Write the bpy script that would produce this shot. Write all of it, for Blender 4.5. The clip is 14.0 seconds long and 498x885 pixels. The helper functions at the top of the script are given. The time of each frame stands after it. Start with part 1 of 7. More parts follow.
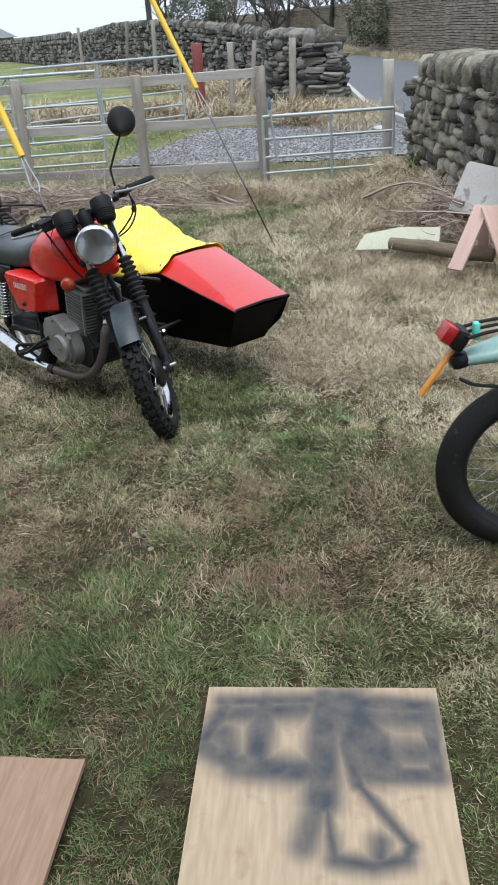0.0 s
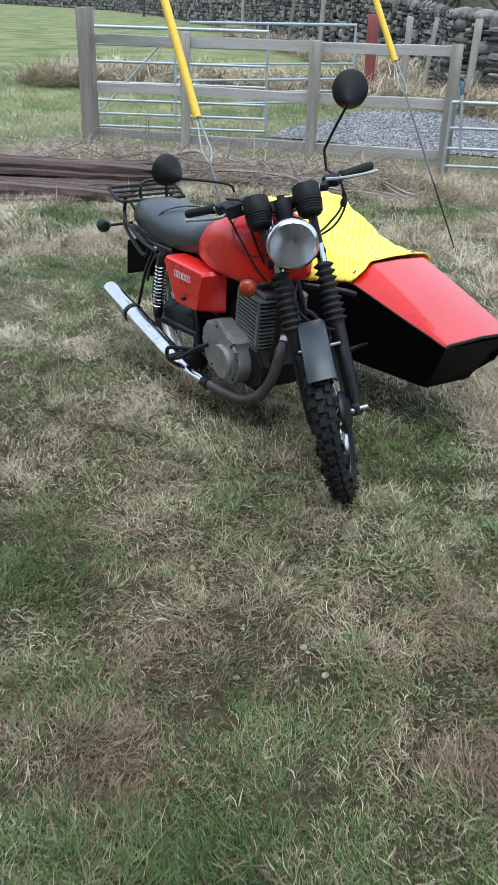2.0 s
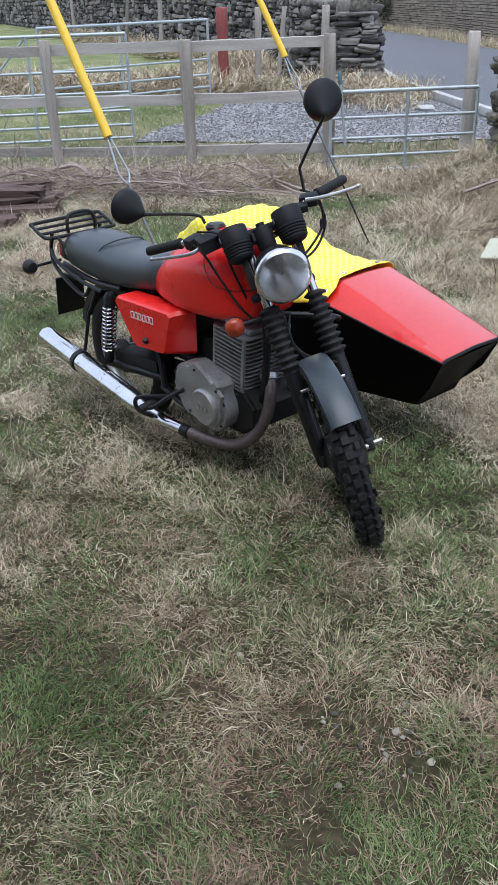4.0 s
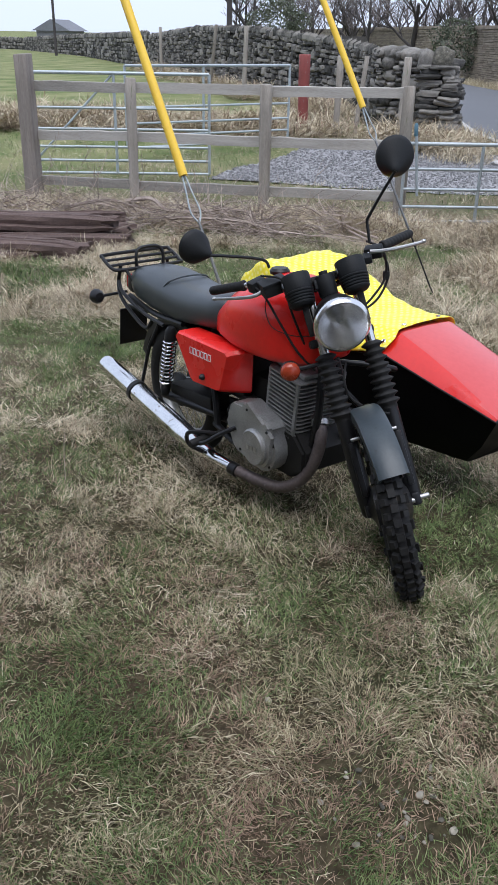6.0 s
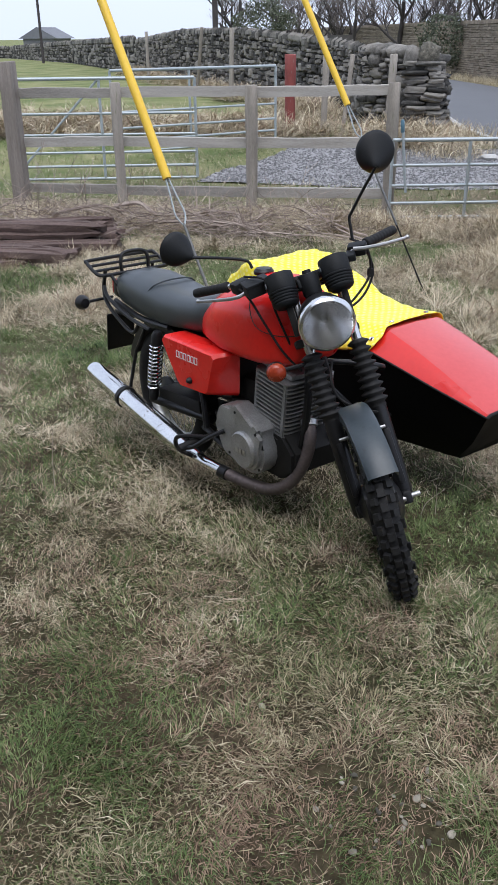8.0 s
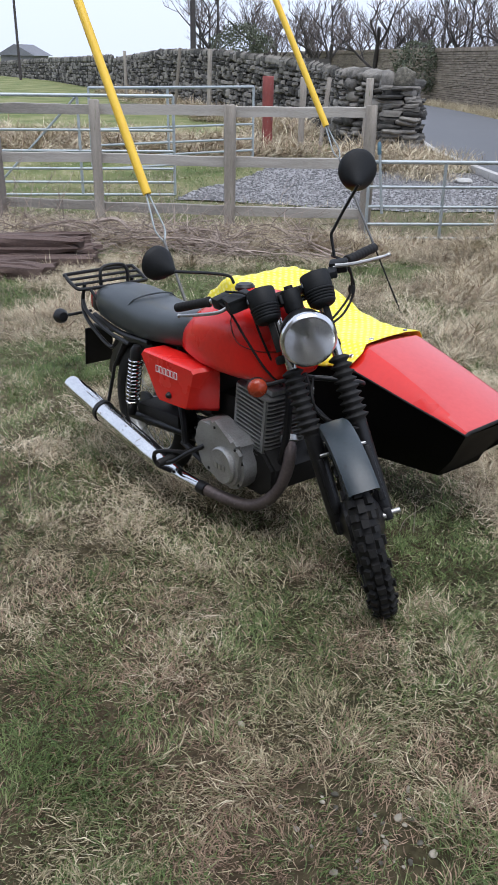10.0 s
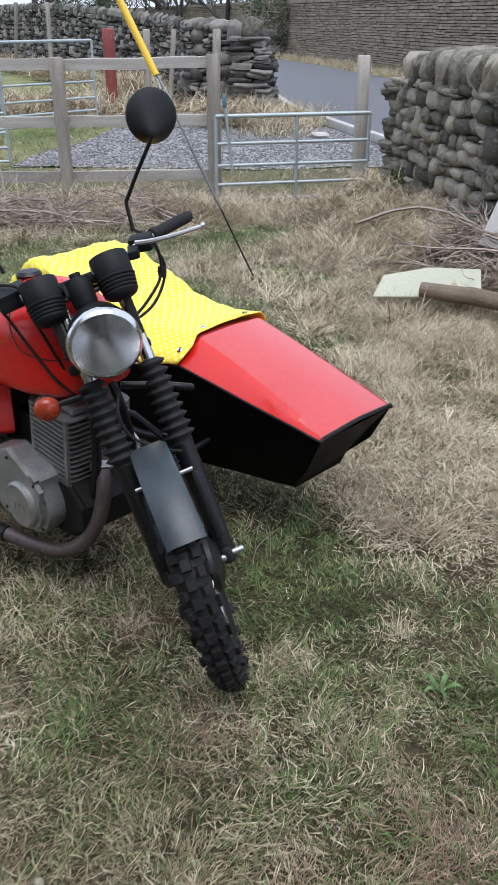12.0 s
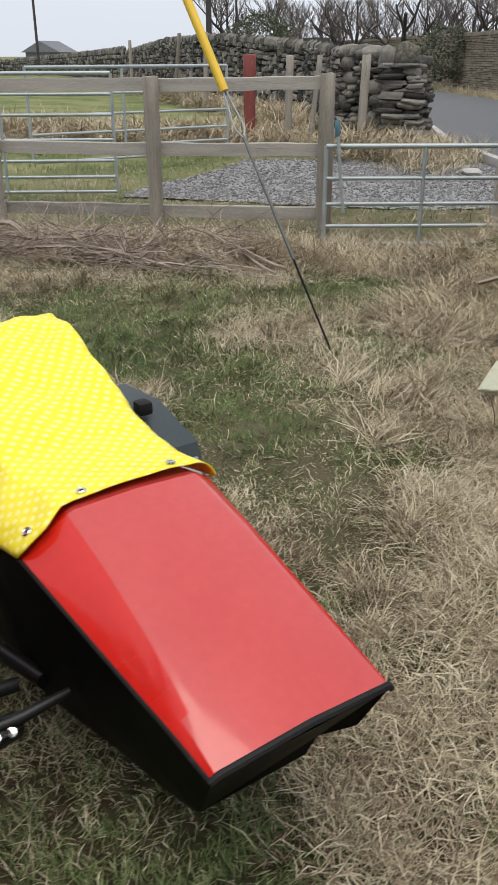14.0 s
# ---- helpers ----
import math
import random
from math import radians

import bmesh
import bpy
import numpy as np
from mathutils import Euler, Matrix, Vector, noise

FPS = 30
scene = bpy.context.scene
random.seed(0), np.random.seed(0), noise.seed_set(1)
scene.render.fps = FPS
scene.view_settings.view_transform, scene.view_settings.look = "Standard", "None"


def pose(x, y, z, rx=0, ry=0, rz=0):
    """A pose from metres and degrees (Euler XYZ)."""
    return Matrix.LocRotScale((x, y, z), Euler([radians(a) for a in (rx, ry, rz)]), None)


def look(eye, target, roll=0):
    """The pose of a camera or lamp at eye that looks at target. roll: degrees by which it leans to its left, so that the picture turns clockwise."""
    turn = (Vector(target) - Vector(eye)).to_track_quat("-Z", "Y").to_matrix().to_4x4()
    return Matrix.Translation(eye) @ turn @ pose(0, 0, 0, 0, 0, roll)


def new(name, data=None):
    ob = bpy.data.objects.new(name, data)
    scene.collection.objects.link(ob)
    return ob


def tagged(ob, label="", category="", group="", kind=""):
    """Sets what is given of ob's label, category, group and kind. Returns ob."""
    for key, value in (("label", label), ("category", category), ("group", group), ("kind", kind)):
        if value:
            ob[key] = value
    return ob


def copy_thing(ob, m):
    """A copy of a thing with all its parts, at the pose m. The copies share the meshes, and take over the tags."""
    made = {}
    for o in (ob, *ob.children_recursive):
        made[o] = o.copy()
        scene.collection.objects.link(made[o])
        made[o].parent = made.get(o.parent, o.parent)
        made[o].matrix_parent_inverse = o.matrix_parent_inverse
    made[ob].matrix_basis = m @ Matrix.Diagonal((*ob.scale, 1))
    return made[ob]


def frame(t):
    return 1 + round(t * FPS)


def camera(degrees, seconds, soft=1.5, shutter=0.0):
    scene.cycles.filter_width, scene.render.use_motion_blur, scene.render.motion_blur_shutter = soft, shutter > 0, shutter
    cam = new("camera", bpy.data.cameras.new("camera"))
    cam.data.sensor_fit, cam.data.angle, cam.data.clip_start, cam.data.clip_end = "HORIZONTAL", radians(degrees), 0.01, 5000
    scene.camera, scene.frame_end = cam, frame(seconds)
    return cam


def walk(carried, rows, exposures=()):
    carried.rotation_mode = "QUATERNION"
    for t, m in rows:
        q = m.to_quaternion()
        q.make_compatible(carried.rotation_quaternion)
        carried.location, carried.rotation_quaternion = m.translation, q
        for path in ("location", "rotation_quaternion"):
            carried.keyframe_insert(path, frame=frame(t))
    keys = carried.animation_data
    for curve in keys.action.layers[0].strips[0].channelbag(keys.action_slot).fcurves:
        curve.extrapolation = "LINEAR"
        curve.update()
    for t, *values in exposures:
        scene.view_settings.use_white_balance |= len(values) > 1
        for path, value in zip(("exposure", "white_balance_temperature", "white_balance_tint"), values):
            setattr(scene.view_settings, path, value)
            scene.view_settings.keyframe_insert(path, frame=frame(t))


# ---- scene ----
cam = camera(33.0, 14.0, 1.0, 0.2)
PATH = [
    (0, (1.603, -0.902, 1.729), (1.264, 0.854, 0.834), -3.9),
    (0.5, (1.537, -0.754, 1.656), (1.126, 0.972, 0.734), -1.1),
    (1, (1.421, -0.472, 1.644), (0.871, 1.214, 0.720), -1.4),
    (1.5, (1.195, -0.339, 1.680), (0.636, 1.338, 0.744), 0.5),
    (2, (1.037, -0.117, 1.636), (0.494, 1.564, 0.698), 1.8),
    (2.2, (0.985, 0.029, 1.611), (0.443, 1.710, 0.673), -0.4),
    (4.3, (0.504, 0.126, 1.690), (0.246, 1.869, 0.742), -1.6),
    (4.5, (0.509, 0.124, 1.697), (0.196, 1.861, 0.757), -1.0),
    (5, (0.521, 0.127, 1.707), (0.155, 1.871, 0.799), 0.7),
    (5.5, (0.526, 0.129, 1.705), (0.148, 1.882, 0.821), 1.0),
    (6, (0.532, 0.122, 1.704), (0.141, 1.878, 0.831), 1.1),
    (6.5, (0.552, 0.129, 1.697), (0.158, 1.886, 0.825), 0.6),
    (7, (0.561, 0.146, 1.695), (0.166, 1.902, 0.823), 0.1),
    (7.5, (0.563, 0.153, 1.696), (0.167, 1.908, 0.823), -0.4),
    (9.8, (0.560, 0.181, 1.680), (0.200, 1.964, 0.849), -0.2),
    (10, (0.538, 0.162, 1.679), (0.207, 1.951, 0.849), 0.8),
    (10.5, (0.607, 0.259, 1.641), (0.444, 2.053, 0.774), 2.0),
    (11, (0.733, 0.475, 1.576), (0.608, 2.242, 0.648), -0.8),
    (11.5, (0.697, 0.608, 1.592), (0.524, 2.368, 0.659), -3.3),
    (12, (0.670, 0.816, 1.573), (0.608, 2.599, 0.670), -0.2),
    (12.5, (0.778, 1.143, 1.469), (0.769, 2.932, 0.575), 0.3),
    (13, (0.900, 1.526, 1.468), (0.593, 3.308, 0.614), -2.5),
    (13.5, (0.904, 1.868, 1.467), (0.495, 3.635, 0.625), -0.2),
    (14, (1.073, 2.205, 1.402), (0.657, 3.973, 0.565), -0.2),
]
walk(cam, [(t, look(eye, target, roll)) for t, eye, target, roll in PATH], [(0.0, 0.6, 6300, 6), (1.5, 0.70, 5830, 3), (2.2, 0.70, 5800, 5), (5.0, 0.52, 5960, 12), (7.5, 0.46, 6180, 12), (10.2, 0.50, 6170, 12), (10.6, 0.57, 6170, 12), (11.0, 0.80, 5960, 12), (11.5, 0.54, 5640, 12), (11.9, 0.56, 6130, 11), (12.5, 0.66, 6050, 11), (13.0, 0.38, 6230, 10), (13.4, 0.20, 6800, 8), (14.0, 0.20, 7000, 8)])

# ---- world and light: a bright, hazy overcast day ----
world = bpy.data.worlds.new("overcast_sky")
scene.world = world
world.use_nodes = True
wn, wl = world.node_tree.nodes, world.node_tree.links
wn.clear()
sky = wn.new("ShaderNodeTexSky")
sky.sky_type = "NISHITA"
sky.sun_disc = False
sky.sun_elevation, sky.sun_rotation = radians(72), radians(164)
sky.air_density, sky.dust_density, sky.ozone_density = 1.0, 4.0, 1.0
cloud = wn.new("ShaderNodeMix")
cloud.data_type = "RGBA"
cloud.inputs[0].default_value = 0.82
cloud.inputs[7].default_value = (8.1, 8.9, 10.6, 1)
bg = wn.new("ShaderNodeBackground")
bg.inputs[1].default_value = 0.092
wo = wn.new("ShaderNodeOutputWorld")
wl.new(sky.outputs[0], cloud.inputs[6])
wl.new(cloud.outputs[2], bg.inputs[0])
wl.new(bg.outputs[0], wo.inputs[0])
sun = new("sun", bpy.data.lights.new("sun", "SUN"))
sun.data.energy, sun.data.angle, sun.data.color = 1.75, radians(50), (1.0, 0.98, 0.95)
sun.matrix_world = look((0, 0, 20), (-0.8, 2.8, 11.0))


# ---- materials ----
def nodes_of(name):
    m = bpy.data.materials.new(name)
    m.use_nodes = True
    n, l = m.node_tree.nodes, m.node_tree.links
    return m, n, l, n["Principled BSDF"]


def ramp(n, stops):
    r = n.new("ShaderNodeValToRGB")
    while len(r.color_ramp.elements) < len(stops):
        r.color_ramp.elements.new(0.5)
    for e, (p, c) in zip(r.color_ramp.elements, stops):
        e.position, e.color = p, (*c, 1)
    return r


def surface(name, dark, light, rough=0.6, metal=0.0, scale=8.0, fine=90.0, bump=0.15, stretch=(1, 1, 1), rand=0.0, coat=0.0, worn=None, wear=0.62, depth=0.01, spec=0.5):
    """Colour between dark and light by two sizes of noise, with fine relief; worn: a third colour in patches."""
    m, n, l, b = nodes_of(name)
    tc = n.new("ShaderNodeTexCoord")
    mp = n.new("ShaderNodeMapping")
    mp.inputs["Scale"].default_value = stretch
    l.new(tc.outputs["Object"], mp.inputs[0])
    big, small = n.new("ShaderNodeTexNoise"), n.new("ShaderNodeTexNoise")
    big.inputs["Scale"].default_value, small.inputs["Scale"].default_value = scale, fine
    big.inputs["Detail"].default_value, small.inputs["Detail"].default_value = 4, 3
    l.new(mp.outputs[0], big.inputs[0])
    l.new(mp.outputs[0], small.inputs[0])
    mix = n.new("ShaderNodeMath")
    mix.operation = "MULTIPLY_ADD"
    mix.inputs[1].default_value = 0.45
    l.new(small.outputs[0], mix.inputs[0])
    half = n.new("ShaderNodeMath")
    half.operation = "MULTIPLY"
    half.inputs[1].default_value = 0.55
    l.new(big.outputs[0], half.inputs[0])
    l.new(half.outputs[0], mix.inputs[2])
    value = mix
    if rand:
        info = n.new("ShaderNodeObjectInfo")
        isl = n.new("ShaderNodeNewGeometry")
        s = n.new("ShaderNodeMath")
        s.operation = "ADD"
        l.new(info.outputs["Random"], s.inputs[0])
        l.new(isl.outputs["Random Per Island"], s.inputs[1])
        fr = n.new("ShaderNodeMath")
        fr.operation = "FRACT"
        l.new(s.outputs[0], fr.inputs[0])
        add = n.new("ShaderNodeMath")
        add.operation = "MULTIPLY_ADD"
        add.inputs[1].default_value, add.inputs[2].default_value = rand, -rand / 2
        l.new(fr.outputs[0], add.inputs[0])
        sum2 = n.new("ShaderNodeMath")
        l.new(add.outputs[0], sum2.inputs[0])
        l.new(mix.outputs[0], sum2.inputs[1])
        value = sum2
    r = ramp(n, [(0.3, dark), (0.7, light)])
    l.new(value.outputs[0], r.inputs[0])
    out = r
    if worn:
        wnz = n.new("ShaderNodeTexNoise")
        wnz.inputs["Scale"].default_value, wnz.inputs["Detail"].default_value = scale * 2.3, 8
        l.new(mp.outputs[0], wnz.inputs[0])
        wr = ramp(n, [(wear, (0, 0, 0)), (wear + 0.06, (1, 1, 1))])
        l.new(wnz.outputs[0], wr.inputs[0])
        mx = n.new("ShaderNodeMix")
        mx.data_type = "RGBA"
        mx.inputs[7].default_value = (*worn, 1)
        l.new(wr.outputs[0], mx.inputs[0])
        l.new(r.outputs[0], mx.inputs[6])
        l.new(mx.outputs[2], b.inputs["Base Color"])
    else:
        l.new(r.outputs[0], b.inputs["Base Color"])
    rr = n.new("ShaderNodeMath")
    rr.operation = "MULTIPLY_ADD"
    rr.inputs[1].default_value, rr.inputs[2].default_value = 0.3, max(rough - 0.15, 0.02)
    l.new(big.outputs[0], rr.inputs[0])
    l.new(rr.outputs[0], b.inputs["Roughness"])
    b.inputs["Metallic"].default_value = metal
    b.inputs["Specular IOR Level"].default_value = spec
    b.inputs["Coat Weight"].default_value = coat
    b.inputs["Coat Roughness"].default_value = 0.08
    if bump:
        bp = n.new("ShaderNodeBump")
        bp.inputs["Strength"].default_value, bp.inputs["Distance"].default_value = bump, depth
        l.new(value.outputs[0], bp.inputs["Height"])
        l.new(bp.outputs[0], b.inputs["Normal"])
    return m


def blades(name, stops, rough=0.6):
    """Grass and straw: each blade its own tone, with wider drifts of tone over the field."""
    m, n, l, b = nodes_of(name)
    g, tc, nz = n.new("ShaderNodeNewGeometry"), n.new("ShaderNodeTexCoord"), n.new("ShaderNodeTexNoise")
    nz.inputs["Scale"].default_value, nz.inputs["Detail"].default_value = 1.7, 4
    l.new(tc.outputs["Object"], nz.inputs[0])
    a = n.new("ShaderNodeMath")
    a.operation = "MULTIPLY_ADD"
    a.inputs[1].default_value = 0.6
    l.new(g.outputs["Random Per Island"], a.inputs[0])
    c = n.new("ShaderNodeMath")
    c.operation = "MULTIPLY_ADD"
    c.inputs[1].default_value, c.inputs[2].default_value = 0.9, -0.25
    l.new(nz.outputs[0], c.inputs[0])
    l.new(c.outputs[0], a.inputs[2])
    r = ramp(n, stops)
    l.new(a.outputs[0], r.inputs[0])
    l.new(r.outputs[0], b.inputs["Base Color"])
    b.inputs["Roughness"].default_value = rough
    b.inputs["Specular IOR Level"].default_value = 0.25
    return m


RED = surface("red_paint", (0.60, 0.013, 0.010), (0.72, 0.020, 0.014), 0.28, 0, 5, 60, 0.006, coat=0.25, spec=0.25)
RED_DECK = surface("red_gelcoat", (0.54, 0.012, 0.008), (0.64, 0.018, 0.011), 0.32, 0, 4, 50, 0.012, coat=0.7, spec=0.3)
# paler deck red: sky sheen on the flat top put into the colour
RED_SKY_SHEEN = surface("sky_sheen_gelcoat", (0.50, 0.040, 0.036), (0.58, 0.058, 0.052), 0.34, 0, 4, 50, 0.012, coat=0.9, worn=(0.42, 0.02, 0.02), wear=0.76, spec=0.4)
BLACK = surface("black_paint", (0.004, 0.004, 0.0045), (0.011, 0.011, 0.012), 0.4, 0, 8, 70, 0.03, spec=0.35)
BLACK_BODY = surface("black_body_paint", (0.0012, 0.0012, 0.0012), (0.004, 0.004, 0.004), 0.5, 0, 6, 60, 0.04, worn=(0.010, 0.008, 0.007), wear=0.74, spec=0.06)
PLASTIC = surface("black_plastic", (0.006, 0.0065, 0.007), (0.014, 0.0155, 0.017), 0.6, 0, 20, 200, 0.05, spec=0.28)
RUBBER = surface("black_rubber", (0.006, 0.006, 0.0063), (0.017, 0.0165, 0.016), 0.68, 0, 14, 120, 0.1, worn=(0.036, 0.032, 0.026), wear=0.66, spec=0.3)
GUARD = surface("dark_grey_guard", (0.022, 0.031, 0.037), (0.038, 0.049, 0.055), 0.40, 0, 7, 90, 0.03, worn=(0.02, 0.024, 0.026), wear=0.66)
VINYL = surface("seat_vinyl", (0.026, 0.033, 0.036), (0.048, 0.057, 0.062), 0.36, 0, 9, 260, 0.12, depth=0.004)
CHROME = surface("chrome", (0.62, 0.62, 0.62), (0.78, 0.78, 0.77), 0.16, 1, 10, 120, 0.02, worn=(0.36, 0.31, 0.26), wear=0.66)
STEEL = surface("dull_steel", (0.36, 0.36, 0.36), (0.52, 0.52, 0.51), 0.42, 1, 12, 120, 0.05)
ALLOY = surface("grey_cast_alloy", (0.24, 0.24, 0.235), (0.42, 0.42, 0.41), 0.48, 0.75, 14, 160, 0.08, worn=(0.12, 0.115, 0.105), wear=0.7)
FINS = surface("cylinder_alloy", (0.16, 0.16, 0.16), (0.30, 0.30, 0.295), 0.5, 0.6, 14, 160, 0.05)
SOOT = surface("sooty_black_metal", (0.006, 0.006, 0.006), (0.018, 0.017, 0.016), 0.6, 0.2, 14, 160, 0.1, spec=0.3)
RUSTPIPE = surface("browned_exhaust_pipe", (0.07, 0.058, 0.055), (0.15, 0.12, 0.115), 0.55, 0.6, 9, 90, 0.08, worn=(0.22, 0.2, 0.19), wear=0.68)
AMBER = surface("amber_lens", (0.26, 0.032, 0.012), (0.36, 0.05, 0.018), 0.25, 0, 30, 120, 0.1)
REDLENS = surface("red_lens", (0.30, 0.012, 0.012), (0.42, 0.02, 0.02), 0.2, 0, 30, 120, 0.1)
ORANGE = surface("orange_plastic", (0.62, 0.24, 0.03), (0.75, 0.33, 0.05), 0.4, 0, 20, 100, 0.05)
TEAL = surface("teal_paint", (0.20, 0.36, 0.33), (0.30, 0.47, 0.43), 0.35, 0, 8, 70, 0.02, coat=0.4)
MINT = surface("mint_plastic", (0.10, 0.60, 0.48), (0.16, 0.70, 0.56), 0.4, 0, 20, 100, 0.03)
WHITE = surface("white_lettering", (0.68, 0.68, 0.66), (0.8, 0.8, 0.78), 0.5, 0, 20, 100, 0.0)
YGUARD = surface("yellow_guard_plastic", (0.72, 0.45, 0.03), (0.82, 0.55, 0.05), 0.45, 0, 6, 80, 0.04)
GALV = surface("galvanised_steel", (0.30, 0.345, 0.36), (0.48, 0.52, 0.53), 0.5, 0.45, 7, 90, 0.06)
GALV_BLUE = surface("weathered_blue_steel", (0.07, 0.16, 0.22), (0.13, 0.24, 0.30), 0.55, 0.3, 9, 90, 0.06)
WIRE = surface("wire_rope", (0.12, 0.12, 0.12), (0.24, 0.24, 0.235), 0.5, 0.7, 60, 300, 0.3)
RAIL = surface("weathered_fence_wood", (0.21, 0.195, 0.172), (0.44, 0.415, 0.375), 0.88, 0, 3, 40, 0.5, (0.6, 7, 7), rand=0.3)
POST = surface("weathered_post_wood", (0.17, 0.15, 0.122), (0.37, 0.335, 0.29), 0.9, 0, 3, 40, 0.4, (7, 7, 0.6), rand=0.3, worn=(0.17, 0.18, 0.10), wear=0.66)
PALE_POST = surface("pale_gatepost_wood", (0.30, 0.27, 0.235), (0.52, 0.475, 0.42), 0.9, 0, 3, 40, 0.4, (7, 7, 0.6), worn=(0.24, 0.24, 0.17), wear=0.68)
POST_BIG = surface("grey_gatepost_wood", (0.14, 0.12, 0.10), (0.30, 0.265, 0.235), 0.88, 0, 3, 40, 0.5, (7, 7, 0.5))
REDPOST = surface("red_painted_post", (0.16, 0.035, 0.03), (0.27, 0.065, 0.055), 0.75, 0, 4, 50, 0.3, (4, 4, 1), worn=(0.22, 0.17, 0.15), wear=0.64)
PINKWOOD = surface("pink_stained_wood", (0.48, 0.32, 0.265), (0.62, 0.44, 0.375), 0.75, 0, 4, 60, 0.2, (9, 9, 0.7))
OLDWOOD = surface("rotten_dark_timber", (0.045, 0.028, 0.024), (0.20, 0.14, 0.12), 0.9, 0, 2.5, 40, 0.8, (0.7, 9, 9), depth=0.02)
LOGWOOD = surface("log_bark", (0.10, 0.075, 0.05), (0.24, 0.19, 0.14), 0.9, 0, 4, 40, 0.6, (1, 6, 6))
PALEBOARD = surface("pale_green_board", (0.40, 0.41, 0.31), (0.52, 0.52, 0.41), 0.75, 0, 4, 60, 0.1, worn=(0.34, 0.29, 0.2), wear=0.64)
WHITEPANEL = surface("dirty_white_panel", (0.43, 0.41, 0.38), (0.60, 0.575, 0.54), 0.5, 0, 3, 60, 0.05, worn=(0.27, 0.25, 0.23), wear=0.60)
STICK = surface("dead_branch_bark", (0.15, 0.115, 0.095), (0.46, 0.38, 0.325), 0.9, 0, 6, 60, 0.3, rand=0.5)
STONE = surface("gritstone", (0.068, 0.063, 0.049), (0.33, 0.302, 0.240), 0.92, 0, 6, 40, 0.8, rand=0.55, worn=(0.40, 0.41, 0.37), wear=0.66, depth=0.02)
STONE_FAR = surface("dark_field_stone", (0.046, 0.044, 0.040), (0.26, 0.243, 0.215), 0.92, 0, 3, 25, 0.7, rand=0.6, depth=0.03)
BLOCK = surface("coursed_sandstone", (0.19, 0.158, 0.122), (0.33, 0.278, 0.218), 0.92, 0, 1.2, 14, 0.5, rand=0.30, depth=0.02)
# wall fill behind the stones, the shade of the gaps put into its colour
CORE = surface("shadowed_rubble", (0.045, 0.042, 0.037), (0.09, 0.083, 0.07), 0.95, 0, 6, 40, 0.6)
ROAD = surface("wet_asphalt", (0.075, 0.078, 0.084), (0.135, 0.138, 0.145), 0.75, 0, 0.8, 60, 0.3)
KERB = surface("kerb_stone", (0.34, 0.33, 0.31), (0.5, 0.49, 0.47), 0.85, 0, 4, 40, 0.3)
GRAVEL = surface("blue_grey_gravel", (0.11, 0.109, 0.111), (0.27, 0.265, 0.265), 0.9, 0, 3, 45, 0.9, rand=0.6, depth=0.03)
BARK = surface("winter_bark", (0.035, 0.03, 0.03), (0.085, 0.075, 0.072), 0.9, 0, 4, 40, 0.4)
TWIG = surface("winter_twigs", (0.085, 0.072, 0.068), (0.20, 0.17, 0.158), 0.9, 0, 2, 20, 0.0, rand=0.4)
IVY = surface("ivy_leaves", (0.045, 0.055, 0.032), (0.12, 0.135, 0.085), 0.6, 0, 4, 40, 0.0, rand=0.6)
# far house and barn: stone and slate greys lifted to stand for haze
HOUSEWALL = surface("dark_house_stone", (0.14, 0.14, 0.145), (0.22, 0.22, 0.225), 0.9, 0, 0.4, 4, 0.2)
SLATE = surface("roof_slate", (0.13, 0.135, 0.15), (0.20, 0.205, 0.22), 0.7, 0, 0.4, 4, 0.2)
GLASS_DARK = surface("window_glass", (0.02, 0.022, 0.026), (0.05, 0.055, 0.06), 0.1, 0, 1, 4, 0.0)

GREEN_BLADE = blades("green_grass_blades", [(0.08, (0.030, 0.058, 0.018)), (0.42, (0.088, 0.134, 0.042)), (0.68, (0.165, 0.210, 0.076)), (0.95, (0.31, 0.34, 0.18))])
STRAW_BLADE = blades("dry_grass_blades", [(0.08, (0.12, 0.090, 0.058)), (0.36, (0.34, 0.280, 0.187)), (0.62, (0.57, 0.490, 0.345)), (0.95, (0.78, 0.705, 0.54))])
TRODDEN_BLADE = blades("trodden_grass_blades", [(0.08, (0.060, 0.050, 0.028)), (0.36, (0.185, 0.155, 0.088)), (0.62, (0.36, 0.310, 0.190)), (0.95, (0.66, 0.59, 0.42))])
BROWN_BLADE = blades("brown_thatch_blades", [(0.08, (0.080, 0.050, 0.036)), (0.45, (0.22, 0.148, 0.100)), (0.95, (0.44, 0.325, 0.225))])

# headlamp glass: thin clear glass with ribs
LENS, ln, ll, lb = nodes_of("headlamp_glass")
lb.inputs["Transmission Weight"].default_value = 1.0
lb.inputs["Roughness"].default_value = 0.04
lb.inputs["IOR"].default_value = 1.18
lw = ln.new("ShaderNodeTexWave")
lw.bands_direction = "Y"
lw.inputs["Scale"].default_value = 28
ltc = ln.new("ShaderNodeTexCoord")
ll.new(ltc.outputs["Object"], lw.inputs[0])
lbp = ln.new("ShaderNodeBump")
lbp.inputs["Strength"].default_value, lbp.inputs["Distance"].default_value = 0.06, 0.002
ll.new(lw.outputs["Fac"], lbp.inputs["Height"])
ll.new(lbp.outputs[0], lb.inputs["Normal"])
REFLECTOR, rn_, rl_, rb_ = nodes_of("lamp_reflector")
rb_.inputs["Base Color"].default_value = (0.86, 0.86, 0.86, 1)
rb_.inputs["Metallic"].default_value, rb_.inputs["Roughness"].default_value = 1.0, 0.27

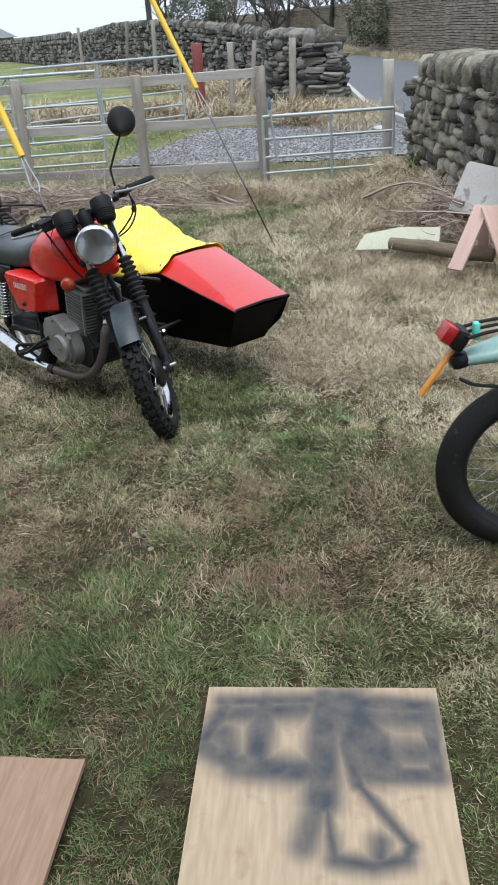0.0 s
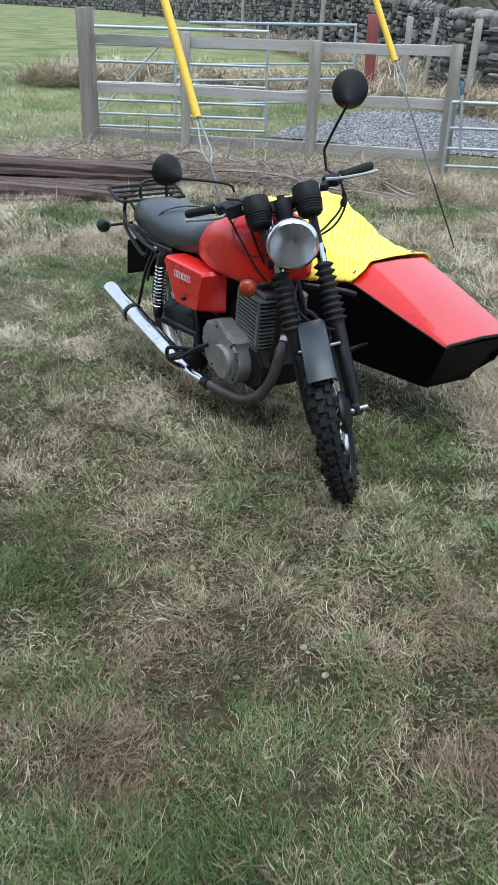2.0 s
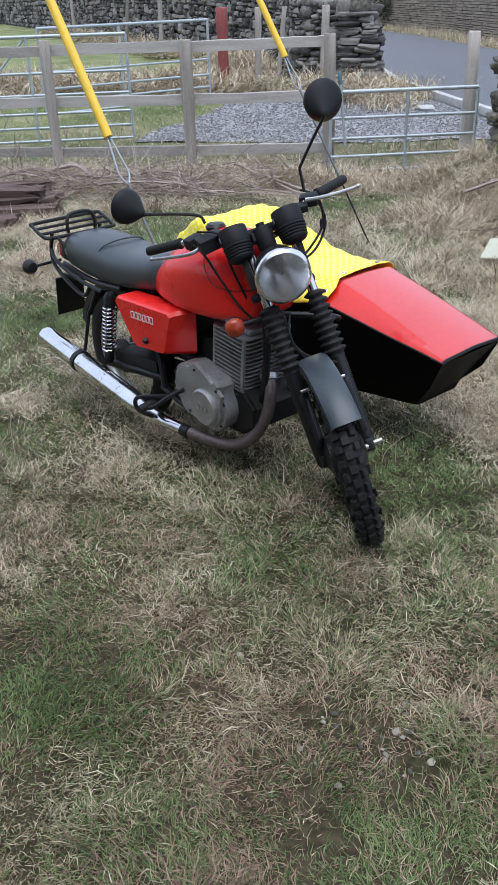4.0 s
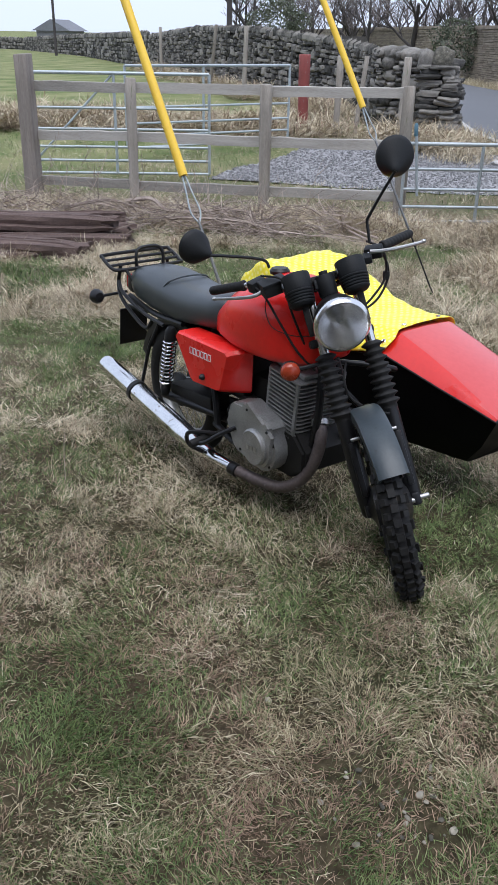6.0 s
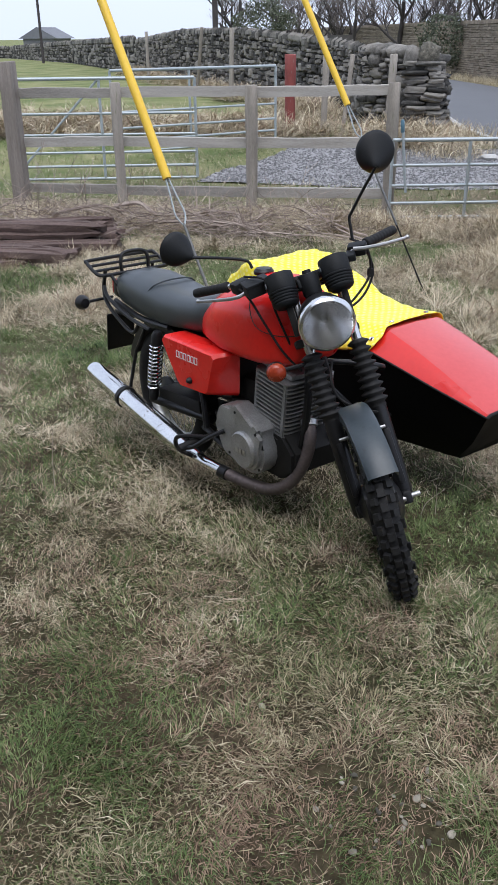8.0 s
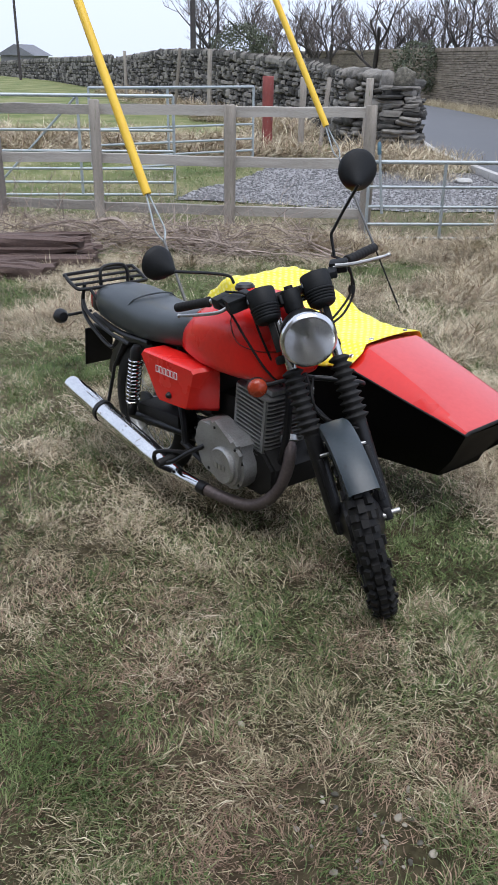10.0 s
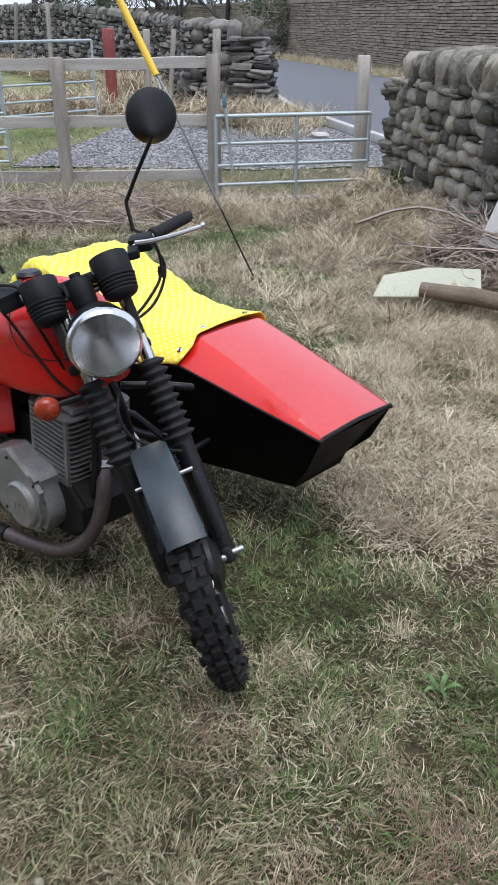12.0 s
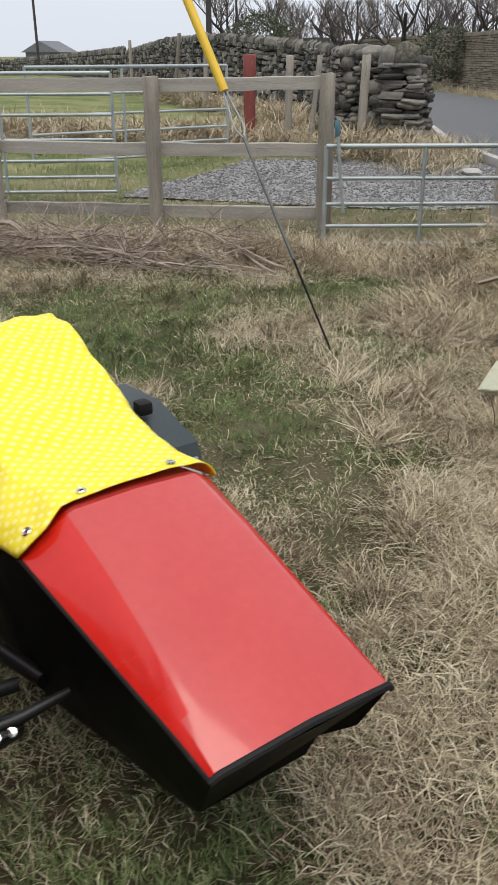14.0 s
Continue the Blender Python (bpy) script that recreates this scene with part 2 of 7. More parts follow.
# yellow oilcloth with small pale dots
OILCLOTH, on, ol, ob_ = nodes_of("yellow_dotted_oilcloth")
otc = on.new("ShaderNodeTexCoord")
omap = on.new("ShaderNodeMapping")
omap.inputs["Rotation"].default_value = (0, 0, radians(45))
oin = on.new("ShaderNodeSeparateXYZ")
oflat = on.new("ShaderNodeCombineXYZ")
odrop = on.new("ShaderNodeMath")
odrop.operation = "MULTIPLY_ADD"
odrop.inputs[1].default_value = 0.8
ol.new(otc.outputs["Object"], oin.inputs[0])
ol.new(oin.outputs[2], odrop.inputs[0])
ol.new(oin.outputs[1], odrop.inputs[2])
ol.new(oin.outputs[0], oflat.inputs[0])
ol.new(odrop.outputs[0], oflat.inputs[1])
ol.new(oflat.outputs[0], omap.inputs[0])
osep = on.new("ShaderNodeSeparateXYZ")
ol.new(omap.outputs[0], osep.inputs[0])


def chain(n, l, op, a, b=None, c=None):
    m = n.new("ShaderNodeMath")
    m.operation = op
    for i, v in enumerate((a, b, c)):
        if v is None:
            continue
        if isinstance(v, (int, float)):
            m.inputs[i].default_value = v
        else:
            l.new(v, m.inputs[i])
    return m.outputs[0]


DOT = 0.027
dx = chain(on, ol, "SUBTRACT", chain(on, ol, "FRACT", chain(on, ol, "DIVIDE", osep.outputs[0], DOT)), 0.5)
dy = chain(on, ol, "SUBTRACT", chain(on, ol, "FRACT", chain(on, ol, "DIVIDE", osep.outputs[1], DOT)), 0.5)
dd = chain(on, ol, "SQRT", chain(on, ol, "ADD", chain(on, ol, "MULTIPLY", dx, dx), chain(on, ol, "MULTIPLY", dy, dy)))
dots = ramp(on, [(0.18, (1, 1, 1)), (0.36, (0, 0, 0))])
ol.new(dd, dots.inputs[0])
onz = on.new("ShaderNodeTexNoise")
onz.inputs["Scale"].default_value, onz.inputs["Detail"].default_value = 9, 5
ol.new(otc.outputs["Object"], onz.inputs[0])
oy = ramp(on, [(0.3, (0.84, 0.70, 0.022)), (0.7, (0.92, 0.80, 0.035))])
ol.new(onz.outputs[0], oy.inputs[0])
omx = on.new("ShaderNodeMix")
omx.data_type = "RGBA"
omx.inputs[7].default_value = (0.92, 0.84, 0.27, 1)
ol.new(dots.outputs[0], omx.inputs[0])
ol.new(oy.outputs[0], omx.inputs[6])
ol.new(omx.outputs[2], ob_.inputs["Base Color"])
ob_.inputs["Roughness"].default_value = 0.42
obp = on.new("ShaderNodeBump")
obp.inputs["Strength"].default_value, obp.inputs["Distance"].default_value = 0.65, 0.016
ocr = on.new("ShaderNodeTexNoise")
ocr.noise_type = "RIDGED_MULTIFRACTAL"
ocr.inputs["Scale"].default_value, ocr.inputs["Detail"].default_value = 13, 3
ol.new(otc.outputs["Object"], ocr.inputs[0])
ol.new(chain(on, ol, "MULTIPLY_ADD", ocr.outputs[0], 0.30, onz.outputs[0]), obp.inputs["Height"])
ol.new(obp.outputs[0], ob_.inputs["Normal"])


# plywood with blurred sprayed lines
def plywood(name, strokes, dark, light):
    """strokes: (x0, y0, x1, y1, half width, softness) in metres from the board's middle."""
    m, n, l, b = nodes_of(name)
    tc = n.new("ShaderNodeTexCoord")
    sep = n.new("ShaderNodeSeparateXYZ")
    l.new(tc.outputs["Object"], sep.inputs[0])
    wob = n.new("ShaderNodeTexNoise")
    wob.inputs["Scale"].default_value, wob.inputs["Detail"].default_value = 14, 5
    l.new(tc.outputs["Object"], wob.inputs[0])
    mp = n.new("ShaderNodeMapping")
    mp.inputs["Scale"].default_value = (14, 1.6, 1)
    l.new(tc.outputs["Object"], mp.inputs[0])
    grain = n.new("ShaderNodeTexNoise")
    grain.inputs["Scale"].default_value, grain.inputs["Detail"].default_value = 5, 8
    l.new(mp.outputs[0], grain.inputs[0])
    r = ramp(n, [(0.15, dark), (0.85, light)])
    l.new(grain.outputs[0], r.inputs[0])
    dirt = ramp(n, [(0.60, (0, 0, 0)), (0.70, (1, 1, 1))])
    l.new(wob.outputs[0], dirt.inputs[0])
    mxd = n.new("ShaderNodeMix")
    mxd.data_type = "RGBA"
    mxd.inputs[7].default_value = (0.28, 0.18, 0.11, 1)
    l.new(chain(n, l, "MULTIPLY", dirt.outputs[0], 0.5), mxd.inputs[0])
    l.new(r.outputs[0], mxd.inputs[6])
    total = None
    for x0, y0, x1, y1, w, s in strokes:
        w = w * 1.3 if y0 > 0.03 else w
        ax, ay = x1 - x0, y1 - y0
        ll2 = max(ax * ax + ay * ay, 1e-6)
        px = chain(n, l, "SUBTRACT", sep.outputs[0], x0)
        py = chain(n, l, "SUBTRACT", sep.outputs[1], y0)
        dot = chain(n, l, "ADD", chain(n, l, "MULTIPLY", px, ax / ll2), chain(n, l, "MULTIPLY", py, ay / ll2))
        k = chain(n, l, "MINIMUM", chain(n, l, "MAXIMUM", dot, 0.0), 1.0)
        ex = chain(n, l, "SUBTRACT", px, chain(n, l, "MULTIPLY", k, ax))
        ey = chain(n, l, "SUBTRACT", py, chain(n, l, "MULTIPLY", k, ay))
        d = chain(n, l, "SQRT", chain(n, l, "ADD", chain(n, l, "MULTIPLY", ex, ex), chain(n, l, "MULTIPLY", ey, ey)))
        d = chain(n, l, "ADD", d, chain(n, l, "MULTIPLY", chain(n, l, "SUBTRACT", wob.outputs[0], 0.5), 0.03))
        v = n.new("ShaderNodeMapRange")
        v.interpolation_type = "SMOOTHSTEP"
        v.inputs["From Min"].default_value, v.inputs["From Max"].default_value = w + 1.9 * s, w - 1.2 * s
        l.new(d, v.inputs["Value"])
        total = v.outputs[0] if total is None else chain(n, l, "MAXIMUM", total, v.outputs[0])
    if total is not None:
        mx = n.new("ShaderNodeMix")
        mx.data_type = "RGBA"
        mx.inputs[7].default_value = (0.042, 0.048, 0.058, 1)
        l.new(chain(n, l, "MULTIPLY", total, chain(n, l, "MULTIPLY_ADD", wob.outputs[0], 0.7, 0.55)), mx.inputs[0])
        mx.clamp_factor = True
        l.new(mxd.outputs[2], mx.inputs[6])
        l.new(mx.outputs[2], b.inputs["Base Color"])
    else:
        l.new(mxd.outputs[2], b.inputs["Base Color"])
    b.inputs["Roughness"].default_value = 0.7
    bp = n.new("ShaderNodeBump")
    bp.inputs["Strength"].default_value, bp.inputs["Distance"].default_value = 0.2, 0.003
    l.new(grain.outputs[0], bp.inputs["Height"])
    l.new(bp.outputs[0], b.inputs["Normal"])
    return m


# field soil under the blades: earth, moss and dead thatch
SOIL, sn, sl, sb = nodes_of("field_thatch")
stc, s1, s2, s3 = sn.new("ShaderNodeTexCoord"), sn.new("ShaderNodeTexNoise"), sn.new("ShaderNodeTexNoise"), sn.new("ShaderNodeTexNoise")
for nz_, sc_, de_ in ((s1, 0.9, 5), (s2, 34, 7), (s3, 0.12, 3)):
    nz_.inputs["Scale"].default_value, nz_.inputs["Detail"].default_value = sc_, de_
    sl.new(stc.outputs["Object"], nz_.inputs[0])
sr1 = ramp(sn, [(0.38, (0.044, 0.042, 0.022)), (0.60, (0.074, 0.058, 0.038))])
sl.new(s1.outputs[0], sr1.inputs[0])
sr2 = ramp(sn, [(0.30, (0.5, 0.48, 0.46)), (0.70, (1.35, 1.32, 1.24))])
sl.new(s2.outputs[0], sr2.inputs[0])
smx = sn.new("ShaderNodeMix")
smx.data_type, smx.blend_type = "RGBA", "MULTIPLY"
smx.inputs[0].default_value = 1
sl.new(sr1.outputs[0], smx.inputs[6])
sl.new(sr2.outputs[0], smx.inputs[7])
# beyond the rails the field is better pasture
spx = sn.new("ShaderNodeSeparateXYZ")
sl.new(stc.outputs["Object"], spx.inputs[0])
sfar = sn.new("ShaderNodeMapRange")
sfar.inputs["From Min"].default_value, sfar.inputs["From Max"].default_value = 10.0, 17.0
sl.new(chain(sn, sl, "MULTIPLY_ADD", spx.outputs[0], -0.8, spx.outputs[1]), sfar.inputs["Value"])
spast = ramp(sn, [(0.35, (0.115, 0.15, 0.055)), (0.62, (0.235, 0.235, 0.115))])
sl.new(s1.outputs[0], spast.inputs[0])
smf = sn.new("ShaderNodeMix")
smf.data_type = "RGBA"
sl.new(sfar.outputs[0], smf.inputs[0])
sl.new(smx.outputs[2], smf.inputs[6])
sl.new(spast.outputs[0], smf.inputs[7])
# away from the trodden part the thatch is thick and pale
sout = sn.new("ShaderNodeMapRange")
sout.inputs["From Min"].default_value, sout.inputs["From Max"].default_value = 2.6, 4.2
sl.new(chain(sn, sl, "MAXIMUM", chain(sn, sl, "MULTIPLY", spx.outputs[1], 0.75), chain(sn, sl, "MAXIMUM", chain(sn, sl, "ABSOLUTE", chain(sn, sl, "ADD", spx.outputs[0], 0.1)), chain(sn, sl, "SUBTRACT", 3.0, spx.outputs[1]))), sout.inputs["Value"])
sthatch = ramp(sn, [(0.38, (0.085, 0.088, 0.044)), (0.60, (0.150, 0.122, 0.082))])
sl.new(s1.outputs[0], sthatch.inputs[0])
smo = sn.new("ShaderNodeMix")
smo.data_type = "RGBA"
sl.new(sout.outputs[0], smo.inputs[0])
sl.new(smf.outputs[2], smo.inputs[6])
sl.new(sthatch.outputs[0], smo.inputs[7])
smq = sn.new("ShaderNodeMix")
smq.data_type = "RGBA"
sl.new(sfar.outputs[0], smq.inputs[0])
sl.new(smo.outputs[2], smq.inputs[6])
sl.new(spast.outputs[0], smq.inputs[7])
sl.new(smq.outputs[2], sb.inputs["Base Color"])
sb.inputs["Roughness"].default_value = 0.95
sb.inputs["Specular IOR Level"].default_value = 0.1
sbp = sn.new("ShaderNodeBump")
sbp.inputs["Strength"].default_value, sbp.inputs["Distance"].default_value = 0.8, 0.03
sl.new(s2.outputs[0], sbp.inputs["Height"])
sl.new(sbp.outputs[0], sb.inputs["Normal"])
SHADE_WALL_STONE = surface("grey_shade_wall_stone", (0.17, 0.16, 0.14), (0.30, 0.285, 0.255), 0.9, 0, 1.5, 20, 0.5, (1, 1, 2.5), depth=0.03)
DOCK = surface("dock_leaf", (0.07, 0.14, 0.035), (0.14, 0.24, 0.07), 0.5, 0, 20, 80, 0.1, rand=0.3)


# ---- shape helpers ----
def V(*a):
    return Vector(a)


def part(name, bm, material, parent=None, label="", smooth=True, angle=40):
    bmesh.ops.recalc_face_normals(bm, faces=bm.faces[:])
    me = bpy.data.meshes.new(name)
    if smooth:
        for f in bm.faces:
            f.smooth = True
        lim = radians(angle)
        for e in bm.edges:
            if len(e.link_faces) == 2 and e.calc_face_angle(0) > lim:
                e.smooth = False
    bm.to_mesh(me)
    bm.free()
    me.materials.append(material)
    ob = new(name, me)
    if parent is not None:
        ob.parent = parent
    if label:
        tagged(ob, label)
    return ob


def thing(name, m, label, category, group="", kind=""):
    ob = new(name)
    ob.empty_display_size = 0.1
    ob.matrix_world = m
    return tagged(ob, label, category, group, kind)


def smooth_line(pts, steps=6):
    """A Catmull-Rom line through the points."""
    p = [Vector(q) for q in pts]
    if len(p) < 3:
        return p
    p = [2 * p[0] - p[1], *p, 2 * p[-1] - p[-2]]
    out = []
    for a, b, c, d in zip(p, p[1:], p[2:], p[3:]):
        for i in range(steps):
            t = i / steps
            out.append(0.5 * (2 * b + (c - a) * t + (2 * a - 5 * b + 4 * c - d) * t * t + (3 * b - a - 3 * c + d) * t ** 3))
    return [*out, p[-2]]


def ring_faces(bm, rings, closed=True, caps=True):
    n = len(rings[0])
    for a, b in zip(rings, rings[1:]):
        for i in range(n if closed else n - 1):
            j = (i + 1) % n
            bm.faces.new((a[i], a[j], b[j], b[i]))
    if caps and closed:
        bm.faces.new(rings[0][::-1])
        bm.faces.new(rings[-1])


def tube(bm, pts, r, seg=10, caps=True):
    """A round tube along a line; r: one radius or one for each point."""
    pts = [Vector(p) for p in pts]
    rs = [r] * len(pts) if isinstance(r, (int, float)) else list(r)
    if len(rs) != len(pts):
        rs = [rs[0] + (rs[-1] - rs[0]) * i / (len(pts) - 1) for i in range(len(pts))]
    side = None
    rings = []
    for i, p in enumerate(pts):
        d = (pts[min(i + 1, len(pts) - 1)] - pts[max(i - 1, 0)]).normalized()
        if side is None:
            side = d.orthogonal().normalized()
        side = (side - side.dot(d) * d)
        side = side.normalized() if side.length > 1e-6 else d.orthogonal().normalized()
        up = d.cross(side)
        rings.append([bm.verts.new(p + rs[i] * (math.cos(k) * side + math.sin(k) * up)) for k in (2 * math.pi * j / seg for j in range(seg))])
    ring_faces(bm, rings, True, caps)
    return bm


def lathe(bm, profile, m=None, seg=24, caps=True):
    """A turned shape round z from (radius, height) pairs, laid by m."""
    m = m or Matrix()
    rings = [[bm.verts.new(m @ Vector((r * math.cos(k), r * math.sin(k), h))) for k in (2 * math.pi * j / seg for j in range(seg))] for r, h in profile]
    ring_faces(bm, rings, True, caps)
    return bm


def box(bm, size, m=None, bevel=0.0, segs=2):
    t = bmesh.new()
    bmesh.ops.create_cube(t, size=1, matrix=Matrix.Diagonal((*size, 1)))
    if bevel:
        bmesh.ops.bevel(t, geom=t.edges[:], offset=bevel, segments=segs, affect="EDGES", profile=0.6)
    return merge(bm, t, m)


def merge(bm, t, m=None):
    if m is not None:
        t.transform(m)
    me = bpy.data.meshes.new("tmp")
    t.to_mesh(me)
    t.free()
    bm.from_mesh(me)
    bpy.data.meshes.remove(me)
    return bm


def loft(bm, rings, caps=True):
    ring_faces(bm, [[bm.verts.new(p) for p in r] for r in rings], True, caps)
    return bm


def prism(bm, outline, depth, m=None, bevel=0.0):
    """A plate with a 2D outline in x, y, from z = 0 to depth."""
    t = bmesh.new()
    lo = [t.verts.new((x, y, 0)) for x, y in outline]
    hi = [t.verts.new((x, y, depth)) for x, y in outline]
    ring_faces(t, [lo, hi])
    if bevel:
        edges = [e for e in t.edges if abs(e.verts[0].co.z - e.verts[1].co.z) < 1e-9 and e.verts[0].co.z > depth / 2]
        bmesh.ops.bevel(t, geom=edges, offset=bevel, segments=2, affect="EDGES")
    return merge(bm, t, m)


def aim(a, b):
    """A pose at a whose z axis points to b."""
    a, b = Vector(a), Vector(b)
    return Matrix.Translation(a) @ (b - a).to_track_quat("Z", "Y").to_matrix().to_4x4()


def rounded(w, h, r, n=4):
    """Outline of a rounded rectangle in x, y."""
    out = []
    for cx, cy, a0 in ((w / 2 - r, h / 2 - r, 0), (-w / 2 + r, h / 2 - r, 90), (-w / 2 + r, -h / 2 + r, 180), (w / 2 - r, -h / 2 + r, 270)):
        for i in range(n + 1):
            a = radians(a0 + 90 * i / n)
            out.append((cx + r * math.cos(a), cy + r * math.sin(a)))
    return out


LATTICE = np.random.RandomState(5).rand(64, 64)


def drift(x, y, size, seed=0):
    """Smooth noise between 0 and 1 over the plan, with lumps of that many metres."""
    x, y = np.asarray(x, float) / size + 17.3 * seed + 400, np.asarray(y, float) / size + 9.1 * seed + 400
    i, j = np.floor(x).astype(int), np.floor(y).astype(int)
    u, v = x - i, y - j
    u, v = u * u * (3 - 2 * u), v * v * (3 - 2 * v)
    g = lambda a, b: LATTICE[a % 64, b % 64]
    return (g(i, j) * (1 - u) + g(i + 1, j) * u) * (1 - v) + (g(i, j + 1) * (1 - u) + g(i + 1, j + 1) * u) * v


def ground_z(x, y):
    """Height of the field: a gentle dip beyond the front wheel, a low bank along the stone wall, small unevenness."""
    s = np.clip((np.asarray(y, float) - 2.5) / 1.6, 0, 1)
    dip = -0.075 * s * s * (3 - 2 * s)
    b = np.clip((np.asarray(y, float) - 12.5) / 5, 0, 1) * np.clip((0.6 - np.asarray(x, float)) / 2, 0, 1)
    near = np.clip((15 - np.hypot(x, y)) / 4, 0, 1)
    n = (drift(x, y, 1.1, 1) - 0.5) * 0.045 + (drift(x, y, 0.33, 2) - 0.5) * 0.022
    return dip + 0.22 * b + n * near


# ---- ground, road, gravel ----
def structure(name, bm, mat, label="", category="", kind="structure", smooth=True):
    return tagged(part(name, bm, mat, None, label, smooth), label, category, "", kind)


def graded(lo, hi, fine_lo, fine_hi, step):
    """Grid lines: even within the fine stretch, ever wider outside."""
    mid = list(np.arange(fine_lo, fine_hi + 1e-6, step))
    out, d, v = [], step, fine_hi
    while v < hi:
        d *= 1.35
        v = min(v + d, hi)
        out.append(v)
    pre, d, v = [], step, fine_lo
    while v > lo:
        d *= 1.35
        v = max(v - d, lo)
        pre.append(v)
    return np.array(pre[::-1] + mid + out)


def sheet(name, xs, ys, zfun, mat, keep=None):
    X, Y = np.meshgrid(xs, ys)
    Z = zfun(X, Y)
    co = np.stack([X, Y, Z], -1).reshape(-1, 3)
    nx = len(xs)
    faces = [(j * nx + i, j * nx + i + 1, (j + 1) * nx + i + 1, (j + 1) * nx + i) for j in range(len(ys) - 1) for i in range(nx - 1) if keep is None or keep((xs[i] + xs[i + 1]) / 2, (ys[j] + ys[j + 1]) / 2)]
    me = bpy.data.meshes.new(name)
    me.from_pydata(co.tolist(), [], faces)
    for p in me.polygons:
        p.use_smooth = True
    me.materials.append(mat)
    return new(name, me)


tagged(sheet("ground", graded(-900, 900, -6, 5, 0.1), graded(-300, 1500, -2, 12, 0.1), ground_z, SOIL), "rough pasture of short green and dead straw-coloured grass", "ground", kind="structure")

ROAD_L = [(4.6, 5.5), (3.1, 10.5), (1.8, 14.8), (0.97, 18.06), (0.18, 24.1), (-0.85, 36.4), (-3.2, 52), (-9, 80)]
ROAD_R = [(10.0, 5.5), (7.2, 14.0), (5.2, 20.5), (3.7, 25.9), (2.0, 33.5), (-0.2, 40.9), (-1.6, 52), (-5.8, 80)]
bm = bmesh.new()
for (a, b), (c, d), (e, f), (g, h) in zip(ROAD_L, ROAD_L[1:], ROAD_R, ROAD_R[1:]):
    bm.faces.new([bm.verts.new((x, y, 0.055)) for x, y in ((a, b), (e, f), (g, h), (c, d))])
bmesh.ops.remove_doubles(bm, verts=bm.verts[:], dist=0.001)
structure("road", bm, ROAD, "grey asphalt lane curving away between stone walls", "road")
bm = bmesh.new()
line = [V(x - 0.04, y, 0.0) for x, y in ROAD_L[1:5]]
for a, b in zip(line, line[1:]):
    n = max(2, int((b - a).length / 0.9))
    for i in range(n):
        p, q = a.lerp(b, i / n), a.lerp(b, (i + 0.97) / n)
        box(bm, (0.12, 0.12, (q - p).length), Matrix.Translation((p + q) / 2 + V(0, 0, 0.012)) @ (q - p).to_track_quat("Z", "X").to_matrix().to_4x4(), 0.012)
structure("kerb", bm, KERB, "pale stone kerb along the lane", "kerb")


def in_gravel(x, y):
    edge = 0.5 * (drift(x, y, 1.2, 4) - 0.5)
    left = -2.9 + (y - 10.6) * 0.28 + edge
    right = 2.9 - (y - 11.5) * 0.33
    return (y > 11.5 + edge) & (y < 15.3 + 1.6 * edge + 0.25 * x) & (x > left) & (x < right)


gravel = sheet("gravel_pad", np.arange(-4, 3.6, 0.1), np.arange(9.9, 17, 0.1), lambda x, y: ground_z(x, y) + 0.005 + 0.02 * drift(x, y, 0.7, 6), GRAVEL, in_gravel)
tagged(gravel, "pad of loose blue-grey crushed stone", "gravel", kind="structure")
rs = np.random.RandomState(11)
vs, fs = [], []
gx, gy = rs.uniform(-4, 3.4, 26000), rs.uniform(10, 16.5, 26000)
ok = in_gravel(gx, gy)
for x, y in zip(gx[ok][:9000], gy[ok][:9000]):
    r = rs.uniform(0.010, 0.026)
    z = float(ground_z(x, y)) + 0.010 + 0.02 * float(drift(x, y, 0.7, 6))
    b = len(vs)
    a = rs.uniform(0, 6.28)
    for k in range(4):
        vs.append((x + r * math.cos(a + k * 1.57) * rs.uniform(0.7, 1.3), y + r * math.sin(a + k * 1.57) * rs.uniform(0.7, 1.3), z + rs.uniform(-0.3, 0.3) * r))
    vs += [(x, y, z + r * 0.7), (x, y, z - r)]
    for k in range(4):
        fs += [(b + k, b + (k + 1) % 4, b + 4), (b + (k + 1) % 4, b + k, b + 5)]
me = bpy.data.meshes.new("gravel_stones")
me.from_pydata(vs, [], fs)
me.materials.append(GRAVEL)
tagged(new("gravel_stones", me), "loose crushed blue-grey stones", "gravel", kind="stuff")

# ---- fence along the field ----
FENCE = [(-4.06, 9.23, 1.475, 0.080), (-2.84, 9.19, 1.275, 0.056), (-1.38, 9.20, 1.252, 0.060), (0.060, 9.205, 1.275, 0.060)]
RAILS = ((1.160, 1.205), (0.662, 0.710), (0.165, 0.206))
fence = thing("fence", pose(-1.5, 9.2, -0.07), "weathered grey timber post-and-rail fence with three rails", "fence")
inv = fence.matrix_world.inverted()


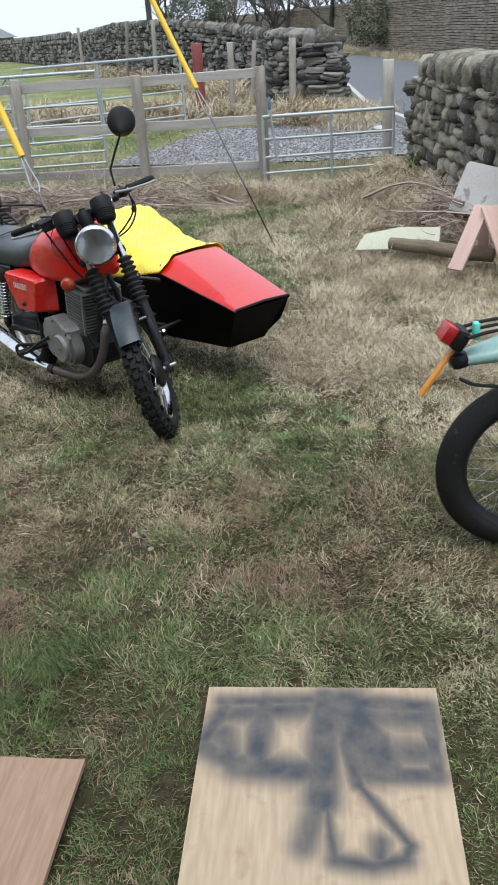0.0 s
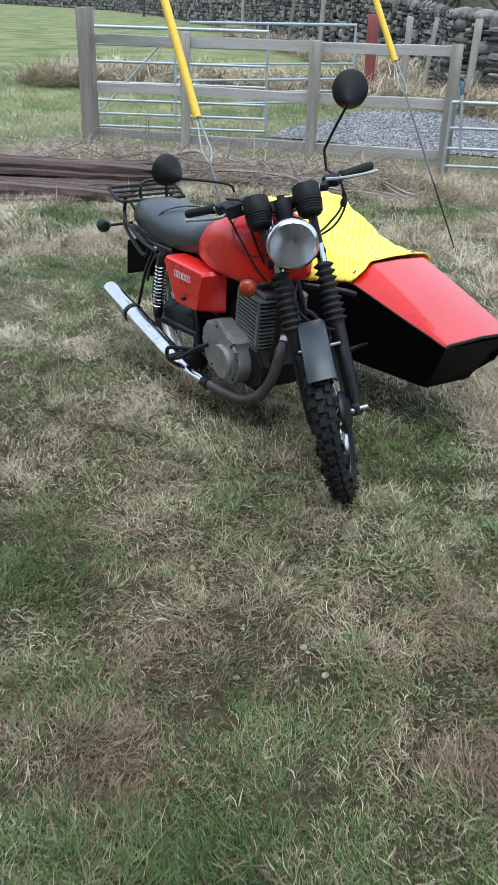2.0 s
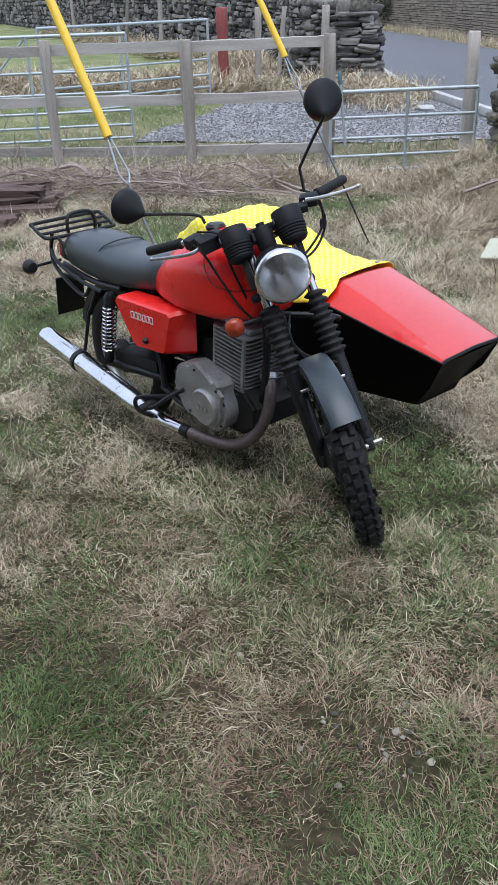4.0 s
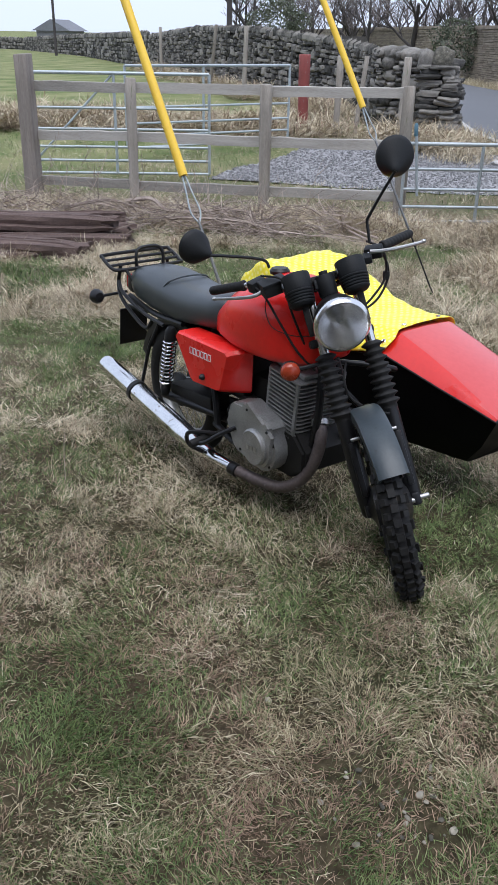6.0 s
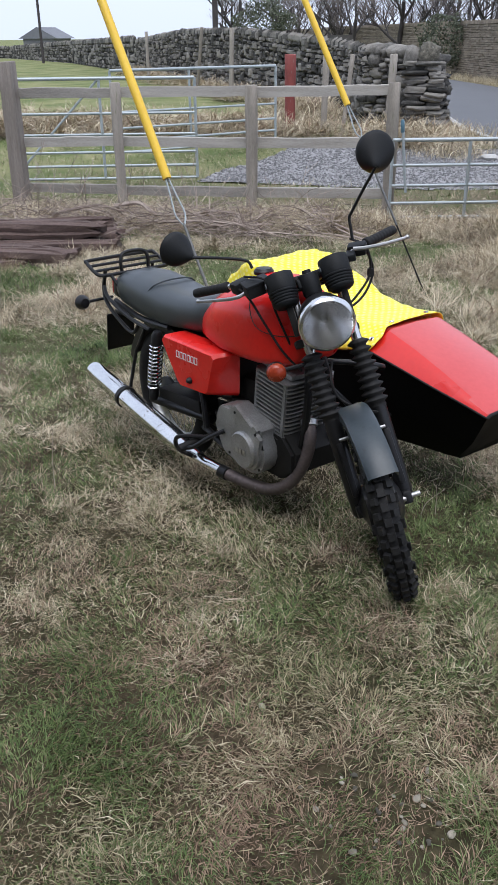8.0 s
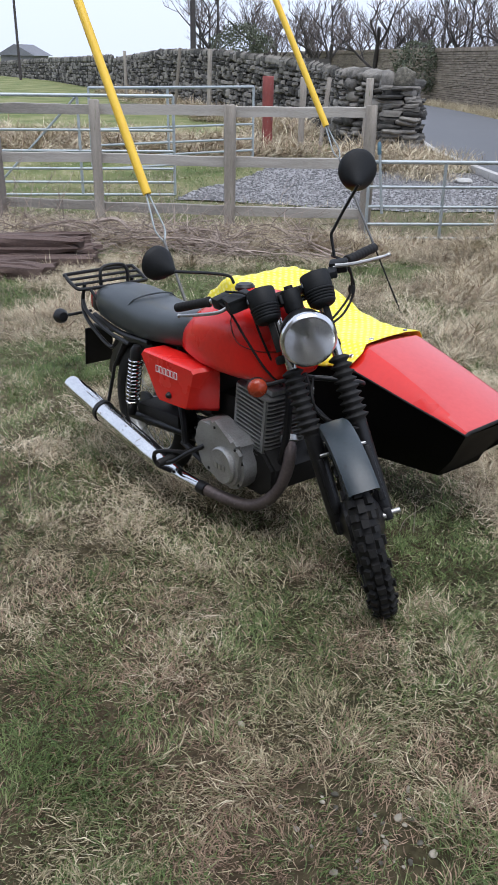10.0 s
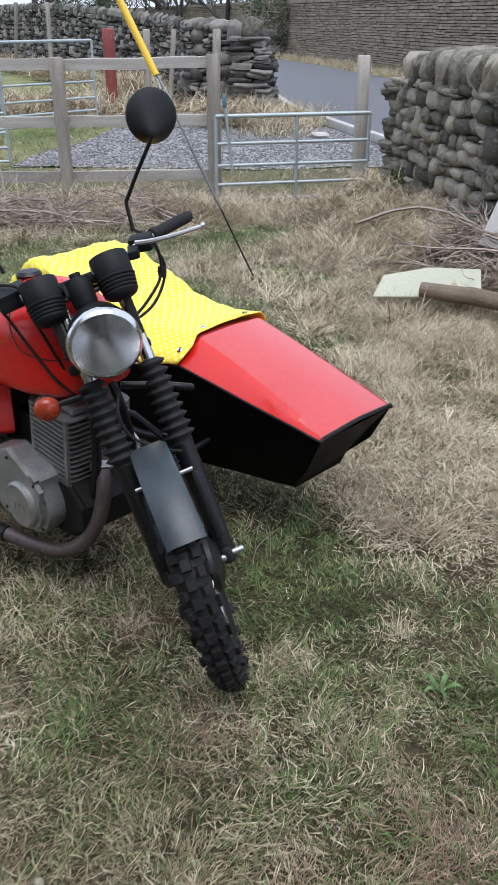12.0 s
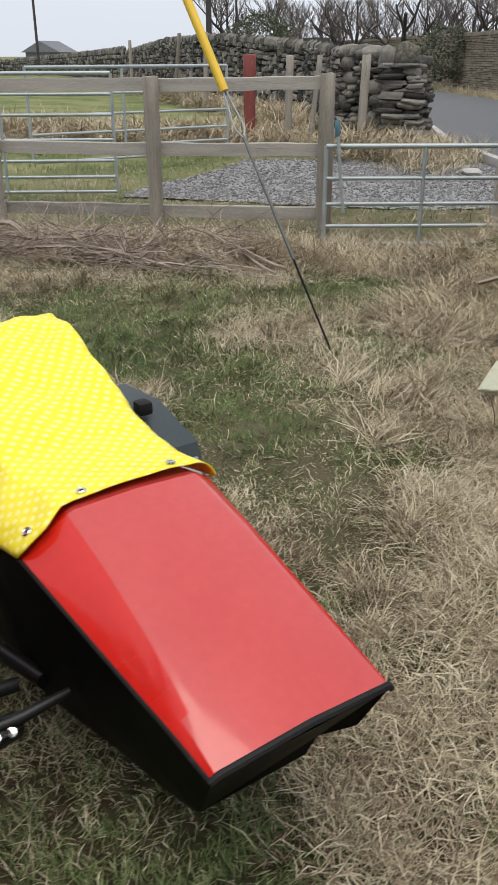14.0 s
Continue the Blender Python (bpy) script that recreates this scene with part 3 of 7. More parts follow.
def wooden_post(name, x, y, zlo, zhi, r, mat, parent, square=False, lean=(0, 0), label=""):
    bm = bmesh.new()
    rnd = random.Random(int(1000 * abs(x) + 77 * y))
    seg = 4 if square else 12
    rings = []
    for i in range(7):
        t = i / 6
        z = zlo + (zhi - zlo) * t
        ring = []
        for k in range(seg):
            a = 2 * math.pi * (k + 0.5) / seg
            q = r * (1.35 if square else 1.0) * (1 + 0.05 * math.sin(3.1 * t + x) + rnd.uniform(-0.035, 0.035))
            ring.append(V(x + lean[0] * t + q * math.cos(a), y + lean[1] * t + q * math.sin(a), z + (rnd.uniform(-0.012, 0.012) if i == 6 else 0)))
        rings.append(ring)
    loft(bm, rings)
    bmesh.ops.bevel(bm, geom=[e for e in bm.edges if abs(e.verts[0].co.z - zhi) < 0.03 and abs(e.verts[1].co.z - zhi) < 0.03], offset=0.008, segments=1, affect="EDGES")
    if parent is not None:
        bm.transform(parent.matrix_world.inverted())
    return part(name, bm, mat, parent, label, angle=50)


for i, (x, y, top, r) in enumerate(FENCE):
    wooden_post("post", x, y, -0.35, top, r, POST_BIG if i == 0 else POST, fence, i == 0, (0.0, 0), "stout grey gatepost" if i == 0 else "")
for (x0, y0, _, r0), (x1, y1, _, r1) in zip(FENCE, FENCE[1:]):
    for z0, z1 in RAILS:
        rnd = random.Random(int(100 * (x0 + z0)))
        za, zb = (z0 + (z1 - z0) * (x + 4.10) / 4.2 for x in (x0, x1))
        a, b = V(x0 - 0.02, y0 + 0.075, za + rnd.uniform(-0.012, 0.012)), V(x1 + 0.03, y1 + 0.075, zb + rnd.uniform(-0.012, 0.012))
        bm = bmesh.new()
        n = 9
        rings = []
        for k in range(n):
            p = a.lerp(b, k / (n - 1)) + V(0, 0, rnd.uniform(-0.004, 0.004))
            h, t = 0.051 + rnd.uniform(-0.003, 0.003), 0.019
            rings.append([inv @ (p + V(0, dy, dz2)) for dy, dz2 in ((-t, -h), (-t, h - 0.006), (-t + 0.006, h), (t, h), (t, -h))])
        loft(bm, rings)
        part("rail", bm, RAIL, fence, angle=30)


# ---- steel gates ----
def field_gate(a, b, zlo, zhi, bars, uprights, mat, label, r=0.0175, braces=()):
    """A tubular gate between two plan points; bars: heights as shares of the frame."""
    a, b = V(*a, 0), V(*b, 0)
    root = thing("field_gate", Matrix.Translation((a.x, a.y, zlo)), label, "gate", "steel gates")
    back = root.matrix_world.inverted()
    for u in uprights:
        p = a.lerp(b, u)
        part("upright", tube(bmesh.new(), [back @ V(p.x, p.y, zlo), back @ V(p.x, p.y, zhi)], r, 10), mat, root)
    for p, q in braces:
        P0, P1 = a.lerp(b, p[0]), a.lerp(b, q[0])
        part("brace", tube(bmesh.new(), [back @ V(P0.x, P0.y, zlo + (zhi - zlo) * p[1]), back @ V(P1.x, P1.y, zlo + (zhi - zlo) * q[1])], r * 0.8, 8), mat, root)
    for k in bars:
        z = zlo + (zhi - zlo) * k
        bm = tube(bmesh.new(), [back @ V(a.x, a.y, z), back @ V(b.x, b.y, z)], r * (1.15 if k == 1 else 0.9), 10)
        part("bar", bm, mat, root)
    return root


small_gate = field_gate((0.085, 9.07), (1.535, 9.42), 0.0, 0.755, (0.0, 0.19, 0.42, 0.68, 1.0), (0.0, 0.52, 1.0), GALV, "small galvanised tubular steel gate, closed", 0.017)
bm = bmesh.new()
tube(bm, [V(0.09, -0.02, 0.86), V(0.115, -0.03, 0.60), V(0.155, -0.03, 0.26)], 0.014, 8)
part("latch_bar", bm, GALV, small_gate, "loose leaning latch bar")
bm = bmesh.new()
lathe(bm, [(0.017, 0), (0.02, 0.01), (0.02, 0.10), (0.012, 0.12)], pose(0.088, -0.02, 0.83, 0, -4), 10)
part("latch_grip", bm, GALV_BLUE, small_gate, "blue-green grip")
field_gate((-4.92, 10.72), (-2.58, 11.35), 0.02, 1.235, (0.0, 0.13, 0.27, 0.45, 0.66, 0.83, 1.0), (0.0, 0.5, 1.0), GALV, "long galvanised seven-bar field gate swung open behind the fence", 0.019, (((0, 0.0), (0.5, 1.0)),))
field_gate((-4.15, 12.5), (-2.12, 14.5), 0.16, 1.275, (0.0, 0.14, 0.3, 0.5, 0.72, 1.0), (0.0, 0.45, 1.0), GALV, "galvanised field gate standing by a red post", 0.019)
tagged(wooden_post("gate_post", 1.47, 9.60, -0.3, 1.25, 0.066, PALE_POST, None), "pale round timber gate post beside the stone wall", "post")
tagged(wooden_post("red_post", -2.12, 15.9, -0.2, 1.41, 0.095, REDPOST, None), "round post with flaking red paint", "post")
for x, y, top, r, lean in ((-1.54, 16.0, 1.40, 0.055, (0.03, 0)), (-1.24, 16.2, 1.40, 0.04, (0.16, 0)), (-0.42, 16.2, 1.40, 0.065, (0.05, 0)), (-5.0, 23.5, 1.9, 0.06, (0.05, 0)), (-6.8, 26.5, 1.95, 0.05, (0.25, 0)), (-10.6, 33.5, 1.9, 0.06, (0, 0))):
    tagged(wooden_post("fence_post", x, y, -0.2, top, r, POST, None, False, lean), "weathered grey post against the stone wall", "post", "posts along the wall")

# ---- guy wires with yellow guards ----
def guy_wire(foot, guard, reach, label):
    foot, guard = V(*foot), V(*guard)
    d = (guard - foot).normalized()
    root = thing("guy_wire", Matrix.Translation(foot), label, "guy wire", "pole stays")
    back = lambda p: p - foot
    end = guard + d * reach
    part("wire", tube(bmesh.new(), [back(guard - d * 0.02), back(end)], 0.0055, 6), WIRE, root)
    bm = tube(bmesh.new(), [back(guard), back(guard + d * 2.35)], 0.024, 12)
    part("guard_tube", bm, YGUARD, root, "bright yellow plastic sleeve")
    side = d.orthogonal().normalized()
    bm = bmesh.new()
    for s in (-1, 1):
        tube(bm, smooth_line([back(guard - d * 0.0 + side * 0.008 * s), back(guard - d * 0.10 + side * 0.018 * s), back(guard - d * 0.20 + side * 0.028 * s), back(guard - d * 0.265)], 5), 0.005, 6)
    part("thimble", bm, GALV, root, "steel eye and turned-back strand")
    bm = tube(bmesh.new(), [back(guard - d * 0.25), back(guard - d * 0.52)], 0.008, 8)
    part("rod_neck", bm, WIRE, root)
    bm = tube(bmesh.new(), [back(guard - d * 0.5), back(guard - d * 0.95)], 0.009, 10)
    part("tape_wrap", bm, WIRE, root, "pale grey wrapped length")
    bm = tube(bmesh.new(), [back(guard - d * 0.9), back(foot - d * 0.15)], 0.006, 8)
    part("anchor_rod", bm, SOOT, root, "rusty anchor rod")


guy_wire((0.52, 6.50, -0.05), (-0.146, 6.85, 1.23), 9.0, "steel guy wire with a yellow guard, anchored in the grass")
guy_wire((-0.34, 4.22, -0.05), (-0.843, 4.57, 1.022), 9.0, "second steel guy wire with a yellow guard, behind the motorcycle")

# ---- house and poles far off ----
house = thing("terraced_house", pose(-85.5, 130, -1.6, 0, 0, 14), "long dark stone house with pale windows, far across the field", "house")
bm = bmesh.new()
box(bm, (26, 8, 6.0), pose(0, 0, 2.4))
part("wall", bm, HOUSEWALL, house)
bm = bmesh.new()
prism(bm, [(-4.4, 5.4), (0, 8.2), (4.4, 5.4)], 26.6, pose(-13.3, 0, 0, 90, 0, 90))
roof = part("roof", bm, SLATE, house)
for x in (-8, 0, 8):
    part("chimney", box(bmesh.new(), (1.2, 0.9, 2.2), pose(x, 0, 8.2)), HOUSEWALL, roof)
for i in range(9):
    for z in (1.2, 3.9):
        w = part("window", box(bmesh.new(), (1.25, 0.12, 1.35), pose(-11.6 + 2.9 * i, -4.05, z)), WHITE, house, "white-framed window")
        part("pane", box(bmesh.new(), (0.95, 0.06, 1.05), pose(-11.6 + 2.9 * i, -4.12, z)), GLASS_DARK, w)
shed = thing("barn", pose(-38, 85, 0), "small stone barn gable beyond the wall", "barn")
part("wall", box(bmesh.new(), (3.2, 4, 2.4), pose(0, 0, 0.6)), HOUSEWALL, shed)
part("roof", prism(bmesh.new(), [(-2.0, 1.7), (0, 2.7), (2.0, 1.7)], 4.4, pose(0, 2.2, 0, 90)), SLATE, shed)
for x, y, h, r in ((-27.1, 60, 9, 0.10), (-10.6, 44, 8, 0.15)):
    tagged(part("utility_pole", tube(bmesh.new(), [(x, y, -0.2), (x, y, h)], [r, r * 0.75], 10), BARK), "dark wooden utility pole", "utility pole", "poles")

# ---- unseen walls added behind the camera, to darken the near ground and reflections ----
unseen_wall = tagged(new("wall_house"), "plain grey stone wall out of view, added to block light", "wall", kind="structure")
part("shade_wall_back", box(bmesh.new(), (12.0, 0.4, 6.2), pose(-2.6, -3.6, 3.0), 0.01), SHADE_WALL_STONE, unseen_wall)
part("shade_wall_side", box(bmesh.new(), (0.4, 5.0, 6.2), pose(-4.1, -0.898, 3.0), 0.01), SHADE_WALL_STONE, unseen_wall)


# ---- the motorcycle ----
def wheel(name, parent, centre, m, radius, width, rim_mat, tyre_mat, knobbly, hub_r=0.07, label=""):
    """A spoked wheel turning on its local y axis; m lays it in the parent's frame."""
    root = part(name, lathe(bmesh.new(), [(0.012, -0.085), (0.012, 0.085)], m @ pose(0, 0, 0, 90), 10), STEEL, parent, label)
    turn = m @ pose(0, 0, 0, 90)
    w = width / 2
    r = radius
    prof = []
    for i in range(15):
        a = math.pi * (i / 14) * 1.14 - 0.07 * math.pi
        prof.append((r - w * 1.3 + w * 1.3 * math.sin(a), -w * math.cos(a)))
    bm = bmesh.new()
    seg = 64
    rings = [[bm.verts.new(turn @ Vector((q * math.cos(k), q * math.sin(k), h))) for q, h in prof + [(r - w * 1.95, w * 0.72), (r - w * 1.95, -w * 0.72)]] for k in (2 * math.pi * j / seg for j in range(seg))]
    n = len(rings[0])
    for a, b in zip(rings, rings[1:] + rings[:1]):
        for i in range(n):
            bm.faces.new((a[i], a[(i + 1) % n], b[(i + 1) % n], b[i]))
    tyre = part("tyre", bm, tyre_mat, root)
    if knobbly:
        bm = bmesh.new()
        rows = 44
        rs_ = random.Random(6)
        for j in range(rows):
            for s, off in ((-1, 0.0), (0, 0.5), (1, 0.0)):
                k = 2 * math.pi * (j + off) / rows
                wide = 0.026 if s == 0 else 0.023
                lift = r + 0.004 if s == 0 else r - 0.006
                tip = pose(lift * math.cos(k), lift * math.sin(k), s * w * 0.62, 0, 0, math.degrees(k)) @ pose(0, 0, 0, 0, -s * 38)
                tip = turn @ tip
                t = bmesh.new()
                bmesh.ops.create_cube(t, size=1, matrix=Matrix.Diagonal((0.019, 2 * math.pi * r / rows * rs_.uniform(0.5, 0.68), wide * rs_.uniform(0.85, 1.12), 1)))
                for v in t.verts:
                    if v.co.x > 0:
                        v.co.y *= 0.86
                        v.co.z *= 0.86
                merge(bm, t, tip)
        # shoulder lugs on the walls
        for j in range(rows // 2):
            for s in (-1, 1):
                k = 2 * math.pi * (j + 0.5) / (rows // 2)
                box(bm, (0.020, 0.030, 0.008), turn @ pose((r - 0.036) * math.cos(k), (r - 0.036) * math.sin(k), s * w * 0.96, 0, 0, math.degrees(k)) @ pose(0, 0, 0, 0, -s * 68))
        tagged(part("tread", bm, tyre_mat, tyre, "chunky block tread", smooth=False), kind="stuff")
    rr = r - w * 1.9
    bm = bmesh.new()
    rings = [[bm.verts.new(turn @ Vector((q * math.cos(k), q * math.sin(k), h))) for q, h in ((rr, -w * 0.74), (rr + 0.013, -w * 0.78), (rr + 0.014, -w * 0.70), (rr - 0.004, -w * 0.58), (rr - 0.014, -w * 0.25), (rr - 0.014, w * 0.25), (rr - 0.004, w * 0.58), (rr + 0.014, w * 0.70), (rr + 0.013, w * 0.78), (rr, w * 0.74), (rr - 0.010, w * 0.5), (rr - 0.021, w * 0.22), (rr - 0.021, -w * 0.22), (rr - 0.010, -w * 0.5))] for k in (2 * math.pi * j / 56 for j in range(56))]
    n = len(rings[0])
    for a, b in zip(rings, rings[1:] + rings[:1]):
        for i in range(n):
            bm.faces.new((a[i], a[(i + 1) % n], b[(i + 1) % n], b[i]))
    part("rim", bm, rim_mat, root)
    hub = lathe(bmesh.new(), [(0.02, -0.075), (0.045, -0.07), (hub_r, -0.052), (hub_r + 0.004, -0.04), (hub_r - 0.006, -0.03), (0.05, -0.01), (0.05, 0.02), (hub_r - 0.01, 0.03), (hub_r, 0.036), (hub_r, 0.05), (0.045, 0.06), (0.02, 0.075)], turn, 28)
    part("hub", hub, BLACK, root)
    bm = bmesh.new()
    for j in range(36):
        k = 2 * math.pi * j / 36
        s = 1 if j % 2 else -1
        k2 = k + (0.55 if (j // 2) % 2 else -0.55)
        a = turn @ Vector(((hub_r - 0.008) * math.cos(k2), (hub_r - 0.008) * math.sin(k2), s * 0.036))
        b = turn @ Vector(((rr - 0.018) * math.cos(k), (rr - 0.018) * math.sin(k), s * 0.006))
        tube(bm, [a, b], 0.0016, 5)
    part("spokes", bm, STEEL, root)
    return root


bike = thing("motorcycle", pose(-0.502, 3.572, -0.085, 0, -3.3, -42), "red motorcycle with black seat and chrome exhaust, parked on rough grass", "motorcycle")
REAR = V(-0.03, 0, 0.31)

# steering: the front end is turned to its right about the raked head
RAKE = 29.0
HEAD = V(0.929, 0, 0.855)
HEAD_DIR = V(-math.sin(radians(RAKE)), 0, math.cos(radians(RAKE)))
STEER_AXIS = V(0.286, 0.0825, -0.5044)
TURN = Matrix.Translation(HEAD + V(0.124, -0.013, -0.078)) @ Matrix.Rotation(STEER_AXIS.length, 4, STEER_AXIS.normalized()) @ Matrix.Translation(-HEAD)
PERP = V(math.cos(radians(RAKE)), 0, math.sin(radians(RAKE)))


def on_fork(along, ahead, side):
    """A place by the fork: metres up the head's line from the lamp, ahead of it, and to the left."""
    return HEAD + HEAD_DIR * along + PERP * ahead + V(0, side, 0)


def turned(bm):
    bm.transform(TURN)
    return bm


# frame
bm = bmesh.new()
spine = smooth_line([(0.90, 0, 0.80), (0.62, 0, 0.74), (0.30, 0, 0.70), (0.10, 0, 0.66)])
tube(bm, spine, 0.03, 10)
for s in (-1, 1):
    tube(bm, smooth_line([(0.14, s * 0.11, 0.665), (-0.10, s * 0.115, 0.665), (-0.34, s * 0.11, 0.70)]), 0.013, 8)
    tube(bm, smooth_line([(0.30, s * 0.05, 0.68), (0.33, s * 0.09, 0.52), (0.40, s * 0.12, 0.38), (0.42, s * 0.13, 0.30)]), 0.015, 8)
    tube(bm, smooth_line([(0.95, s * 0.02, 0.76), (0.99, s * 0.05, 0.60), (0.98, s * 0.07, 0.42), (0.90, s * 0.08, 0.27), (0.60, s * 0.12, 0.25), (0.40, s * 0.13, 0.30)]), 0.014, 8)
    tube(bm, [(0.42, s * 0.10, 0.33), (0.16, s * 0.125, 0.32), (-0.03, s * 0.13, 0.31)], 0.02, 10)
box(bm, (0.10, 0.10, 0.16), pose(0.925, 0, 0.80, 0, -RAKE), 0.02)
box(bm, (0.30, 0.20, 0.03), pose(0.46, 0, 0.315), 0.01)
part("frame", bm, BLACK, bike)

# airbox and dark works between the panels
bm = bmesh.new()
box(bm, (0.34, 0.24, 0.20), pose(0.43, 0, 0.56), 0.03)
box(bm, (0.16, 0.14, 0.12), pose(0.62, 0.0, 0.50), 0.03)
box(bm, (0.34, 0.10, 0.06), pose(0.20, -0.08, 0.36, 0, -4), 0.015)
part("airbox", bm, SOOT, bike)

# tank
bm = bmesh.new()
rings = []
for x, hw, zb, zt, sq in ((0.405, 0.10, 0.72, 0.79, 2.6), (0.43, 0.125, 0.69, 0.832, 2.8), (0.49, 0.140, 0.680, 0.880, 3.0), (0.58, 0.152, 0.665, 0.925, 3.0), (0.70, 0.160, 0.662, 0.965, 2.9), (0.82, 0.158, 0.665, 0.975, 2.8), (0.93, 0.128, 0.672, 0.95, 2.6), (0.985, 0.095, 0.69, 0.90, 2.4), (1.01, 0.06, 0.72, 0.83, 2.2)):
    ring = []
    for i in range(28):
        a = 2 * math.pi * i / 28
        c, s = math.cos(a), math.sin(a)
        e = 2 / (6.0 if s < 0 else sq * 0.86)
        yy = hw * math.copysign(abs(c) ** e, c)
        mid = zb + (zt - zb) * 0.34
        zz = mid + ((zt - mid) if s > 0 else (mid - zb)) * math.copysign(abs(s) ** e, s)
        if s > 0:
            yy *= 1 - 0.16 * s ** 3
        ring.append(V(x + (0.012 * s), yy, zz))
    rings.append(ring)
loft(bm, rings)
tank = part("fuel_tank", bm, RED, bike, "glossy red fuel tank", angle=60)
part("filler_cap", lathe(bmesh.new(), [(0.036, 0), (0.038, 0.012), (0.03, 0.022), (0.0, 0.024)], pose(0.68, 0, 0.955), 20, False), BLACK, tank, "black filler cap")
# pressed seam round the tank's forward shoulder
bm = bmesh.new()
tube(bm, smooth_line([(0.985, -0.098, 0.80), (0.92, -0.132, 0.795), (0.84, -0.158, 0.815), (0.79, -0.148, 0.88), (0.79, -0.118, 0.945)]), 0.0016, 6)
part("shoulder_seam", bm, BLACK, tank, "dark seam across the tank")

# seat
bm = bmesh.new()
rings = []
for x, hw, zb, zt in ((-0.345, 0.075, 0.735, 0.79), (-0.33, 0.105, 0.71, 0.828), (-0.27, 0.125, 0.685, 0.842), (-0.15, 0.134, 0.665, 0.848), (-0.02, 0.136, 0.655, 0.835), (0.10, 0.134, 0.655, 0.818), (0.22, 0.126, 0.665, 0.815), (0.34, 0.12, 0.675, 0.825), (0.43, 0.108, 0.69, 0.838), (0.455, 0.085, 0.71, 0.82)):
    ring = []
    for i in range(24):
        a = 2 * math.pi * i / 24
        c, s = math.cos(a), math.sin(a)
        yy = hw * math.copysign(abs(c) ** 0.62, c) * (1 - 0.10 * max(s, 0) ** 2)
        zz = (zb + zt) / 2 + (zt - zb) / 2 * math.copysign(abs(s) ** 0.62, s)
        ring.append(V(x, yy, zz))
    rings.append(ring)
loft(bm, rings)
seat = part("seat", bm, VINYL, bike, "black vinyl dual seat", angle=60)
bm = bmesh.new()
tube(bm, smooth_line([(-0.02, -0.128, 0.70), (0.0, -0.118, 0.80), (0.02, -0.06, 0.835), (0.02, 0.06, 0.835), (0.0, 0.118, 0.80), (-0.02, 0.128, 0.70)]), 0.004, 6)
part("seat_seam", bm, VINYL, seat, "raised seam across the seat")

# side panels
for s, nm in ((-1, "right"), (1, "left")):
    bm = bmesh.new()
    out = [(0.215, 0.655), (0.235, 0.672), (0.60, 0.668), (0.615, 0.655), (0.555, 0.500), (0.535, 0.488), (0.345, 0.478), (0.325, 0.490)]
    inn = [(0.235, 0.665), (0.25, 0.675), (0.63, 0.672), (0.645, 0.66), (0.63, 0.500), (0.62, 0.488), (0.345, 0.478), (0.325, 0.490)]
    lo = [bm.verts.new((x, s * 0.10, z)) for x, z in inn]
    hi = [bm.verts.new((x, s * 0.185, z)) for x, z in out]
    hi2 = [bm.verts.new((0.42 + (x - 0.42) * 0.955, s * 0.198, 0.578 + (z - 0.578) * 0.93)) for x, z in out]
    ring_faces(bm, [lo, hi, hi2])
    panel = part("side_panel", bm, RED, bike, "boxy red side panel with pale lettering", angle=30)
    face = pose(0.405, s * 0.1995, 0.618, 90, 0, 180 if s > 0 else 0)
    for i in (-3, -2, -1, 1, 2, 3):
        bm = bmesh.new()
        for dx_, dz_, bw, bh in ((0, 0.0098, 0.019, 0.0034), (0, -0.0098, 0.019, 0.0034), (-0.0085, 0, 0.0034, 0.016), (0.0085, 0, 0.0034, 0.016)):
            box(bm, (bw * 1.1, bh * 0.8, 0.0016) if bw > bh else (bw * 0.8, bh * 1.3, 0.0016), face @ pose(0.01 + (i - 0.45 * (i > 0) + 0.45 * (i < 0)) * 0.0265, -0.002, 0) @ pose(1.1 * dx_ + dz_ * 0.2, 1.3 * dz_, 0), 0.0)
        part("panel_mark", bm, WHITE, panel, smooth=False)
    part("panel_lock", lathe(bmesh.new(), [(0.013, 0), (0.013, 0.008), (0.007, 0.018), (0, 0.019)], pose(0.43, s * 0.197, 0.525, -90 * s), 14, False), BLACK, panel, "black lock knob")

# engine
bm = bmesh.new()
lay = pose(0.83, 0, 0.40, 0, 9)
lathe(bm, [(0.062, -0.04), (0.062, 0.25)], lay, 20)
part("cylinder", bm, SOOT, bike)
for i in range(15):
    z = 0.005 + 0.0162 * i
    w = 0.23 if i < 11 else 0.235
    bm = bmesh.new()
    prism(bm, rounded(0.20, w, 0.03, 3), 0.0055, lay @ pose(0.0, -0.01, z))
    part("cooling_fin", bm, FINS, bike)
bm = bmesh.new()
for x, y in ((0.082, -0.118), (-0.085, -0.115), (0.082, 0.095), (-0.085, 0.095)):
    box(bm, (0.014, 0.010, 0.225), lay @ pose(x, y, 0.118))
box(bm, (0.17, 0.17, 0.02), lay @ pose(0, -0.01, 0.252), 0.006)
lathe(bm, [(0.012, 0.26), (0.012, 0.285), (0.016, 0.287), (0.016, 0.31), (0.006, 0.315), (0.006, 0.335)], lay, 12)
part("cylinder_head", bm, FINS, bike)
bm = bmesh.new()
prism(bm, [(0.50, 0.27), (0.56, 0.235), (0.90, 0.235), (0.985, 0.28), (0.99, 0.36), (0.93, 0.42), (0.74, 0.45), (0.60, 0.47), (0.51, 0.42)], 0.25, pose(0, 0.125, 0, 90), 0.012)
part("crankcase", bm, SOOT, bike)
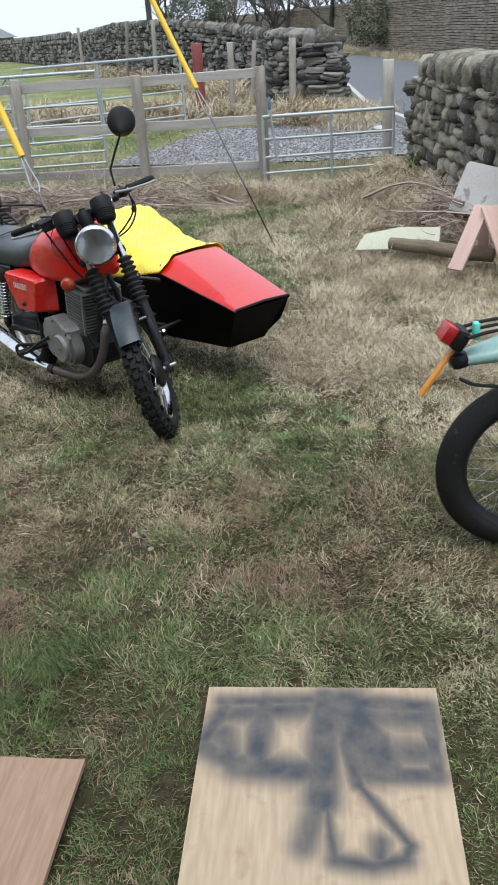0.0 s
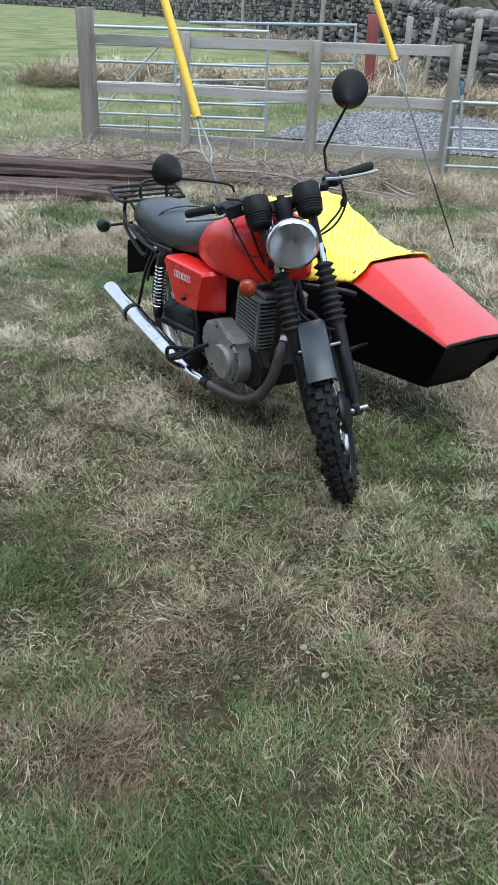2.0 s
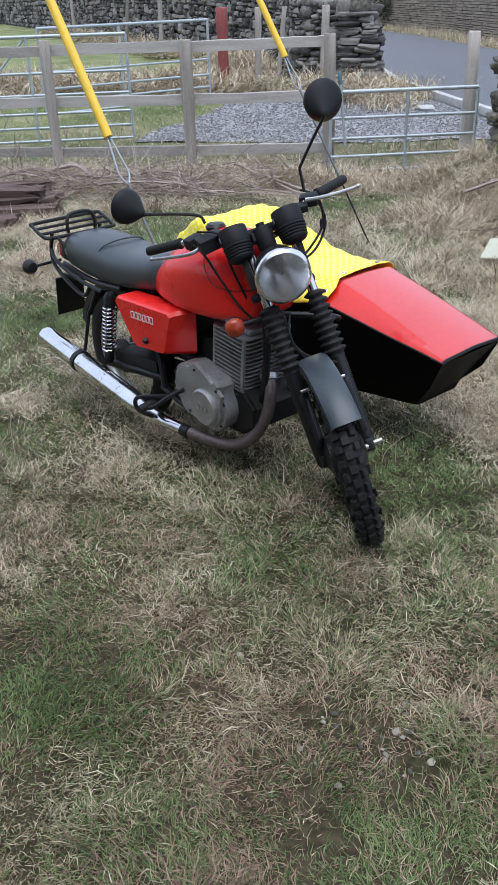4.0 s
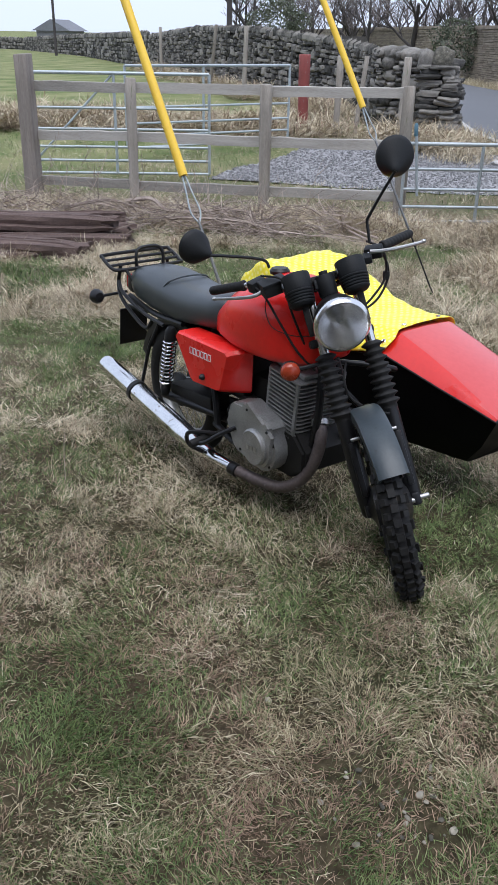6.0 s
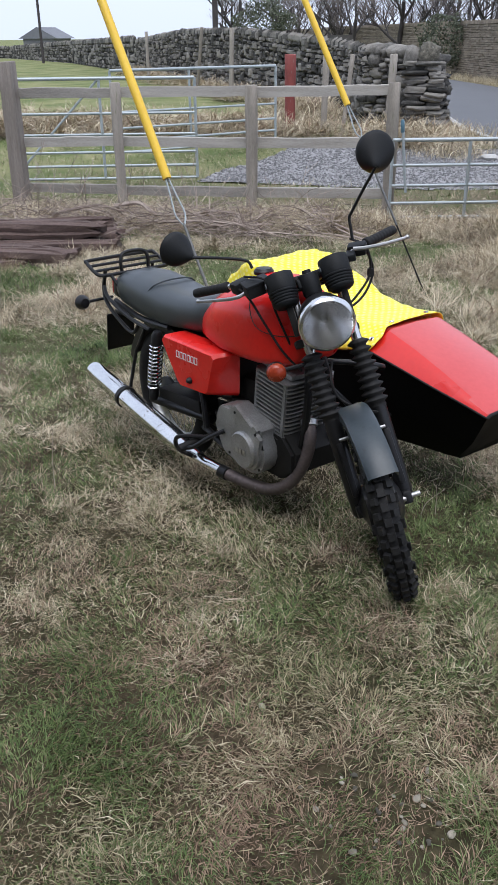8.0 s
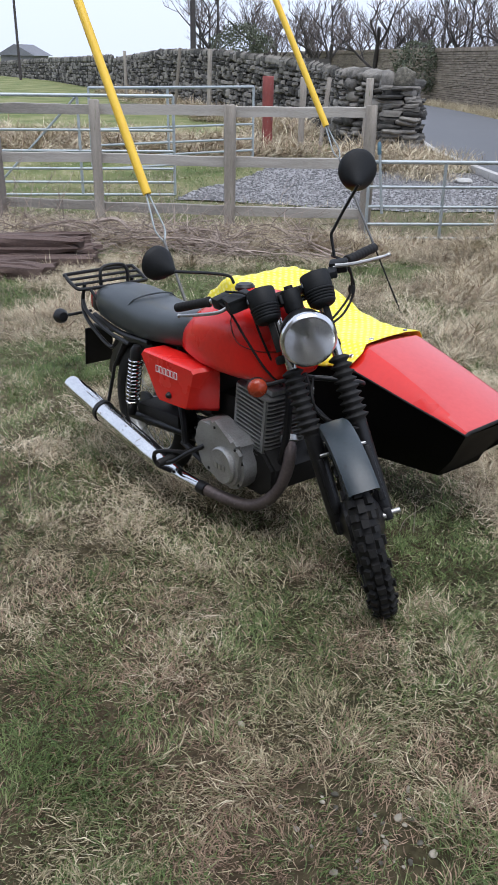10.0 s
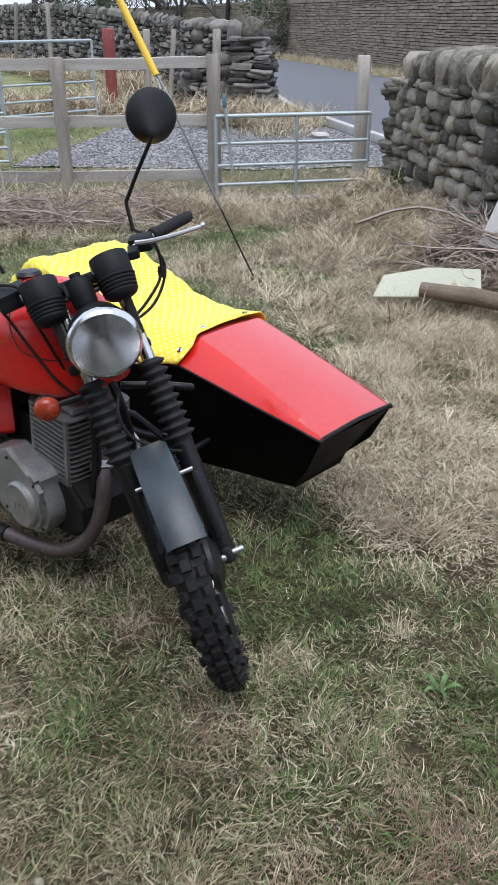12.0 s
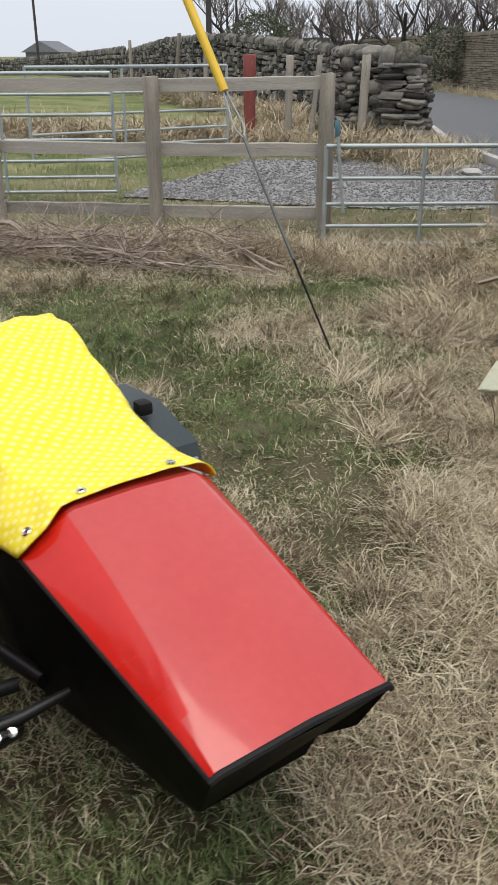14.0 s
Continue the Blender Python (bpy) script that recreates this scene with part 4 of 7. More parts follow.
# clutch cover: a long rounded box with a round boss
bm = bmesh.new()
cover = []
for cx, cz, r, a0, a1 in ((0.655, 0.420, 0.060, 95, 205), (0.69, 0.348, 0.062, 205, 250), (0.800, 0.343, 0.096, 250, 400), (0.800, 0.372, 0.100, 40, 62), (0.71, 0.448, 0.048, 62, 95)):
    for i in range(7):
        a = radians(a0 + (a1 - a0) * i / 6)
        cover.append((cx + r * math.cos(a), cz + r * math.sin(a)))
prism(bm, cover, 0.085, pose(0, -0.115, 0, 90), 0.016)
clutch = part("clutch_cover", bm, ALLOY, bike, "scuffed grey alloy engine cover")
bm = bmesh.new()
lathe(bm, [(0.073, 0), (0.073, 0.012), (0.066, 0.019), (0.06, 0.019), (0.0, 0.020)], pose(0.790, -0.198, 0.343, 90), 32, False)
boss = part("clutch_boss", bm, ALLOY, clutch, "round alloy cap")
for i in (-1, 0, 1):
    part("cap_mark", box(bmesh.new(), (0.016, 0.020, 0.0016), pose(0.790 + 0.023 * i, -0.2195, 0.343, 90), 0.0), STEEL, boss, smooth=False)
for x, z in ((0.612, 0.44), (0.645, 0.365), (0.74, 0.478), (0.865, 0.425), (0.88, 0.29), (0.69, 0.30)):
    part("screw", lathe(bmesh.new(), [(0.0055, 0), (0.0055, 0.004), (0.0, 0.005)], pose(x, -0.199, z, 90), 8, False), SOOT, clutch)
bm = bmesh.new()
prism(bm, [(c[0], c[1]) for c in cover], 0.06, pose(0, 0.18, 0, 90), 0.012)
part("alternator_cover", bm, ALLOY, bike)
bm = bmesh.new()
lathe(bm, [(0.026, 0), (0.026, 0.08), (0.034, 0.09), (0.034, 0.13)], pose(0.74, 0.05, 0.52, 0, -78), 16)
box(bm, (0.07, 0.06, 0.09), pose(0.70, 0.06, 0.54), 0.015)
part("carburettor", bm, STEEL, bike)

# exhaust
bm = bmesh.new()
pipe = smooth_line([(0.90, -0.02, 0.475), (0.965, -0.035, 0.468), (1.007, -0.06, 0.415), (1.0, -0.085, 0.325), (0.955, -0.115, 0.24), (0.88, -0.15, 0.195), (0.78, -0.19, 0.20), (0.66, -0.225, 0.217)], 6)
tube(bm, pipe, 0.0225, 14)
header = part("exhaust_header", bm, RUSTPIPE, bike, "browned bare exhaust pipe")
bm = bmesh.new()
lathe(bm, [(0.03, -0.012), (0.033, -0.01), (0.033, 0.01), (0.03, 0.012)], aim((0.975, -0.038, 0.462), (1.02, -0.07, 0.38)), 16)
part("header_clamp", bm, STEEL, header)
bm = bmesh.new()
lathe(bm, [(0.023, -0.02), (0.026, -0.018), (0.026, 0.018), (0.023, 0.02)], aim((0.675, -0.222, 0.215), (0.60, -0.235, 0.225)), 16)
part("pipe_joint", bm, BLACK, header)
bm = bmesh.new()
axis = [V(0.69, -0.218, 0.213), V(0.56, -0.238, 0.228), V(0.44, -0.245, 0.243), V(0.34, -0.247, 0.262), V(-0.33, -0.25, 0.385), V(-0.36, -0.25, 0.39)]
tube(bm, [axis[0], axis[1], axis[2], axis[3], axis[3] + (axis[4] - axis[3]) * 0.35, axis[4], axis[5]], [0.022, 0.024, 0.037, 0.045, 0.046, 0.044, 0.040], 24, False)
tube(bm, [axis[5], axis[4], axis[3] + (axis[4] - axis[3]) * 0.8], [0.039, 0.036, 0.03], 20, True)
muffler = part("muffler", bm, CHROME, bike, "scuffed chrome silencer")
bm = bmesh.new()
d = (axis[4] - axis[3]).normalized()
p = axis[3] + (axis[4] - axis[3]) * 0.60
lathe(bm, [(0.047, -0.011), (0.05, -0.011), (0.05, 0.011), (0.047, 0.011)], aim(p, p + d), 24)
tube(bm, [p + V(0, 0.03, 0.04), p + V(0.01, 0.07, 0.2), p + V(0.05, 0.10, 0.30)], 0.008, 6)
part("silencer_strap", bm, BLACK, muffler)

# kick starter, footrests, brake pedal
bm = bmesh.new()
tube(bm, smooth_line([(0.66, -0.20, 0.38), (0.62, -0.25, 0.35), (0.58, -0.285, 0.315), (0.55, -0.30, 0.30)]), 0.009, 8)
tube(bm, smooth_line([(0.55, -0.22, 0.325), (0.50, -0.30, 0.335), (0.47, -0.31, 0.31), (0.475, -0.30, 0.27), (0.53, -0.27, 0.25)], 8), 0.009, 8)
part("foot_lever", bm, BLACK, bike)
for s in (-1, 1):
    bm = bmesh.new()
    lathe(bm, [(0.012, 0), (0.016, 0.01), (0.017, 0.09), (0.013, 0.10)], aim((0.52, s * 0.235, 0.305), (0.535, s * 0.34, 0.30)), 12)
    tube(bm, [(0.50, s * 0.12, 0.30), (0.52, s * 0.24, 0.305)], 0.012, 8)
    part("footrest", bm, RUBBER, bike)

# rear wheel, swing arm fittings, shocks, chain case
wheel("rear_wheel", bike, REAR, Matrix.Translation(REAR), 0.312, 0.096, STEEL, RUBBER, False, 0.08)
for s in (-1, 1):
    top, low = V(0.115, s * 0.155, 0.655), V(0.045, s * 0.165, 0.335)
    bm = bmesh.new()
    m = aim(low, top)
    L_ = (top - low).length
    lathe(bm, [(0.018, 0.0), (0.022, 0.02), (0.022, 0.07), (0.014, 0.075), (0.014, L_ - 0.07), (0.026, L_ - 0.065), (0.026, L_ - 0.02), (0.015, L_)], m, 14)
    shock = part("shock_absorber", bm, BLACK, bike)
    bm = bmesh.new()
    coil = [m @ V(0.0275 * math.cos(a), 0.0275 * math.sin(a), 0.055 + 0.215 * a / (2 * math.pi * 12)) for a in (2 * math.pi * 12 * i / 168 for i in range(169))]
    tube(bm, coil, 0.0042, 6)
    part("spring", bm, CHROME, shock, "bright steel coil spring")
bm = bmesh.new()
tube(bm, smooth_line([(0.42, 0.10, 0.39), (0.20, 0.10, 0.40), (0.0, 0.10, 0.385)]), 0.022, 8)
tube(bm, smooth_line([(0.42, 0.10, 0.29), (0.20, 0.10, 0.28), (0.0, 0.10, 0.25)]), 0.022, 8)
lathe(bm, [(0.10, 0), (0.10, 0.03)], pose(-0.03, 0.085, 0.31, -90), 24)
part("chain_case", bm, RUBBER, bike)
bm = bmesh.new()
rings = []
for i in range(15):
    a = radians(10 + 150 * i / 14)
    r = 0.345
    c = REAR + V(r * math.cos(a), 0, r * math.sin(a))
    o = V(math.cos(a), 0, math.sin(a))
    rings.append([c + V(0, yy, 0) + o * dz for yy, dz in ((-0.062, -0.04), (-0.058, -0.005), (-0.03, 0.008), (0.03, 0.008), (0.058, -0.005), (0.062, -0.04), (0.056, -0.04), (0.03, 0.003), (-0.03, 0.003), (-0.056, -0.04))])
loft(bm, rings)
part("rear_mudguard", bm, BLACK, bike)

# luggage rack
bm = bmesh.new()
RW, RF, RB = 0.178, V(-0.345, 0, 0.822), V(-0.478, 0, 0.874)


def rack_at(k, y):
    return RF.lerp(RB, k) + V(0, y, 0)


tube(bm, smooth_line([rack_at(0, -RW + 0.03), rack_at(0.15, -RW), rack_at(0.85, -RW), rack_at(1, -RW + 0.03), rack_at(1, RW - 0.03), rack_at(0.85, RW), rack_at(0.15, RW), rack_at(0, RW - 0.03), rack_at(0, -RW + 0.03)], 5), 0.0085, 8)
for k in (0.33, 0.66):
    tube(bm, [rack_at(k, -RW), rack_at(k, RW)], 0.0068, 7)
tube(bm, smooth_line([rack_at(0.1, -0.055), rack_at(0.1, -0.055) + V(0, 0, 0.05), rack_at(0.15, -0.03) + V(0, 0, 0.078), rack_at(0.15, 0.06) + V(0, 0, 0.078), rack_at(0.1, 0.085) + V(0, 0, 0.05), rack_at(0.1, 0.085)], 5), 0.0085, 8)
for s in (-1, 1):
    tube(bm, smooth_line([rack_at(0.3, s * 0.125), (-0.415, s * 0.128, 0.75), (-0.37, s * 0.14, 0.69), (-0.22, s * 0.15, 0.625), (-0.12, s * 0.15, 0.60), (-0.08, s * 0.14, 0.64)], 6), 0.009, 8)
    tube(bm, smooth_line([(-0.41, s * 0.128, 0.76), (-0.34, s * 0.145, 0.72), (-0.14, s * 0.15, 0.665), (0.04, s * 0.15, 0.645)], 6), 0.009, 8)
    tube(bm, [rack_at(0.0, s * 0.12), (-0.30, s * 0.10, 0.76)], 0.008, 8)
part("luggage_rack", bm, BLACK, bike, "black tubular luggage rack")
bm = bmesh.new()
box(bm, (0.07, 0.12, 0.075), pose(-0.43, 0, 0.73, 0, 8), 0.018)
tail = part("tail_housing", bm, BLACK, bike)
bm = bmesh.new()
box(bm, (0.035, 0.10, 0.07), pose(-0.475, 0, 0.735, 0, 8), 0.012)
part("tail_lens", bm, REDLENS, tail, "red tail lamp lens")
bm = bmesh.new()
box(bm, (0.006, 0.15, 0.19), pose(-0.545, 0, 0.50, 0, 10), 0.002)
box(bm, (0.16, 0.05, 0.02), pose(-0.46, 0, 0.60), 0.004)
part("plate_board", bm, BLACK, bike, "blank black number plate backing")
for s in (-1, 1):
    bm = bmesh.new()
    tube(bm, [(-0.43, s * 0.08, 0.70), (-0.44, s * 0.20, 0.695)], 0.007, 8)
    lathe(bm, [(0.0, -0.03), (0.022, -0.028), (0.034, -0.005), (0.034, 0.012), (0.03, 0.016)], pose(-0.445, s * 0.23, 0.695, 0, -90), 18, False)
    fl = part("indicator", bm, BLACK, bike, "black-cased rear indicator")
    part("indicator_lens", lathe(bmesh.new(), [(0.031, 0.013), (0.026, 0.03), (0.0, 0.036)], pose(-0.445, s * 0.23, 0.695, 0, -90), 18, False), AMBER, fl, "amber lens")

# ---- front end, built straight and then turned with the bars ----
AXLE = HEAD + HEAD_DIR * -0.575 + PERP * 0.088
fw = wheel("front_wheel", bike, AXLE, TURN @ Matrix.Translation(AXLE) @ pose(0, 0, 0, 0, 0, -5.5), 0.315, 0.084, CHROME, RUBBER, True, 0.078)
bm = bmesh.new()
lathe(bm, [(0.006, 0.0), (0.009, 0.002), (0.009, 0.135), (0.006, 0.137)], Matrix.Translation(AXLE) @ pose(0, 0, 0, -90), 10)
part("axle", turned(bm), STEEL, fw, "bright axle end")
for s in (-1, 1):
    y = s * 0.081 + 0.010
    bm = bmesh.new()
    tube(bm, [on_fork(0.235, 0.055, y), on_fork(-0.30, 0.055, y)], 0.0175, 16)
    part("fork_stanchion", turned(bm), CHROME, bike, "bright fork tube")
    bm = bmesh.new()
    tube(bm, [on_fork(-0.235, 0.055, y), on_fork(-0.30, 0.055, y), on_fork(-0.50, 0.056, y), on_fork(-0.585, 0.06, y), on_fork(-0.60, 0.062, y)], [0.028, 0.029, 0.0285, 0.027, 0.018], 16)
    box(bm, (0.05, 0.03, 0.045), Matrix.Translation(on_fork(-0.575, 0.08, y)) @ pose(0, 0, 0, 0, -RAKE), 0.008)
    box(bm, (0.018, 0.022, 0.19), Matrix.Translation(on_fork(-0.43, 0.083, y)) @ pose(0, 0, 0, 0, -RAKE), 0.005)
    part("fork_lower", turned(bm), BLACK, bike)
    prof = [(0.021, 0.0)]
    N = 9
    for i in range(N):
        h = 0.225 * i / N
        prof += [(0.024 + 0.0050 * i / N, h + 0.002), (0.0375 + 0.006 * i / N, h + 0.010), (0.0375 + 0.006 * i / N, h + 0.014), (0.024 + 0.0050 * i / N, h + 0.023)]
    prof.append((0.031, 0.235))
    bm = lathe(bmesh.new(), prof, aim(on_fork(-0.022, 0.055, y), on_fork(-0.5, 0.055, y)), 20)
    part("fork_gaiter", turned(bm), RUBBER, bike, "ribbed black rubber fork gaiter", angle=70)
    bm = bmesh.new()
    tube(bm, [on_fork(-0.325, 0.10, y * 0.98), on_fork(-0.325, 0.10, y * 0.55)], 0.006, 8)
    part("guard_stay", turned(bm), STEEL, bike)
bm = bmesh.new()
for al in (0.225, 0.02):
    box(bm, (0.07, 0.225, 0.028), Matrix.Translation(on_fork(al, 0.03, 0)) @ pose(0, 0, 0, 0, -RAKE), 0.01)
for s in (-1, 1):
    box(bm, (0.012, 0.022, 0.13), Matrix.Translation(on_fork(0.11, 0.085, s * 0.095)) @ pose(0, 0, 0, 0, -RAKE), 0.004)
part("fork_yoke", turned(bm), SOOT, bike)

# front mudguard: a broad shallow blade over the wheel
bm = bmesh.new()
rings = []
for i in range(17):
    a = radians(52 + 62 * i / 16)
    r = 0.350
    c = AXLE + V(r * math.cos(a), 0, r * math.sin(a))
    o = V(math.cos(a), 0, math.sin(a))
    rings.append([c + V(0, yy, 0) + o * dz for yy, dz in ((-0.050, -0.040), (-0.048, -0.006), (-0.036, 0.003), (0.036, 0.003), (0.048, -0.006), (0.050, -0.040), (0.046, -0.040), (0.035, -0.001), (-0.035, -0.001), (-0.046, -0.040))])
loft(bm, rings)
part("front_mudguard", turned(bm), GUARD, bike, "dark grey front mudguard")

# headlamp
LAMP = V(1.037, 0, 0.977)
lm = Matrix.Translation(LAMP) @ pose(0, 0, 0, 0, 90 - 2)
bm = lathe(bmesh.new(), [(0.0, -0.115), (0.045, -0.11), (0.078, -0.08), (0.089, -0.03), (0.089, 0.005)], lm, 32, False)
lamp = part("headlamp", turned(bm), BLACK, bike, "round headlamp with a chrome rim")
bm = lathe(bmesh.new(), [(0.0905, -0.012), (0.0945, -0.004), (0.0945, 0.008), (0.089, 0.018), (0.083, 0.022), (0.081, 0.018), (0.084, 0.006)], lm, 40, False)
part("lamp_rim", turned(bm), CHROME, lamp, "chrome rim")
bm = lathe(bmesh.new(), [(0.010 + 0.072 * k / 12, -0.072 + 0.082 * ((0.010 + 0.072 * k / 12) / 0.082) ** 2) for k in range(13)], lm, 32, False)
part("reflector", turned(bm), REFLECTOR, lamp, "mirror-bright bowl")
bm = lathe(bmesh.new(), [(0.0, -0.072), (0.010, -0.072), (0.009, -0.035), (0.005, -0.03), (0.0, -0.029)], lm, 12, False)
part("bulb", turned(bm), STEEL, lamp)
bm = bmesh.new()
prof = [(0.083, 0.012), (0.072, 0.021), (0.052, 0.029), (0.028, 0.034), (0.0, 0.036)]
lathe(bm, prof, lm, 36, False)
lathe(bm, [(r * 0.985, h - 0.003) for r, h in prof], lm, 36, False)
lens = part("lamp_lens", turned(bm), LENS, lamp, "clear ribbed glass")
lens.visible_shadow = False

# instruments
for y, r, zoff in ((-0.100, 0.049, 0.0), (0.088, 0.050, 0.03)):
    base = on_fork(0.190, 0.085, y)
    m = aim(base, base + HEAD_DIR * 0.9 + V(-0.25, 0, 0.1))
    prof = [(r * 0.62, -0.045), (r * 0.80, -0.040)]
    for i in range(5):
        h = -0.035 + 0.0095 * i
        q = r * (0.86 + 0.028 * i)
        prof += [(q, h), (q + 0.0028, h + 0.003), (q + 0.0028, h + 0.006), (q - 0.001, h + 0.0085)]
    prof += [(r, 0.018), (r * 1.02, 0.06), (r * 0.99, 0.068), (r * 0.90, 0.066)]
    bm = lathe(bmesh.new(), prof, m, 28, True)
    gauge = part("instrument", turned(bm), PLASTIC, bike, "ribbed black instrument pod", angle=50)
    bm = bmesh.new()
    box(bm, (0.004, 0.048, 0.018), m @ pose(r * 1.005, 0, 0.038, 0, 2), 0.0015)
    part("instrument_badge", turned(bm), GUARD, gauge, "small raised bar")
    bm = lathe(bmesh.new(), [(r * 0.88, 0.0665), (0.0, 0.0675)], m, 24, False)
    part("dial_glass", turned(bm), GLASS_DARK, gauge)
bm = bmesh.new()
base = on_fork(0.185, 0.08, -0.006)
m = aim(base, base + HEAD_DIR)
lathe(bm, [(0.026, -0.03), (0.032, -0.02), (0.034, 0.03), (0.032, 0.045), (0.015, 0.048), (0.015, 0.06), (0.0, 0.062)], m, 20, False)
box(bm, (0.012, 0.03, 0.03), m @ pose(0.034, 0, 0.022), 0.004)
part("ignition_barrel", turned(bm), PLASTIC, bike)
bm = bmesh.new()
for i in range(3):
    box(bm, (0.016, 0.012, 0.03), Matrix.Translation(on_fork(0.135, 0.095, 0.005 + 0.02 * i)), 0.002)
part("wire_tags", turned(bm), YGUARD, bike, "small yellow wiring tags")

# handlebar
bm = bmesh.new()
BZ = HEAD + HEAD_DIR * 0.20 + PERP * 0.01


def bar(side, back, up):
    return BZ + V(-back * 1.8, side, up * 0.26)


right_bar = [V(p.x, -p.y, p.z) for p in (bar(0, 0, 0), bar(0.06, 0, 0.01), bar(0.12, 0.008, 0.10), bar(0.18, 0.024, 0.17), bar(0.265, 0.058, 0.17), bar(0.38, 0.11, 0.08))]
left_bar = [bar(0, 0, 0), bar(0.06, 0, 0.01), bar(0.12, 0.008, 0.12), bar(0.17, 0.02, 0.21), bar(0.225, 0.040, 0.205), bar(0.352, 0.097, 0.114)]
tube(bm, smooth_line([*right_bar[:0:-1], *left_bar], 6), 0.011, 10)
handlebar = part("handlebar", turned(bm), CHROME, bike, "bright handlebar turned to one side")
for s in (-1, 1):
    a, b = V(*bar(*((0.225, 0.040, 0.205) if s > 0 else (0.265, 0.058, 0.17)))), V(*bar(*((0.352, 0.097, 0.114) if s > 0 else (0.385, 0.112, 0.078))))
    a.y, b.y = s * a.y, s * b.y
    bm = bmesh.new()
    m = aim(a, b)
    gl = (b - a).length
    prof = [(0.0165, 0), (0.019, 0.003), (0.019, 0.012), (0.016, 0.014)]
    for i in range(8):
        h = 0.02 + (gl - 0.03) * i / 8
        prof += [(0.0163, h), (0.0168, h + 0.002), (0.0168, h + 0.010), (0.0163, h + 0.012)]
    prof += [(0.0165, gl - 0.006), (0.015, gl)]
    part("grip", turned(lathe(bm, prof, m, 16)), RUBBER, bike, "black rubber grip")
    # perch, switch box
    c = V(*(bar(0.190, 0.026, 0.21) if s > 0 else bar(0.225, 0.04, 0.18)))
    c.y *= s
    bm = bmesh.new()
    box(bm, (0.044, 0.062, 0.040), Matrix.Translation(c) @ pose(0, 0, 0, 0, 0, -s * 25), 0.008)
    box(bm, (0.055, 0.03, 0.025), Matrix.Translation(c + V(0.03, -s * 0.03, -0.004)) @ pose(0, 0, 0, 0, 0, -s * 12), 0.006)
    part("switch_box", turned(bm), PLASTIC, bike)
    # lever
    bm = bmesh.new()
    l0 = c + V(0.045, -s * 0.01, -0.012)
    if s > 0:
        pts = [TURN.inverted() @ V(*q) for q in ((1.060, 0.095, 1.078), (1.090, 0.130, 1.082), (1.122, 0.185, 1.092), (1.150, 0.235, 1.104), (1.157, 0.248, 1.108))]
    else:
        pts = [l0, l0 + V(0.004, s * 0.04, -0.004), l0 + V(-0.035, s * 0.10, -0.008), l0 + V(-0.085, s * 0.155, -0.014), l0 + V(-0.10, s * 0.168, -0.016)]
    tube(bm, smooth_line(pts, 6), [0.0075, 0.005], 8)
    lathe(bm, [(0, -0.008), (0.008, -0.003), (0.008, 0.004), (0, 0.009)], Matrix.Translation(pts[-1]), 10, False)
    part("lever", turned(bm), STEEL, bike, "polished alloy lever")
# brake reservoir on the right
bm = bmesh.new()
rc = V(*bar(0.175, 0.0, 0.20))
rc.y = -rc.y
box(bm, (0.06, 0.085, 0.042), Matrix.Translation(rc) @ pose(0, 0, 0, 0, 0, 12), 0.006)
box(bm, (0.066, 0.091, 0.010), Matrix.Translation(rc + V(0, 0, 0.022)) @ pose(0, 0, 0, 0, 0, 12), 0.003)
part("brake_reservoir", turned(bm), PLASTIC, bike)
# mirrors: placed as they stand, after the bars have been turned
def mirror(stem, centre, normal, apex, r):
    """A round glass in a skewed cone whose point, off the middle, takes the arm."""
    bm = tube(bmesh.new(), smooth_line([*stem, apex], 6), 0.0052, 8)
    root = part("mirror_stem", bm, BLACK, bike, "thin black mirror arm")
    m = aim(centre, V(*centre) + V(*normal))
    tip = m.inverted() @ V(*apex)
    bm = bmesh.new()
    rings = []
    for k, q in ((0.0, 0.90), (0.0, 1.0), (0.06, 1.0), (0.16, 0.955), (0.34, 0.80), (0.55, 0.58), (0.76, 0.36), (0.92, 0.20), (1.0, 0.12)):
        drop = 0.010 if q < 0.95 and k == 0 else 0.008 if k == 0 else 0.0
        c = V(tip.x * k, tip.y * k, tip.z * k + drop)
        rings.append([m @ (c + V(r * q * math.cos(a), r * q * math.sin(a), 0)) for a in (2 * math.pi * j / 40 for j in range(40))])
    loft(bm, rings)
    shell = part("mirror_shell", bm, PLASTIC, root, "round black mirror housing", angle=50)
    bm = lathe(bmesh.new(), [(r * 0.89, 0.0105), (0.0, 0.0115)], m, 32, False)
    part("mirror_glass", bm, REFLECTOR, shell, "mirror glass")


mirror([(1.044, 0.106, 1.105), (1.038, 0.104, 1.140), (1.032, 0.102, 1.175), (1.040, 0.105, 1.195), (1.074, 0.120, 1.262)], (1.078, 0.172, 1.382), (-0.86, 0.42, 0.12), (1.118, 0.138, 1.340), 0.0645)
mirror([(0.85, -0.172, 1.025), (0.838, -0.185, 1.05), (0.79, -0.235, 1.06)], (0.70, -0.380, 1.100), (-0.94, -0.10, 0.16), (0.752, -0.345, 1.074), 0.0575)

